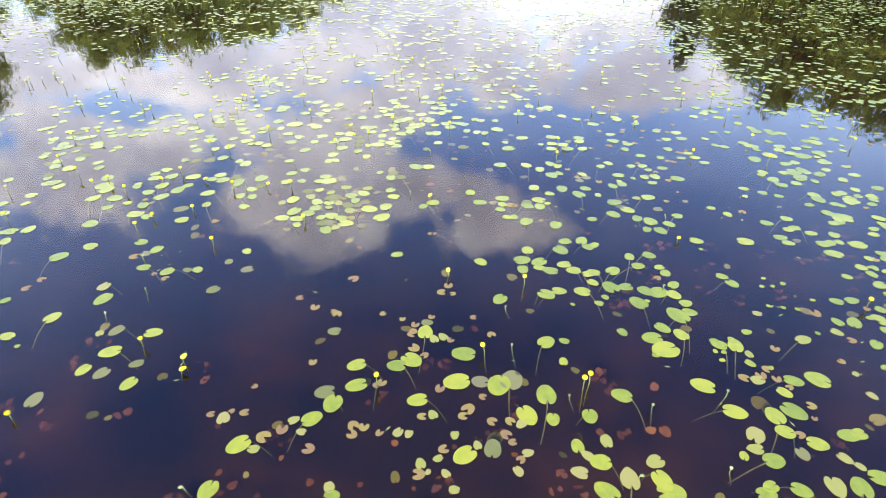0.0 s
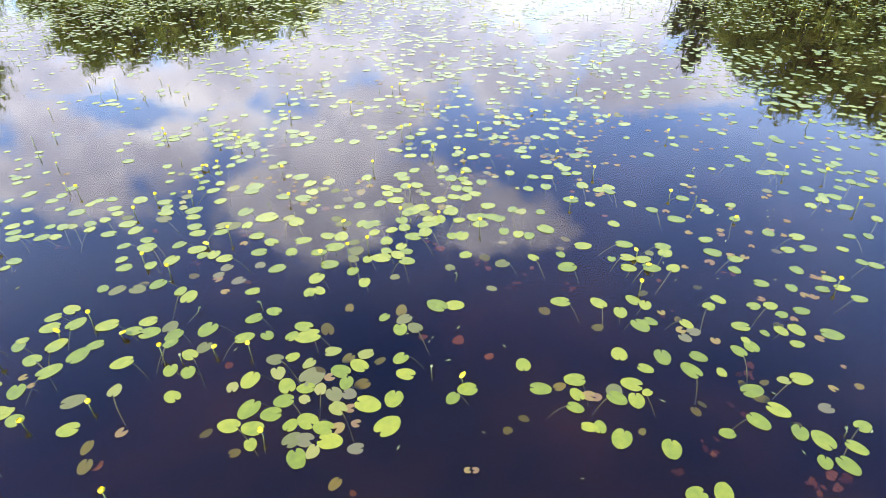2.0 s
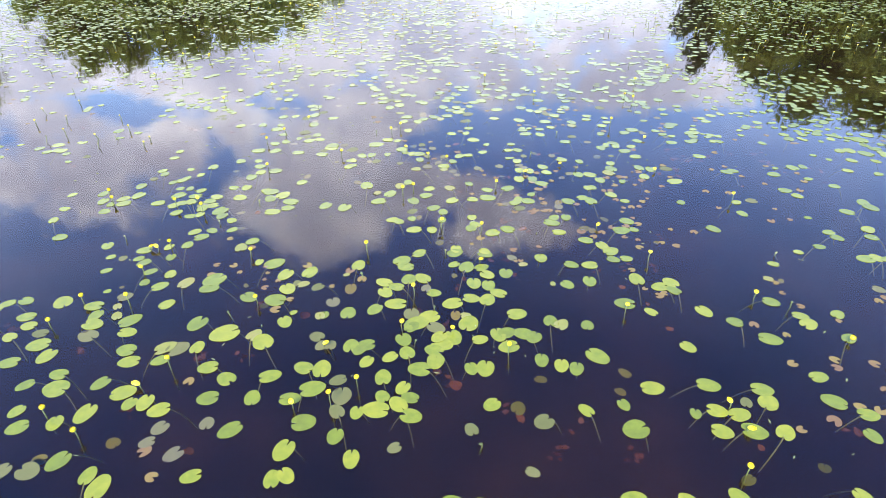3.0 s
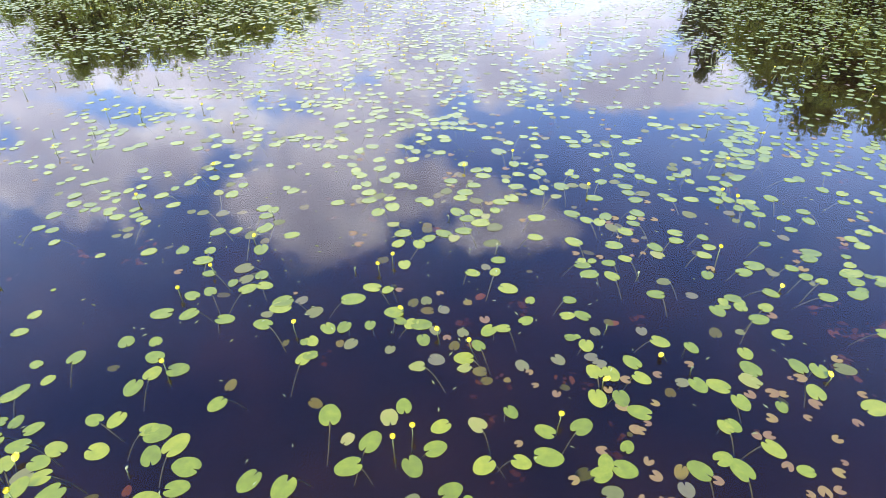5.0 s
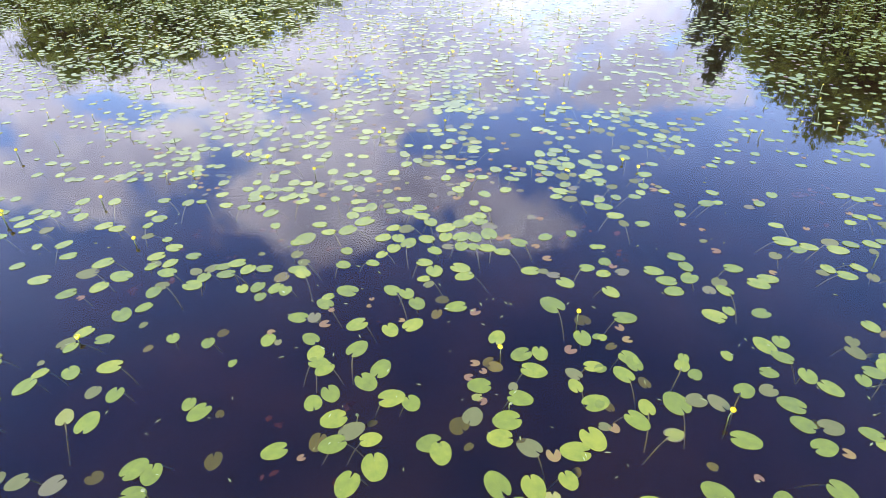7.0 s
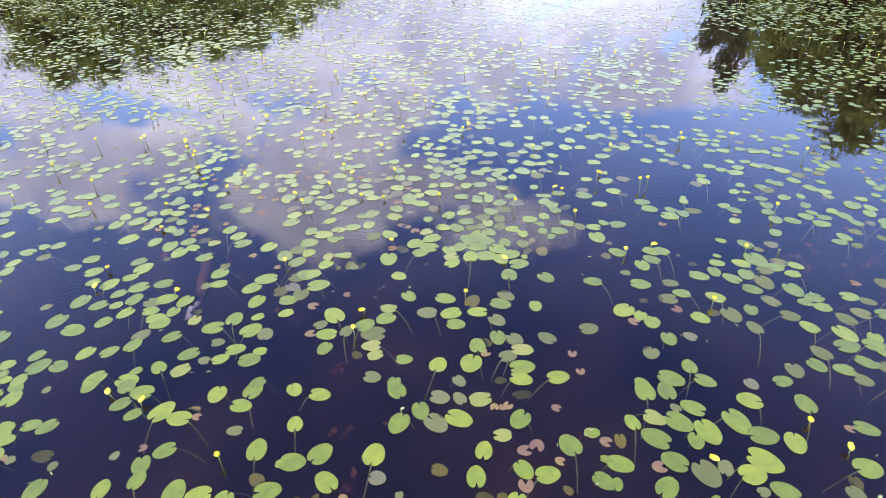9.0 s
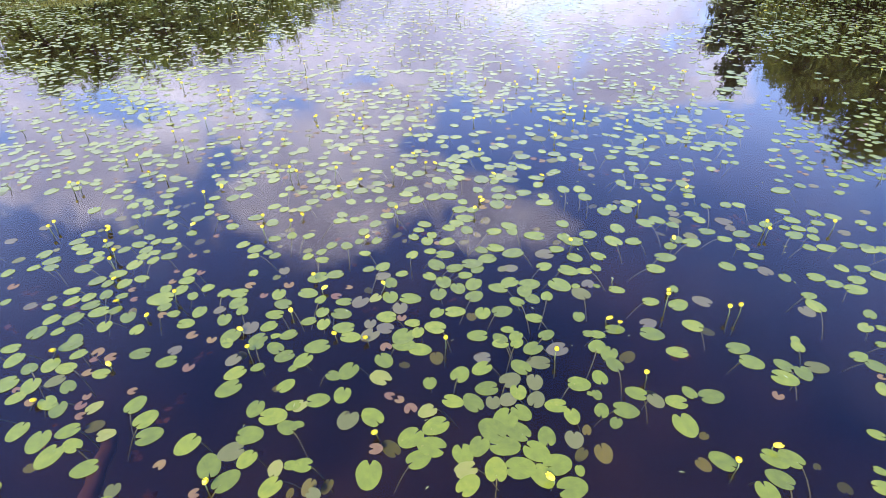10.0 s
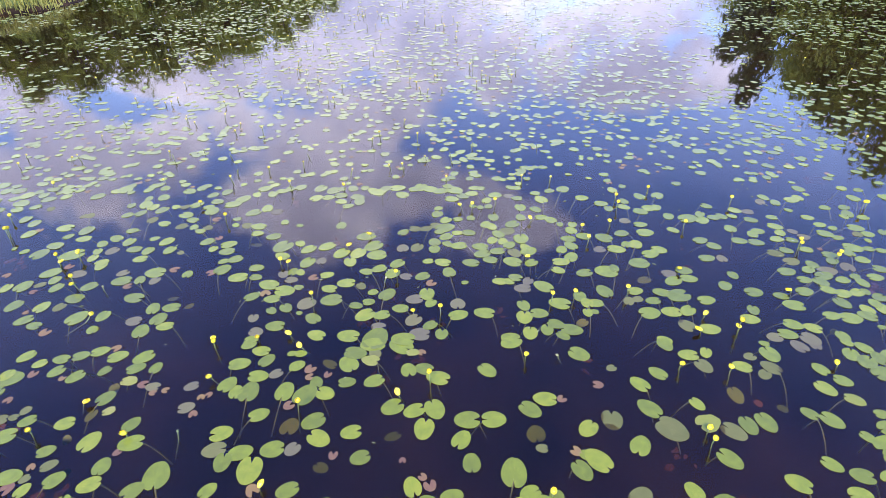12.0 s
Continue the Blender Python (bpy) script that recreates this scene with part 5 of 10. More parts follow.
water_lily(3.67, 8.17, rosy=[(-17, -16, 6, 110), (-15, -6, 9, 320)], green=[(-1, -10, 10, 350), (26, -3, 13, 300), (34, -17, 11, 220), (-26, 54, 10, 360)])
water_lily(-0.45, 8.22, rust=[(-36, -23, 10, 290)], awash=[(-29, -1, 10, 230)], rosy=[(-14, -20, 11, 290), (-18, 0, 5, 190), (4, 9, 8, 90), (-7, 21, 8, 250)], olive=[(-4, 0, 11, 270)], worn=[(-9, 15, 6, 20)], green=[(-1, 28, 14, 80), (24, -9, 13, 300), (22, 4, 13, 150), (33, -23, 16, 180), (32, -2, 12, 170)], flowers=[(4, 48, 9, 0)], buds=[(4, 11, 3, 0)])
water_lily(1.89, 8.28, rosy=[(-4, -22, 7, 350), (1, -19, 6, 170), (1, 45, 7, 130)], green=[(0, -11, 13, 190), (9, -16, 11, 130), (10, -6, 13, 120), (-15, 28, 10, 360)], flowers=[(2, 24, 8, 0)])
water_lily(-1.04, 8.32, rosy=[(-14, 9, 4, 240), (-3, -2, 5, 100), (-11, -11, 6, 170), (16, 19, 8, 320), (12, -26, 6, 160), (-38, 47, 7, 360)], green=[(-12, 22, 17, 40), (1, 6, 15, 250), (7, -13, 14, 300), (20, 9, 15, 70), (1, -27, 16, 170)], awash=[(13, -6, 8, 110)], olive=[(-8, -28, 8, 270)], worn=[(18, -7, 10, 30)], flowers=[(-11, -32, 7, 0)])
water_lily(1.5, 8.35, worn=[(-42, -13, 6, 90)], green=[(-31, -14, 11, 310), (-13, -10, 13, 260), (-23, 13, 12, 330), (-8, 12, 13, 180), (7, -38, 15, 170), (13, 20, 11, 330), (24, -8, 15, 90), (14, 32, 14, 30)], rosy=[(-45, 41, 5, 210), (24, 5, 6, 20), (27, -20, 5, 220)], rust=[(16, -3, 6, 20), (31, -22, 4, 270)], flowers=[(4, -49, 7, 0)])
water_lily(-1.49, 8.47, worn=[(-30, -19, 15, 70), (-2, 32, 13, 100)], rosy=[(-14, -8, 7, 150), (-14, 6, 6, 180), (0, 5, 7, 320), (8, -5, 5, 80), (31, -15, 4, 210), (27, 4, 6, 0)], green=[(-9, -26, 15, 200), (-9, -15, 18, 230), (25, -38, 14, 320), (20, 9, 9, 270), (-50, 37, 11, 90), (5, 42, 12, 220)], olive=[(17, -20, 5, 130)], flowers=[(11, 17, 7, 1)])
water_lily(2.79, 8.48, worn=[(-3, -22, 8, 340)], olive=[(10, -19, 6, 50)], green=[(11, -2, 9, 160), (40, 15, 8, 180)], rosy=[(-57, 27, 7, 160)], buds=[(18, 9, 3, -1)])
water_lily(-2.27, 8.54, green=[(-24, -8, 9, 30), (-30, 12, 8, 220), (-5, 9, 9, 210), (2, 3, 12, 230), (-6, 22, 13, 190), (13, -10, 11, 30), (-42, 30, 12, 290), (15, -25, 9, 100), (21, 11, 10, 280), (13, 27, 10, 260), (31, -14, 11, 100), (29, -30, 13, 30)], awash=[(-19, 10, 8, 280)], olive=[(-3, -27, 4, 210)], flowers=[(16, 25, 7, 0), (6, 22, 3, 0), (-1, 23, 3, 0), (8, -11, 5, 0)], buds=[(-30, 39, 4, 0)])
water_lily(0.12, 8.54, green=[(-23, 2, 15, 50), (-19, -7, 13, 180), (-10, 11, 10, 0), (-8, 15, 10, 180), (-16, -24, 13, 90), (-5, -23, 14, 130), (20, -4, 10, 220), (21, 13, 14, 30), (22, 19, 12, 270), (-15, 52, 14, 190), (4, -42, 11, 350)], rosy=[(-2, -36, 9, 80)], olive=[(8, 33, 8, 50), (20, -15, 6, 120)], buds=[(13, 12, 3, 0)])
water_lily(0.71, 8.6, green=[(-17, -15, 12, 30), (-13, -25, 12, 320), (2, -23, 13, 260), (-13, 5, 13, 330), (-13, 9, 10, 320), (33, -2, 12, 270)], rust=[(-7, 12, 7, 250)], rosy=[(9, -1, 9, 120), (12, -6, 4, 160), (16, -5, 5, 260), (-23, 21, 4, 180), (12, 11, 7, 160), (-15, 31, 8, 230)], worn=[(17, -11, 8, 10)], flowers=[(-18, -7, 3, 0)])
water_lily(1.89, 9.03, green=[(-30, -27, 13, 290), (-7, -2, 15, 10), (4, -1, 9, 330), (2, 14, 13, 320)], rosy=[(-7, -13, 6, 210), (3, -18, 5, 90), (-14, 4, 7, 220), (-1, 6, 7, 310), (22, -23, 6, 30), (11, 9, 7, 20), (9, 20, 5, 40), (3, 32, 4, 140)], olive=[(-16, 22, 9, 150), (20, -17, 6, 60)])
water_lily(1.42, 9.16, green=[(-20, 0, 15, 340), (-16, 9, 11, 50), (-16, -17, 12, 360), (-5, 9, 11, 260), (5, -31, 13, 170)], rosy=[(-10, 21, 6, 90), (4, -16, 8, 250), (11, 5, 4, 260), (-8, 30, 9, 270), (13, -25, 7, 40), (22, -18, 7, 60)], olive=[(9, -7, 10, 20), (15, -11, 9, 260), (-6, 42, 9, 240)], flowers=[(19, -11, 3, 0)])
water_lily(2.55, 9.19, rosy=[(-29, -17, 5, 50), (-10, -22, 7, 60), (30, 22, 6, 250)], green=[(9, -17, 13, 310), (-2, 33, 9, 60)])
water_lily(0.38, 9.31, green=[(-25, -26, 11, 280), (-16, -8, 10, 80), (-15, 7, 11, 100), (10, -24, 11, 110), (14, -17, 12, 120), (-24, 15, 13, 30), (12, -4, 10, 270), (29, -32, 13, 210), (-6, 30, 13, 220), (43, -26, 13, 150), (-32, 41, 13, 20), (14, 32, 11, 330)], flowers=[(-16, -23, 9, 0), (19, -28, 7, 0)])
water_lily(-2.02, 9.41, green=[(-14, -6, 11, 180), (-6, -3, 10, 260), (-8, 9, 13, 90), (0, 15, 12, 200), (11, 4, 16, 240), (16, -6, 12, 250), (-6, 24, 12, 350), (1, -35, 12, 220), (-24, 23, 12, 120), (16, -33, 11, 320), (28, -15, 10, 130), (10, -44, 13, 20), (-2, 33, 13, 150)], awash=[(-10, 16, 11, 210)], flowers=[(-33, 11, 9, 0), (-18, 23, 3, 1), (-4, 1, 9, 0)], buds=[(19, -21, 3, 0)])
water_lily(3.21, 9.41, green=[(-19, -12, 11, 290), (-15, 10, 10, 20), (37, -21, 7, 180)], rosy=[(1, -26, 7, 260), (15, -4, 5, 40), (19, -24, 5, 360), (-14, 30, 7, 50), (-35, 34, 7, 70)], awash=[(1, 13, 11, 180)], flowers=[(-20, 10, 9, 0)])
water_lily(1.02, 9.48, rosy=[(-11, -11, 6, 260), (5, -12, 8, 20), (-24, 4, 6, 20), (9, -8, 7, 230), (17, -9, 7, 300), (22, -9, 7, 40), (19, 6, 7, 320), (-5, 22, 7, 170)], awash=[(-6, -4, 11, 20)], rust=[(-4, -23, 9, 200)], green=[(-9, 7, 12, 20), (4, 10, 13, 340), (-5, 14, 11, 80)], olive=[(-17, 11, 11, 220)])
water_lily(-1.56, 9.57, olive=[(-16, -11, 9, 180), (-7, -42, 9, 150)], rust=[(-3, -2, 7, 110)], green=[(16, -15, 15, 360), (-24, 15, 13, 350), (7, 12, 14, 110), (-12, -48, 10, 220), (29, -8, 13, 10), (4, 27, 15, 10), (18, 19, 16, 60), (29, 5, 16, 160), (-2, 30, 11, 30), (-24, 37, 12, 260)], rosy=[(-9, -63, 6, 210)], buds=[(-1, 2, 3, 0)])
water_lily(-0.35, 9.61, green=[(-37, -12, 15, 250), (-56, -8, 14, 240), (-5, 0, 15, 200), (5, 16, 15, 60), (11, -37, 11, 190), (-21, 35, 16, 100), (17, -40, 11, 330), (29, 0, 14, 300), (29, -35, 9, 290)], worn=[(-8, 18, 9, 60), (14, 33, 13, 100)], olive=[(-32, 47, 9, 340), (35, -30, 8, 60)], awash=[(29, -21, 11, 50)], flowers=[(18, 12, 9, 0), (28, 20, 8, 0)])
water_lily(1.89, 9.59, rosy=[(6, -16, 5, 330), (14, -15, 7, 80), (22, -14, 6, 190), (3, 0, 7, 50), (28, -4, 7, 150), (34, 2, 4, 350), (-4, 20, 6, 290), (3, 20, 7, 190), (-37, -8, 6, 340)], green=[(11, -3, 9, 170), (1, 11, 13, 300), (-22, -2, 14, 110), (-29, 5, 11, 20), (-14, 27, 10, 290)])
water_lily(-2.82, 9.65, green=[(-21, -19, 11, 350), (-22, -5, 9, 100), (-10, -3, 14, 200), (-33, 2, 13, 270), (-15, 7, 13, 230), (-3, 14, 15, 250), (24, -3, 13, 200), (-41, 18, 12, 80), (-10, 35, 13, 270), (42, -8, 13, 40), (38, 13, 15, 230), (-72, 17, 10, 250), (50, -23, 12, 50), (48, -3, 11, 170)], flowers=[(-19, -4, 7, 0)])
water_lily(1.11, 9.91, green=[(-44, -25, 16, 350), (-22, -5, 14, 40), (0, -19, 9, 60), (-8, 16, 14, 270), (6, 16, 13, 270), (14, 5, 14, 160), (-5, 38, 12, 110)], olive=[(6, -6, 4, 0)], rosy=[(9, -28, 6, 230), (8, -7, 7, 160), (11, -8, 6, 150), (5, 10, 8, 310), (16, -3, 5, 0), (0, 23, 6, 270)], flowers=[(-34, -1, 6, 0)])
water_lily(1.77, 9.95, green=[(-32, -38, 13, 140), (-7, -10, 10, 110), (10, 8, 13, 280), (-10, 22, 13, 290), (2, 21, 14, 150)], rosy=[(22, -4, 7, 330)], rust=[(20, 0, 4, 10)], buds=[(-10, 34, 3, 0)])
water_lily(3.96, 10.04, green=[(-31, -29, 13, 360), (-25, -41, 11, 300), (6, -4, 9, 10), (4, 24, 14, 110), (16, 26, 11, 80), (44, 56, 8, 40)], rosy=[(-16, -29, 7, 220), (-1, -9, 7, 270), (2, 10, 6, 170)])
water_lily(2.51, 10.12, rosy=[(-23, -36, 6, 200), (-5, -25, 6, 100), (11, -4, 6, 160), (13, 26, 7, 200)], green=[(12, -14, 16, 20), (-4, 16, 13, 250), (-15, 20, 13, 100)], awash=[(13, 17, 13, 340)], flowers=[(-2, 8, 3, 0)])
water_lily(2.12, 10.15, rosy=[(-17, -6, 7, 300), (-3, -5, 8, 10), (3, -6, 6, 180), (8, -24, 5, 140), (14, 7, 4, 190), (18, -14, 8, 130), (-44, 20, 6, 20), (20, 7, 8, 360)], worn=[(-12, 5, 14, 130)], green=[(-3, -16, 9, 260), (-7, 15, 14, 110), (-4, 29, 11, 270), (23, -5, 13, 80)], olive=[(3, -8, 8, 90)])
water_lily(3.42, 10.26, rosy=[(-30, 0, 6, 330), (-13, 7, 6, 210), (-5, -17, 6, 180), (-8, 45, 7, 160), (10, -36, 6, 90), (32, 7, 6, 270)], green=[(-16, -7, 13, 160), (-9, -4, 12, 330), (-30, 35, 14, 340), (30, -14, 13, 180), (39, 1, 8, 220)], rust=[(-5, -24, 4, 100)])
water_lily(0.14, 10.29, green=[(-27, -27, 12, 100), (-5, -42, 12, 210), (10, 13, 13, 180), (-17, 31, 12, 280), (36, -32, 10, 300)], worn=[(-20, 6, 11, 180), (16, -41, 12, 130), (10, 4, 10, 210)], rosy=[(-8, 12, 11, 340), (-1, 33, 6, 90)], awash=[(-39, 22, 8, 260)], olive=[(20, 5, 9, 180), (24, -2, 8, 30), (4, 30, 9, 80)], flowers=[(-7, 35, 5, 0), (15, 22, 7, -2)])
water_lily(-1.79, 10.32, green=[(-14, -38, 11, 160), (-3, -13, 14, 270), (4, -1, 12, 80), (19, 2, 14, 0), (-1, 14, 13, 150), (-7, 29, 10, 120), (-27, 29, 12, 120), (54, -27, 12, 240)], olive=[(-26, 7, 8, 170)], flowers=[(12, 1, 8, 0)])
water_lily(0.57, 10.33, olive=[(-6, -6, 5, 200), (29, -14, 7, 320)], rosy=[(4, 2, 10, 110), (8, -4, 5, 40), (10, -15, 5, 20), (22, -22, 6, 240), (28, 7, 10, 310), (-5, -58, 5, 30)], green=[(-23, 21, 11, 120), (-15, 36, 13, 230), (-5, 38, 11, 190), (11, -50, 12, 150)], rust=[(-27, 34, 7, 330)], awash=[(-33, 34, 9, 110)])
water_lily(-2.82, 10.37, awash=[(-4, -20, 9, 160), (-109, 42, 9, 350)], green=[(3, -8, 11, 100), (20, -29, 9, 240), (28, -24, 12, 40), (31, -19, 10, 60), (27, 3, 9, 150), (34, -44, 9, 190), (43, -11, 9, 260), (44, -44, 10, 90), (-4, 35, 11, 360), (50, 9, 13, 80), (57, -49, 11, 40), (56, -61, 13, 190), (-5, 54, 10, 80), (-138, 51, 10, 280), (-123, 28, 8, 150), (-9, 84, 4, 40)])
water_lily(1.23, 10.35, green=[(-7, -8, 13, 280), (11, -12, 12, 320), (9, 2, 13, 120), (-17, 18, 12, 260), (-21, 27, 5, 110), (-26, 26, 8, 10)], rosy=[(-12, 1, 9, 20), (1, -13, 7, 170), (-16, 7, 9, 180), (22, -9, 6, 160), (13, -32, 6, 330), (35, -16, 9, 0)], olive=[(26, -22, 9, 80)], awash=[(-8, 32, 9, 100)], flowers=[(-14, -16, 3, 0), (31, 7, 3, -2)], buds=[(0, 34, 3, 0)])
water_lily(-0.96, 10.62, olive=[(-27, -39, 9, 80), (-2, 1, 7, 280), (36, -2, 7, 290)], green=[(15, -19, 12, 70), (19, -16, 10, 200), (12, -3, 7, 280), (-21, 16, 14, 160), (17, -2, 11, 310), (-50, 22, 14, 350), (26, 11, 13, 300)], awash=[(-21, 27, 9, 170)], flowers=[(3, 9, 7, 0)])
water_lily(1.83, 10.87, rosy=[(-36, -20, 9, 260), (13, 19, 9, 350)], green=[(-27, -31, 13, 330), (-8, -37, 11, 280), (-13, 21, 13, 170), (25, 1, 13, 280), (-40, 45, 13, 120), (32, 6, 9, 200)], olive=[(16, -19, 10, 80)], awash=[(-2, 37, 11, 190), (31, -22, 7, 190)])
water_lily(0.39, 11.01, awash=[(-34, -31, 10, 280)], rosy=[(1, -20, 8, 280)], olive=[(-10, 5, 7, 180)], rust=[(0, 16, 9, 20)], green=[(30, -22, 11, 40), (21, 16, 15, 330), (-5, 37, 12, 330)])
water_lily(-0.87, 11.04, green=[(-22, 0, 15, 210), (-22, -7, 16, 190), (-47, 34, 12, 90), (30, 2, 18, 10), (28, -30, 12, 250), (43, 16, 14, 170), (46, -28, 10, 270)], rosy=[(-15, 10, 4, 10), (-8, 1, 10, 60)], rust=[(-13, 23, 4, 260)], awash=[(4, -13, 13, 50), (35, -47, 11, 240)], olive=[(-55, 40, 7, 50)], buds=[(27, 37, 3, 0)])
water_lily(-0.14, 11.07, green=[(-18, 10, 10, 240), (-11, -17, 14, 180), (-7, 44, 13, 280), (-6, -27, 10, 330), (2, -30, 12, 240), (9, -31, 15, 350)], rosy=[(-9, 10, 6, 160), (22, 5, 6, 120), (25, -15, 9, 310)], olive=[(-14, 19, 6, 280), (2, -1, 9, 60), (13, -12, 10, 190), (-26, 57, 12, 280)], awash=[(12, -4, 10, 100)], flowers=[(-17, 48, 7, 0), (-27, 36, 6, 0), (-5, -17, 3, 0)])
water_lily(2.35, 11.08, green=[(-19, -10, 9, 250), (-10, -6, 12, 160), (-9, -16, 11, 90), (-7, -11, 9, 260), (-2, -30, 14, 10), (9, -17, 11, 30), (-17, 24, 12, 250), (21, 0, 12, 310), (6, -46, 13, 180), (13, 27, 13, 10), (-9, 52, 12, 330)], rosy=[(9, -26, 7, 310), (-11, 33, 7, 60), (35, 25, 9, 350)], flowers=[(0, 47, 11, 0), (29, 3, 3, 1)])
water_lily(0.96, 11.2, green=[(-21, -18, 9, 70), (8, -18, 10, 350), (3, -36, 11, 10), (14, -36, 12, 140), (-44, 19, 11, 70), (-40, 36, 12, 180), (30, 15, 15, 190), (27, 28, 13, 340), (28, 34, 8, 250)], olive=[(-16, 23, 6, 110), (33, -38, 8, 190)], rosy=[(-51, 26, 9, 100)], rust=[(39, -33, 7, 10)])
water_lily(-1.66, 11.25, green=[(-28, -34, 16, 190), (-8, -35, 14, 230), (-14, -13, 13, 150), (-2, -8, 12, 130), (-11, 16, 11, 180), (12, 3, 10, 270), (26, -5, 14, 50), (-23, 35, 16, 360), (38, -1, 13, 340)], olive=[(7, -7, 10, 360)], rosy=[(-37, 19, 7, 180)], awash=[(21, 8, 12, 50), (15, 23, 15, 220)], flowers=[(-7, 17, 7, -2), (-23, -13, 7, 0)])
water_lily(2.98, 11.4, green=[(-3, -38, 13, 350), (4, -18, 10, 30), (-5, -12, 11, 20), (-10, 0, 10, 330), (11, 13, 13, 0), (-38, 4, 15, 0), (17, 22, 16, 350)], awash=[(-5, -21, 5, 240), (-29, -2, 6, 50)], olive=[(1, -14, 5, 250)], rosy=[(-1, -1, 8, 220), (-1, 10, 6, 280), (7, 24, 7, 190), (53, 35, 7, 250)])
water_lily(1.62, 11.71, green=[(-30, -18, 8, 220), (-17, -21, 11, 180), (-2, -15, 11, 150), (-6, 6, 15, 340), (28, 2, 14, 300), (10, 28, 14, 300)], rosy=[(-22, -12, 6, 30), (5, -10, 4, 320), (15, -7, 5, 80), (2, 19, 5, 220), (14, 13, 7, 350)], olive=[(-29, -2, 10, 360)], worn=[(26, -10, 12, 140)], awash=[(0, 35, 14, 120)], buds=[(1, -40, 3, 0)])
water_lily(-0.1, 12.08, green=[(-18, -25, 13, 60), (0, -26, 14, 280), (-15, -8, 15, 200), (8, -17, 13, 40), (21, -9, 15, 140), (-41, 31, 15, 250), (39, -5, 15, 170), (-28, 41, 17, 280)], worn=[(-25, 8, 12, 180), (30, -17, 12, 260)], olive=[(6, 6, 12, 90), (6, 10, 10, 130)], rust=[(14, 13, 10, 150)], buds=[(26, 17, 3, 0)])
water_lily(-1.65, 12.14, green=[(-27, -8, 14, 230), (-11, -6, 12, 50), (-23, -39, 11, 90), (14, -3, 16, 50), (15, 4, 7, 90), (9, 20, 13, 360), (3, 35, 14, 50), (20, -38, 16, 280)], olive=[(-3, 5, 4, 330), (-18, 33, 11, 330), (18, -20, 10, 100)], awash=[(5, -14, 14, 90), (24, 8, 11, 30)], rosy=[(-34, 26, 12, 230)], flowers=[(11, -25, 5, 0)], buds=[(16, 20, 4, 0)])
water_lily(0.68, 12.15, awash=[(-15, -33, 15, 190), (-11, -6, 15, 220)], green=[(-23, 2, 17, 190), (23, -24, 13, 340), (-35, 10, 14, 190), (-26, 21, 15, 280), (-8, 25, 11, 290), (-44, 23, 16, 120), (29, 10, 16, 10), (55, -32, 16, 130)], worn=[(-18, 14, 11, 260)], rosy=[(16, 6, 7, 160), (53, -50, 7, 0)], olive=[(-2, 33, 7, 70)], buds=[(-12, -41, 4, 0)])
water_lily(1.8, 12.14, rosy=[(-2, -12, 5, 110), (-18, 1, 7, 200), (-11, 9, 7, 350), (13, 7, 7, 140), (24, 6, 7, 320)], olive=[(8, -19, 6, 50), (-11, -3, 11, 120), (-9, 2, 9, 100)], green=[(3, -1, 12, 150), (4, 9, 9, 210), (-27, 2, 14, 250), (-19, 12, 14, 70), (12, 18, 14, 310), (31, -31, 12, 350)])
water_lily(2.35, 12.17, green=[(-20, -21, 13, 160), (1, -29, 10, 290), (0, -45, 11, 360), (-3, 41, 12, 160), (-37, 41, 14, 10), (49, -41, 10, 0)], olive=[(-11, -48, 8, 110), (15, -3, 4, 200)], awash=[(4, 11, 13, 110), (42, -1, 8, 240)], rosy=[(-8, 20, 4, 120), (-27, 37, 7, 330), (42, 13, 10, 180)], rust=[(-36, 25, 6, 0)])
water_lily(-2.58, 12.26, awash=[(-18, -14, 10, 50), (28, 18, 9, 290), (40, 16, 11, 220)], rosy=[(-13, -25, 9, 260)], green=[(-7, -2, 10, 70), (-14, 5, 11, 250), (-22, 12, 12, 210), (-29, 23, 10, 60), (5, 32, 13, 210), (9, 36, 4, 40), (-15, 52, 14, 230), (-37, 50, 13, 230), (46, -50, 13, 100), (-21, -57, 8, 220), (18, -52, 13, 220)], olive=[(30, -41, 8, 70)])
water_lily(-0.95, 12.25, green=[(-29, -26, 14, 20), (-57, 21, 13, 280), (3, 34, 14, 200)], rosy=[(25, -24, 8, 10), (33, -42, 8, 160), (36, -27, 4, 90), (18, 30, 5, 210)], olive=[(-30, 32, 13, 290)])
water_lily(3.05, 12.3, green=[(-19, -22, 12, 70), (-2, -3, 12, 170), (-15, 9, 12, 80), (13, -31, 11, 350), (-2, 11, 14, 110), (17, -11, 13, 30), (-7, 21, 12, 80), (0, 21, 12, 0), (-18, 26, 13, 110), (-30, 25, 13, 140), (37, -16, 13, 270), (-20, 38, 12, 230), (-53, 28, 14, 170), (41, 1, 12, 180)], rosy=[(0, -44, 10, 290), (48, -47, 7, 10)], flowers=[(-24, 29, 9, 0), (-17, 14, 10, 0)])
water_lily(-3.29, 12.38, green=[(-16, -26, 11, 210), (-31, -22, 11, 40), (-2, -47, 10, 260), (-31, 2, 15, 260), (-7, 11, 9, 40), (4, 12, 10, 70), (20, 4, 10, 330), (-7, 22, 13, 170), (18, 11, 12, 30), (-24, 24, 14, 160), (32, -3, 14, 170), (15, 30, 10, 280)], awash=[(-22, 28, 8, 120), (48, -37, 8, 180)], flowers=[(38, 28, 7, 0)])
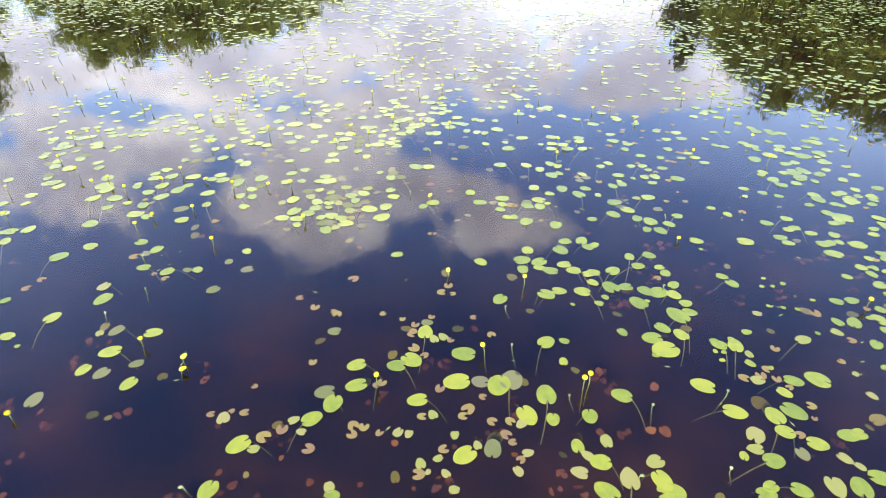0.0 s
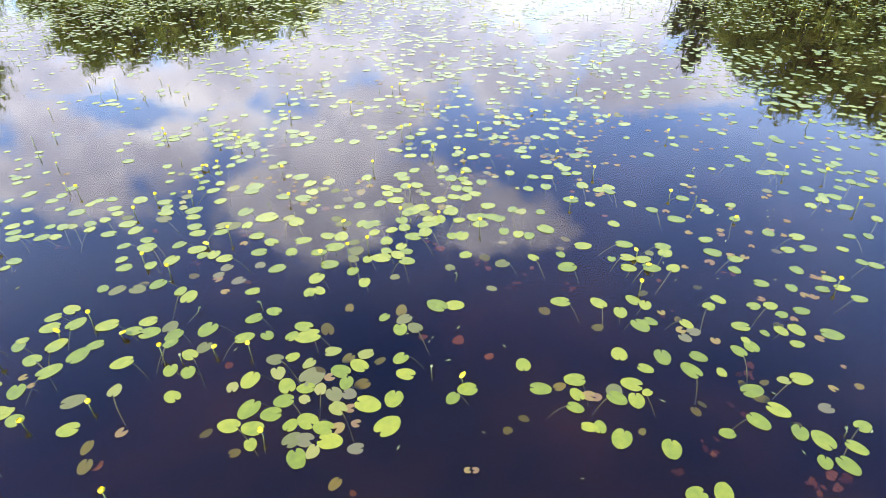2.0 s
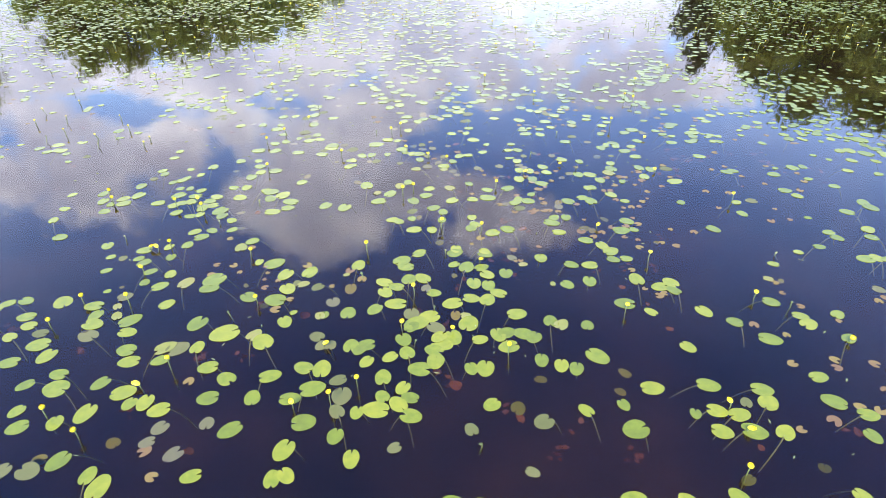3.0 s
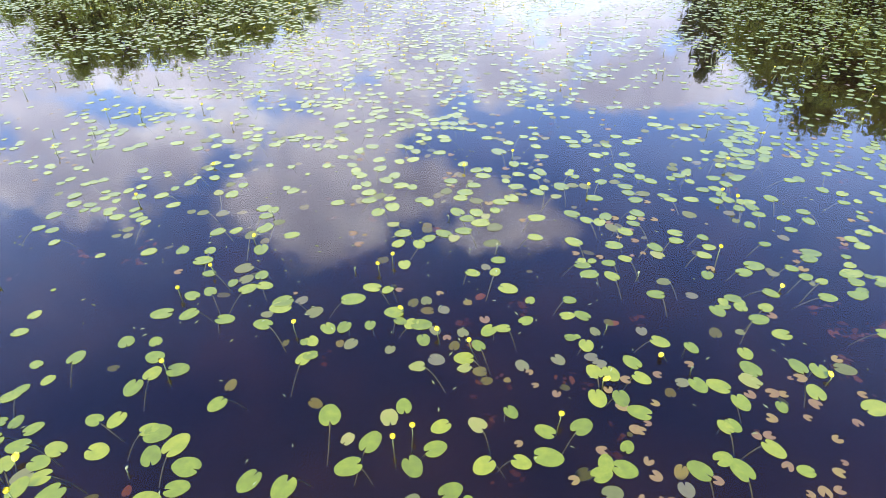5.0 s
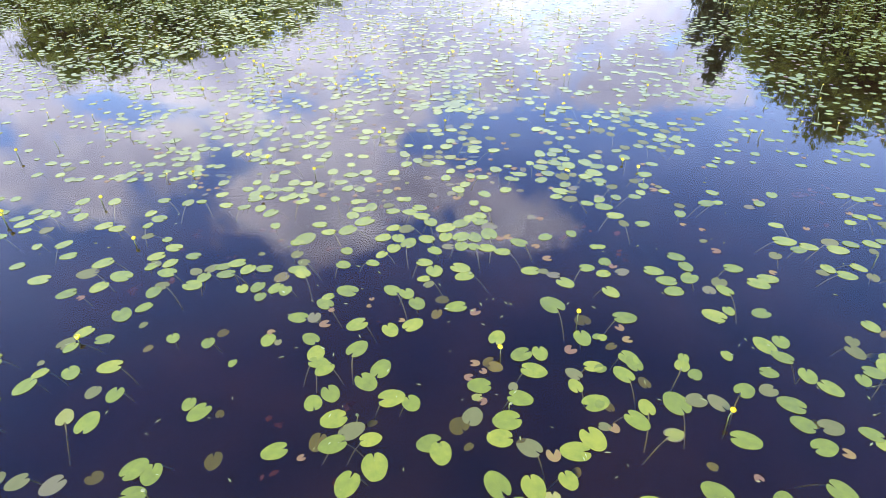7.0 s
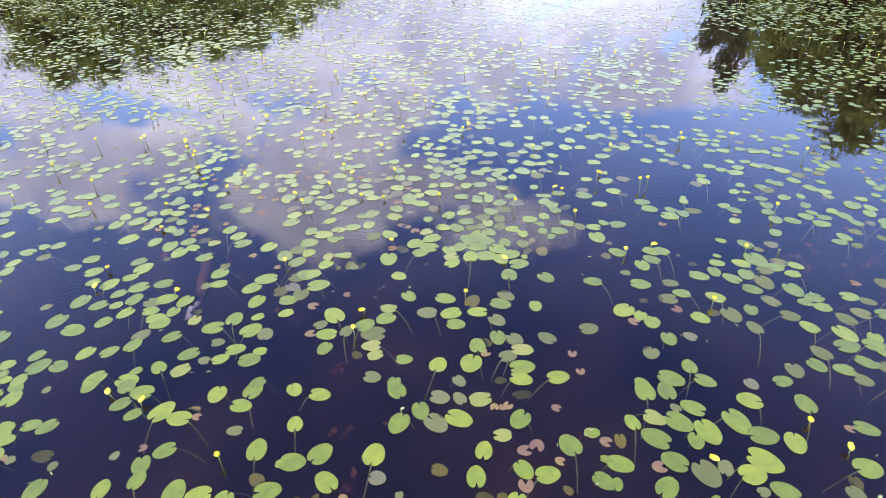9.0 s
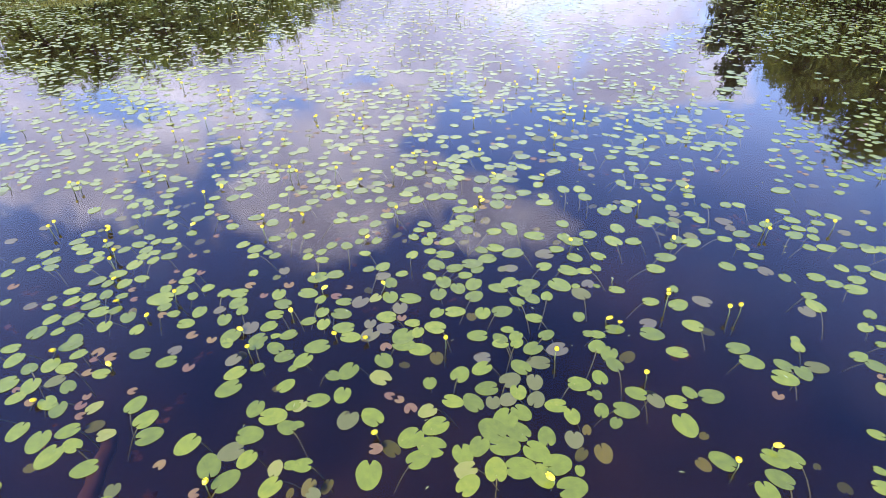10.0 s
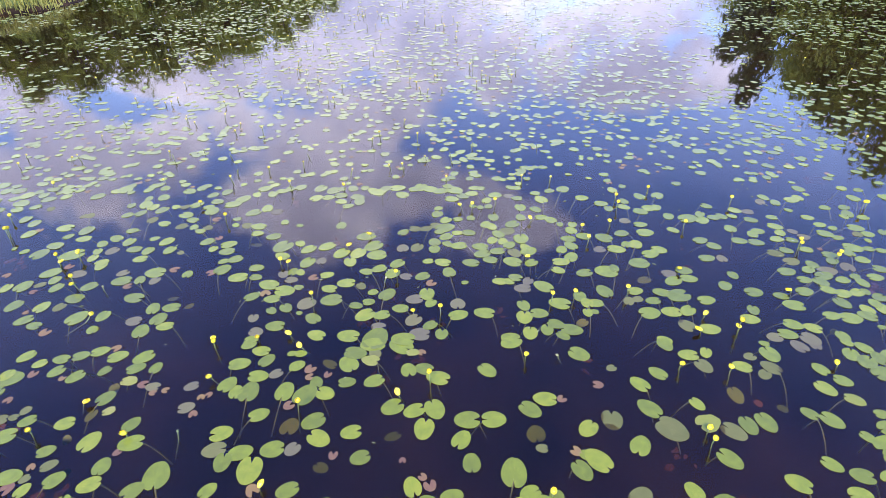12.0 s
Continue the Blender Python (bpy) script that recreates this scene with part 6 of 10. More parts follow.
water_lily(1.36, 12.74, worn=[(-14, -7, 11, 20)], green=[(-5, 15, 17, 110), (-5, -42, 15, 140), (23, -11, 16, 340), (-29, 38, 14, 120), (6, -54, 13, 130), (14, 37, 10, 50), (-20, 47, 13, 100)], olive=[(1, -24, 6, 140), (-5, -34, 5, 160), (-16, 36, 10, 100)], awash=[(7, 17, 12, 200), (19, 15, 13, 110)], rosy=[(19, -34, 5, 100)], flowers=[(19, 2, 8, 0)])
water_lily(0.87, 12.79, rosy=[(-32, -24, 8, 270), (4, -7, 7, 300), (35, -12, 11, 10)], green=[(-20, -22, 16, 180), (-9, -14, 16, 290), (-5, -15, 6, 180), (-2, 11, 16, 20), (0, 10, 7, 240), (-11, 24, 11, 100), (18, -2, 15, 310), (26, 7, 12, 90)], awash=[(-1, -6, 7, 340), (-10, 34, 11, 130)], olive=[(6, 12, 9, 110)])
water_lily(3.96, 12.8, green=[(-7, -5, 13, 270), (7, -14, 13, 210), (-18, 19, 14, 70), (-2, -32, 11, 350), (18, 31, 11, 40)])
water_lily(-0.22, 12.86, awash=[(-31, -14, 15, 30), (36, -5, 13, 60)], green=[(-20, -20, 12, 10), (-11, 9, 16, 10), (-27, 22, 16, 310), (1, 5, 12, 300), (12, -23, 14, 190), (-19, 33, 16, 70), (18, -29, 15, 280), (-36, 51, 16, 60)], olive=[(-21, -5, 7, 250), (28, -8, 14, 120), (33, -23, 6, 220)], worn=[(39, 9, 7, 190)], buds=[(-29, -5, 3, 0)])
water_lily(-3.53, 12.92, awash=[(-28, -7, 9, 80)], green=[(-9, -12, 14, 250), (-40, 17, 9, 180), (-12, 14, 10, 180), (-35, 27, 11, 270), (19, -4, 9, 210), (25, -18, 11, 190), (30, -10, 13, 170), (41, -2, 12, 260)])
water_lily(0.31, 13.03, rosy=[(-11, -11, 6, 30), (-18, 8, 6, 170), (-9, 13, 5, 320), (-14, 20, 7, 0)], green=[(-12, 1, 14, 180), (2, -25, 16, 190), (11, -9, 15, 340), (-3, -37, 14, 180), (22, 13, 16, 340), (16, 27, 14, 210)], awash=[(8, 0, 7, 80), (12, -43, 14, 140)], olive=[(-1, 20, 10, 340), (-4, 26, 10, 220)], flowers=[(3, 28, 5, 0)], buds=[(4, -16, 3, 0)])
water_lily(-1.95, 13.07, worn=[(-22, -24, 13, 120)], green=[(-7, -28, 16, 90), (-2, -7, 12, 270), (-16, 16, 15, 190), (45, -15, 10, 270), (-33, 42, 12, 20), (53, -21, 14, 240)], awash=[(-16, -5, 10, 260)], olive=[(-2, 36, 7, 240)])
water_lily(1.92, 13.04, green=[(-18, -6, 13, 30), (4, -17, 15, 150), (3, 8, 11, 340), (-16, 23, 9, 270), (3, -31, 13, 140), (-47, 15, 11, 60), (-44, 21, 9, 250), (25, 5, 13, 250), (18, 21, 13, 140), (12, 32, 16, 110), (33, -5, 14, 300)], awash=[(-4, -6, 11, 200), (17, -33, 13, 10)], olive=[(13, -27, 7, 270)])
water_lily(2.57, 13.04, green=[(-29, -38, 12, 150), (-9, 1, 10, 260), (14, -26, 13, 170), (8, -7, 11, 290), (1, 7, 13, 340), (27, -24, 13, 300), (11, 12, 13, 70), (16, 20, 8, 40), (-41, 35, 12, 260)], awash=[(1, 25, 13, 280)])
water_lily(-0.97, 13.13, olive=[(-34, -26, 7, 110), (26, -46, 12, 260)], green=[(-38, 12, 7, 270), (19, -21, 12, 110), (-21, 33, 12, 270), (-60, 31, 10, 280), (16, 12, 13, 350), (28, -14, 14, 300), (21, 6, 13, 230), (13, 20, 14, 100), (33, -33, 15, 200), (35, -50, 15, 200)], awash=[(-14, 31, 6, 280)], rosy=[(-21, 41, 6, 150)])
water_lily(-2.68, 13.2, green=[(-35, -21, 11, 260), (-39, 0, 11, 160), (-18, 6, 10, 280), (-22, 13, 8, 180), (2, -26, 10, 270), (13, -13, 14, 250), (16, -2, 10, 240), (22, 21, 10, 250), (35, -2, 13, 310)], awash=[(11, 7, 5, 120), (17, 25, 12, 70)], flowers=[(25, 26, 3, 0)])
water_lily(3.02, 13.16, green=[(-3, -26, 14, 110), (-10, -12, 14, 10), (13, -13, 15, 20), (19, -9, 11, 0), (-14, 13, 4, 320), (27, -58, 14, 100), (0, 35, 9, 40), (-19, 37, 12, 280), (66, -19, 12, 340)], awash=[(11, -4, 11, 210), (-40, 23, 10, 230)], olive=[(-29, 12, 12, 0), (-11, 30, 11, 30)])
water_lily(0.97, 13.44, green=[(-38, -13, 13, 270), (-8, 1, 15, 270), (-7, -25, 12, 360), (-3, -27, 8, 220), (2, 2, 7, 200), (5, 1, 7, 40), (-22, 36, 19, 120), (17, -18, 13, 310), (25, 21, 16, 360)], rosy=[(-18, -10, 8, 220), (21, -1, 7, 190), (19, 11, 7, 300)], olive=[(10, -4, 8, 210), (-3, 23, 14, 100)], flowers=[(-8, 18, 8, 0)])
water_lily(-2.34, 13.87, green=[(-11, -31, 13, 240), (6, -13, 16, 310), (18, -5, 12, 230), (17, 13, 14, 280), (-27, 20, 14, 250), (-47, 12, 14, 210), (52, -38, 10, 300), (-17, 34, 18, 160)], awash=[(26, -24, 7, 260), (20, 21, 11, 160)], rosy=[(-34, 7, 6, 50)])
water_lily(-1.34, 13.91, olive=[(-18, -34, 9, 250), (42, -19, 9, 140), (7, 29, 12, 210)], green=[(-2, 2, 10, 270), (-18, 12, 11, 300), (-7, 14, 13, 260), (31, -22, 14, 170), (7, 12, 13, 240), (15, 9, 12, 270), (44, -44, 13, 140), (-57, 17, 15, 340), (-36, 31, 14, 190), (-52, 27, 12, 270)], rosy=[(42, -22, 11, 270)])
water_lily(-0.07, 13.9, rosy=[(-24, -25, 5, 350), (27, -17, 8, 230)], green=[(-16, -30, 15, 40), (-14, -7, 14, 290), (-22, 5, 13, 290), (14, -11, 15, 190), (-10, 23, 10, 190), (-2, 33, 15, 280), (40, -44, 14, 70), (21, 26, 15, 200), (-10, 45, 13, 340)], olive=[(0, -16, 10, 260), (4, 1, 10, 200)], awash=[(-6, 16, 9, 40)])
water_lily(-0.77, 13.94, green=[(-10, -10, 14, 140), (-9, -2, 9, 210), (4, 5, 16, 160), (16, -33, 15, 210), (-34, 28, 14, 130), (-4, 39, 12, 330), (37, 5, 14, 140), (-39, 33, 14, 170), (39, -39, 14, 300)], rosy=[(-4, -17, 5, 210), (-6, -32, 8, 200), (22, -13, 4, 210), (23, -5, 4, 280)], awash=[(-36, 43, 10, 160)])
water_lily(1.84, 14.01, green=[(0, -35, 16, 140), (12, -30, 10, 270), (-18, -7, 14, 190), (33, -33, 13, 200), (19, -7, 13, 120), (-1, 9, 15, 230), (-19, 6, 15, 170), (2, 24, 13, 280), (-25, 19, 15, 340), (47, 1, 16, 330), (37, 21, 14, 350), (-64, -7, 14, 300), (-1, 38, 14, 330)], rosy=[(8, -6, 10, 80), (-49, 18, 11, 20)], awash=[(19, 3, 13, 240)])
water_lily(3.08, 14.08, green=[(2, -36, 12, 280), (9, -35, 6, 200), (-6, 3, 14, 340), (9, 13, 12, 300), (-15, 12, 12, 270), (8, 38, 16, 350)], awash=[(12, 0, 11, 240), (-22, 7, 9, 180)], buds=[(27, 21, 5, 0)])
water_lily(-1.45, 14.51, green=[(-31, -19, 12, 190), (-21, -14, 14, 200), (-10, -23, 13, 250), (3, -22, 13, 180), (20, 16, 11, 10), (-5, 44, 11, 290), (26, 22, 19, 60)], awash=[(-5, -1, 6, 340), (24, -2, 11, 250)])
water_lily(0.54, 14.51, green=[(-43, -24, 16, 330), (-20, 4, 14, 350), (-8, -2, 13, 170), (11, -29, 14, 180), (-17, 26, 18, 100), (7, 12, 15, 150)], rosy=[(-8, 19, 8, 240), (-1, 21, 8, 200), (-16, 38, 14, 220), (20, 6, 7, 40), (27, -12, 8, 180), (28, -35, 10, 170)], awash=[(21, -30, 8, 190)])
water_lily(-2.9, 14.63, green=[(-32, 5, 14, 50), (-18, -13, 13, 200), (-13, 35, 15, 210), (1, 30, 14, 180), (-22, -46, 16, 190), (16, -24, 16, 220), (26, 35, 10, 70)], awash=[(11, -38, 16, 180), (34, 17, 10, 220)], flowers=[(29, 4, 5, 0)])
water_lily(-2.27, 14.66, green=[(-10, 8, 9, 330), (1, -5, 14, 160), (-8, -18, 14, 210), (7, -28, 13, 250), (22, -18, 12, 170), (-6, -33, 10, 240), (-32, 44, 14, 160), (10, -41, 15, 170), (-44, 54, 12, 260), (-17, 74, 13, 80), (-5, 76, 10, 170)], awash=[(-5, -29, 11, 330), (32, -40, 11, 130), (43, -36, 12, 60)])
water_lily(0.91, 14.64, green=[(-7, 7, 13, 220), (16, 12, 11, 270), (31, -9, 8, 20), (36, -9, 8, 0), (18, -39, 12, 0), (34, -31, 11, 70), (-60, 34, 13, 220), (-54, 57, 12, 120), (-60, 45, 13, 320), (29, -47, 11, 200), (-2, -58, 14, 310)], rosy=[(-7, 38, 7, 30), (-14, 41, 9, 90), (39, -37, 7, 230)])
water_lily(-0.64, 14.76, green=[(-17, -23, 11, 300), (6, -41, 11, 330), (12, -29, 11, 240), (-21, 10, 17, 230), (11, -3, 14, 210), (-37, 7, 12, 180), (21, -20, 13, 260), (24, -4, 13, 280), (-8, 25, 18, 220), (33, -12, 16, 70), (-47, 20, 13, 180), (19, 13, 13, 210), (-20, 36, 14, 110)], awash=[(30, 11, 14, 220)])
water_lily(2.25, 14.76, awash=[(-11, -14, 7, 10), (37, -37, 11, 220), (-9, 47, 10, 140), (-69, 16, 11, 100)], rosy=[(-7, -29, 8, 350), (-5, 4, 6, 120), (-18, 13, 6, 130), (24, -60, 6, 130)], green=[(-14, 32, 13, 250), (-53, 15, 13, 10), (16, -68, 15, 350), (17, 51, 15, 20), (55, -16, 18, 350), (28, 52, 10, 20)])
water_lily(0.02, 14.8, green=[(-18, -10, 14, 150), (-2, -7, 14, 260), (-11, -28, 13, 310), (-2, 8, 18, 210), (-15, 18, 14, 290), (11, -7, 16, 50), (11, -22, 13, 270), (-23, 29, 15, 160), (11, 15, 15, 230), (22, -8, 16, 300), (21, -23, 11, 120), (-34, 37, 14, 170), (20, 23, 14, 100)], rosy=[(0, -22, 10, 180)])
water_lily(3.1, 14.77, green=[(-25, -30, 13, 10), (-15, -26, 14, 330), (-24, 9, 12, 160), (21, -23, 12, 320), (38, -23, 13, 310), (46, -43, 7, 290), (-20, 48, 12, 240), (0, 65, 13, 250)], awash=[(6, -20, 14, 20), (33, -34, 9, 70)], rosy=[(-1, 3, 6, 240), (-32, 42, 9, 180), (-20, 55, 6, 270)])
water_lily(-3.66, 15.13, green=[(-19, -31, 11, 160), (-3, -22, 10, 220), (-12, -9, 16, 230), (-24, 0, 12, 220), (-3, 2, 12, 210), (23, -48, 10, 290), (-15, 13, 12, 240), (-44, 12, 10, 170), (-2, 11, 12, 150), (7, 7, 12, 300), (33, 2, 15, 270), (25, -77, 11, 220), (21, 13, 11, 210), (-67, 38, 12, 240), (-50, 39, 11, 120), (19, 32, 14, 80), (50, 31, 14, 110)], awash=[(15, -21, 12, 270)], flowers=[(41, 26, 7, 0), (-31, -6, 7, 0)])
water_lily(3.76, 15.01, green=[(-17, -43, 9, 20), (-24, -12, 10, 220), (12, -18, 11, 340), (-10, -3, 12, 150), (3, -3, 11, 320), (9, 30, 12, 330), (-2, 38, 15, 0), (20, 31, 10, 10)], awash=[(5, -18, 15, 360)], rosy=[(-15, 4, 6, 290), (20, 20, 7, 190)])
water_lily(-0.59, 15.47, green=[(-25, -9, 11, 20), (-18, -8, 8, 100), (-20, -24, 14, 170), (-10, -20, 15, 80), (3, 12, 11, 240), (11, -28, 13, 10), (17, -5, 10, 130), (23, -5, 10, 270)], olive=[(0, -1, 5, 90)], rosy=[(-5, 13, 5, 120), (-7, 28, 6, 100), (12, 17, 8, 100), (9, 40, 9, 350)], awash=[(6, -17, 10, 230)])
water_lily(-1.41, 15.48, green=[(-31, -21, 13, 280), (-19, -30, 15, 240), (-13, -2, 12, 290), (-6, 3, 14, 240), (4, -9, 10, 60), (8, -6, 10, 300), (4, 4, 11, 290), (8, 16, 14, 360), (13, 11, 10, 330), (25, -21, 11, 330), (-11, 32, 14, 90), (2, 30, 13, 190)], rosy=[(0, -8, 7, 230), (23, 5, 8, 170)])
water_lily(1.26, 15.53, green=[(-20, -9, 12, 200), (-14, 2, 16, 150), (-7, 16, 13, 240), (6, -23, 12, 340), (19, -17, 12, 230), (20, -30, 16, 350)], awash=[(-8, -14, 14, 180), (-3, 0, 8, 350), (-6, 35, 16, 290)], rosy=[(-1, 8, 9, 300), (20, -11, 10, 240), (-29, 39, 8, 190)], rust=[(12, -9, 6, 250)], olive=[(5, 17, 7, 180)])
water_lily(1.73, 15.55, green=[(-21, -49, 15, 360), (-11, -14, 11, 280), (7, -13, 12, 340), (15, -5, 11, 270), (-20, 14, 8, 0), (-18, 22, 14, 150), (22, 9, 13, 260), (38, -3, 11, 310)], awash=[(-9, 8, 11, 40), (-29, 22, 7, 20)], rosy=[(29, 1, 8, 0)])
water_lily(0.04, 15.61, green=[(-28, -36, 14, 340), (9, 0, 15, 300), (23, -28, 11, 270), (16, 11, 13, 250), (-3, 26, 13, 90), (34, -10, 14, 310)], rosy=[(-16, -12, 9, 340), (7, -17, 8, 260), (2, -8, 10, 100)], awash=[(11, -11, 8, 70), (-42, 16, 5, 280)], olive=[(1, 15, 11, 130), (10, 17, 6, 190), (-22, 34, 9, 350)])
water_lily(-1.82, 15.73, green=[(-13, -6, 12, 150), (-3, -16, 14, 70), (-8, 9, 11, 90), (3, -5, 14, 110), (0, -26, 15, 20), (15, -8, 11, 340), (8, 14, 11, 80), (14, -22, 13, 240), (6, 23, 12, 290), (-6, -43, 12, 30), (27, -7, 14, 170)], awash=[(-11, 29, 6, 80), (-41, 23, 6, 260)], rosy=[(2, 34, 5, 10)], flowers=[(7, -29, 3, 1)])
water_lily(-2.43, 15.74, green=[(-26, -29, 12, 180), (-10, 1, 11, 310), (-28, 22, 10, 230), (26, -18, 12, 40), (19, 8, 13, 260), (-21, 34, 13, 100), (37, -40, 13, 170)], olive=[(7, -13, 7, 270), (-13, 15, 8, 90)], rosy=[(-1, -1, 6, 240), (9, -7, 5, 230), (-4, 8, 5, 210), (16, -3, 6, 250)], awash=[(-5, 26, 6, 120)], flowers=[(-19, 28, 3, 0)])
water_lily(-1, 15.77, olive=[(-14, -6, 8, 140), (-14, 13, 9, 150), (8, -2, 9, 50), (19, 2, 5, 80)], green=[(-26, -3, 13, 250), (-5, 3, 14, 10), (4, -11, 13, 70), (-2, 19, 6, 0), (-5, -33, 11, 120), (16, -13, 12, 310), (4, 20, 14, 360), (-17, 28, 14, 90), (24, 8, 14, 130)], rosy=[(13, -26, 5, 330)], flowers=[(-34, 20, 7, 0)])
water_lily(0.61, 15.83, green=[(-2, -24, 12, 240), (5, 1, 12, 320), (11, -1, 8, 60), (-23, 5, 13, 10), (9, 14, 6, 350), (16, 11, 14, 340), (36, -3, 14, 40), (-35, 8, 12, 300), (-8, 23, 14, 110)], olive=[(13, -20, 8, 190), (-13, -1, 6, 140)], rosy=[(-15, 13, 6, 160), (-35, -1, 8, 270), (43, -21, 6, 320)])
water_lily(1.93, 15.91, rosy=[(12, -24, 5, 330), (17, 24, 6, 150)], awash=[(16, -29, 7, 310), (-4, -16, 10, 280)], olive=[(4, -6, 9, 260)], green=[(11, -1, 14, 10), (-18, 15, 14, 250), (26, 24, 13, 330), (63, -43, 12, 130), (-40, 4, 18, 330), (-33, 20, 16, 0), (-50, -4, 14, 10), (2, 42, 14, 90)], flowers=[(-4, 27, 3, 0), (7, 8, 3, 0)], buds=[(4, -19, 3, -1)])
water_lily(0.66, 16.18, rosy=[(-38, -15, 8, 190), (-31, -12, 8, 70), (-16, 14, 6, 150), (7, -10, 7, 150), (4, 43, 6, 270)], rust=[(-5, 1, 5, 280)], worn=[(-1, -4, 7, 60)], green=[(1, -4, 8, 20), (25, 3, 11, 100), (35, -8, 16, 150)], olive=[(17, -5, 9, 270)])
water_lily(1.22, 16.27, worn=[(-18, -3, 13, 320)], green=[(-5, -6, 16, 320), (-17, 17, 15, 90), (0, -19, 11, 250), (-4, 17, 14, 90), (7, 4, 14, 150), (-17, 23, 10, 110), (-16, -32, 14, 150), (9, -13, 17, 280), (2, 27, 16, 330), (28, -6, 18, 290), (22, 25, 13, 330)], awash=[(-3, 4, 7, 120), (9, -36, 10, 60)], flowers=[(6, -33, 3, -1)])
water_lily(-1.3, 16.38, green=[(-37, -33, 12, 210), (-5, -2, 13, 350), (-1, 10, 14, 70), (0, 16, 10, 220), (30, -16, 11, 100), (-11, 36, 14, 360), (24, 10, 11, 300)], awash=[(-3, -20, 9, 180)])
water_lily(-0.01, 16.36, green=[(-28, -5, 13, 280), (-6, -11, 16, 330), (-18, 32, 13, 70), (7, -33, 12, 80), (3, 33, 16, 250)], awash=[(-19, -14, 15, 310), (-17, 5, 12, 350), (-5, 4, 10, 120), (-5, 18, 10, 300)], worn=[(7, 3, 14, 190), (18, -23, 11, 360)], rosy=[(15, -3, 6, 90), (20, -3, 5, 250), (23, -2, 6, 230)])
water_lily(-2.34, 16.41, awash=[(-37, -26, 14, 260)], green=[(-17, -18, 11, 10), (-7, -19, 12, 230), (1, 12, 12, 260), (1, 18, 14, 230), (27, -3, 12, 220), (-17, 41, 13, 250), (24, 11, 12, 120), (22, 16, 14, 350)], olive=[(-1, -36, 11, 180)], flowers=[(19, 3, 3, -1)])
water_lily(-1.81, 16.54, green=[(-17, -7, 14, 170), (-15, -24, 10, 220), (-16, 14, 12, 130), (-29, 11, 8, 220), (1, -22, 16, 60), (13, -27, 14, 170), (-1, 26, 14, 210), (29, -9, 13, 270), (21, 21, 11, 30), (-42, 35, 13, 70)], worn=[(-1, 11, 13, 220)], olive=[(18, -19, 8, 190)], awash=[(11, 20, 8, 170)], rosy=[(23, -26, 6, 170)], flowers=[(-13, -17, 3, 0)])
water_lily(-0.68, 16.59, green=[(-22, -15, 13, 350), (-26, 25, 12, 250), (-14, -57, 14, 50), (22, -6, 10, 260), (24, -12, 14, 120), (27, -37, 15, 250), (-27, 39, 14, 180), (15, -58, 14, 80), (27, 14, 11, 360)], awash=[(8, -1, 11, 350)], olive=[(-5, 24, 8, 130)], worn=[(8, 18, 11, 200), (5, 27, 13, 190)], rosy=[(-38, 40, 8, 200)], flowers=[(-8, 37, 7, 0)], buds=[(28, -29, 3, 0)])
water_lily(-2.85, 16.69, green=[(-27, -7, 8, 240), (-9, -6, 9, 300), (5, -11, 11, 100), (3, 11, 11, 240), (7, -17, 10, 330), (-34, 28, 16, 250), (10, 1, 15, 50), (-3, -41, 13, 190), (10, -26, 13, 80), (23, 1, 12, 340), (-4, 46, 16, 260), (13, 36, 16, 350)], awash=[(-26, 0, 9, 120), (27, -19, 6, 90)])
water_lily(0.29, 16.69, olive=[(-9, -11, 9, 230), (3, -22, 12, 30), (-16, 24, 9, 320)], green=[(3, -14, 14, 340), (5, -4, 16, 10), (-22, 16, 14, 90), (-8, 24, 14, 270), (26, -13, 14, 10), (-1, -45, 14, 230)], awash=[(-3, 6, 12, 20), (3, 22, 13, 300)], rosy=[(-17, 9, 7, 220)], worn=[(7, 12, 15, 360)], rust=[(25, -1, 5, 60)])
water_lily(2.55, 16.7, awash=[(-15, -19, 11, 330), (6, -9, 12, 280), (-27, 5, 14, 110)], green=[(-21, -10, 13, 170), (-4, -4, 13, 320), (3, -27, 12, 330), (5, -22, 11, 10), (-7, 11, 16, 10), (13, 4, 9, 130), (11, 12, 13, 0), (24, -6, 10, 280), (-1, 23, 17, 290), (-21, 30, 13, 120), (23, 10, 10, 170)])
water_lily(1.69, 16.72, green=[(-5, -36, 14, 170), (22, -21, 12, 10), (-30, -8, 12, 80), (-34, 18, 13, 270), (50, -8, 12, 300), (-5, 39, 13, 310)], rosy=[(2, -23, 9, 290), (-19, 20, 9, 140)], awash=[(34, -12, 13, 260), (-50, 5, 12, 240), (28, 28, 13, 100)])
water_lily(-2.07, 17.13, green=[(-29, -30, 12, 40), (-7, -2, 13, 210), (-8, -1, 14, 230), (-13, 4, 13, 20), (7, -16, 13, 220), (-20, 12, 12, 10), (-3, 11, 11, 260), (-14, 26, 15, 20), (1, 23, 14, 250), (32, -7, 15, 190)], awash=[(-15, -14, 13, 50), (40, -22, 9, 10)], worn=[(16, 1, 11, 260)], olive=[(13, 12, 9, 290)], flowers=[(-10, 30, 5, 3)])
water_lily(-1.23, 17.17, green=[(-30, -33, 13, 10), (-13, -35, 9, 180), (-25, -14, 15, 50), (-5, 4, 11, 210), (-7, 19, 13, 360), (-6, 21, 8, 330), (30, 1, 18, 120)], awash=[(-14, -18, 12, 90), (22, -9, 10, 40), (1, 26, 14, 270), (41, -16, 11, 70)], rosy=[(13, 12, 8, 160), (-7, 35, 12, 320)])
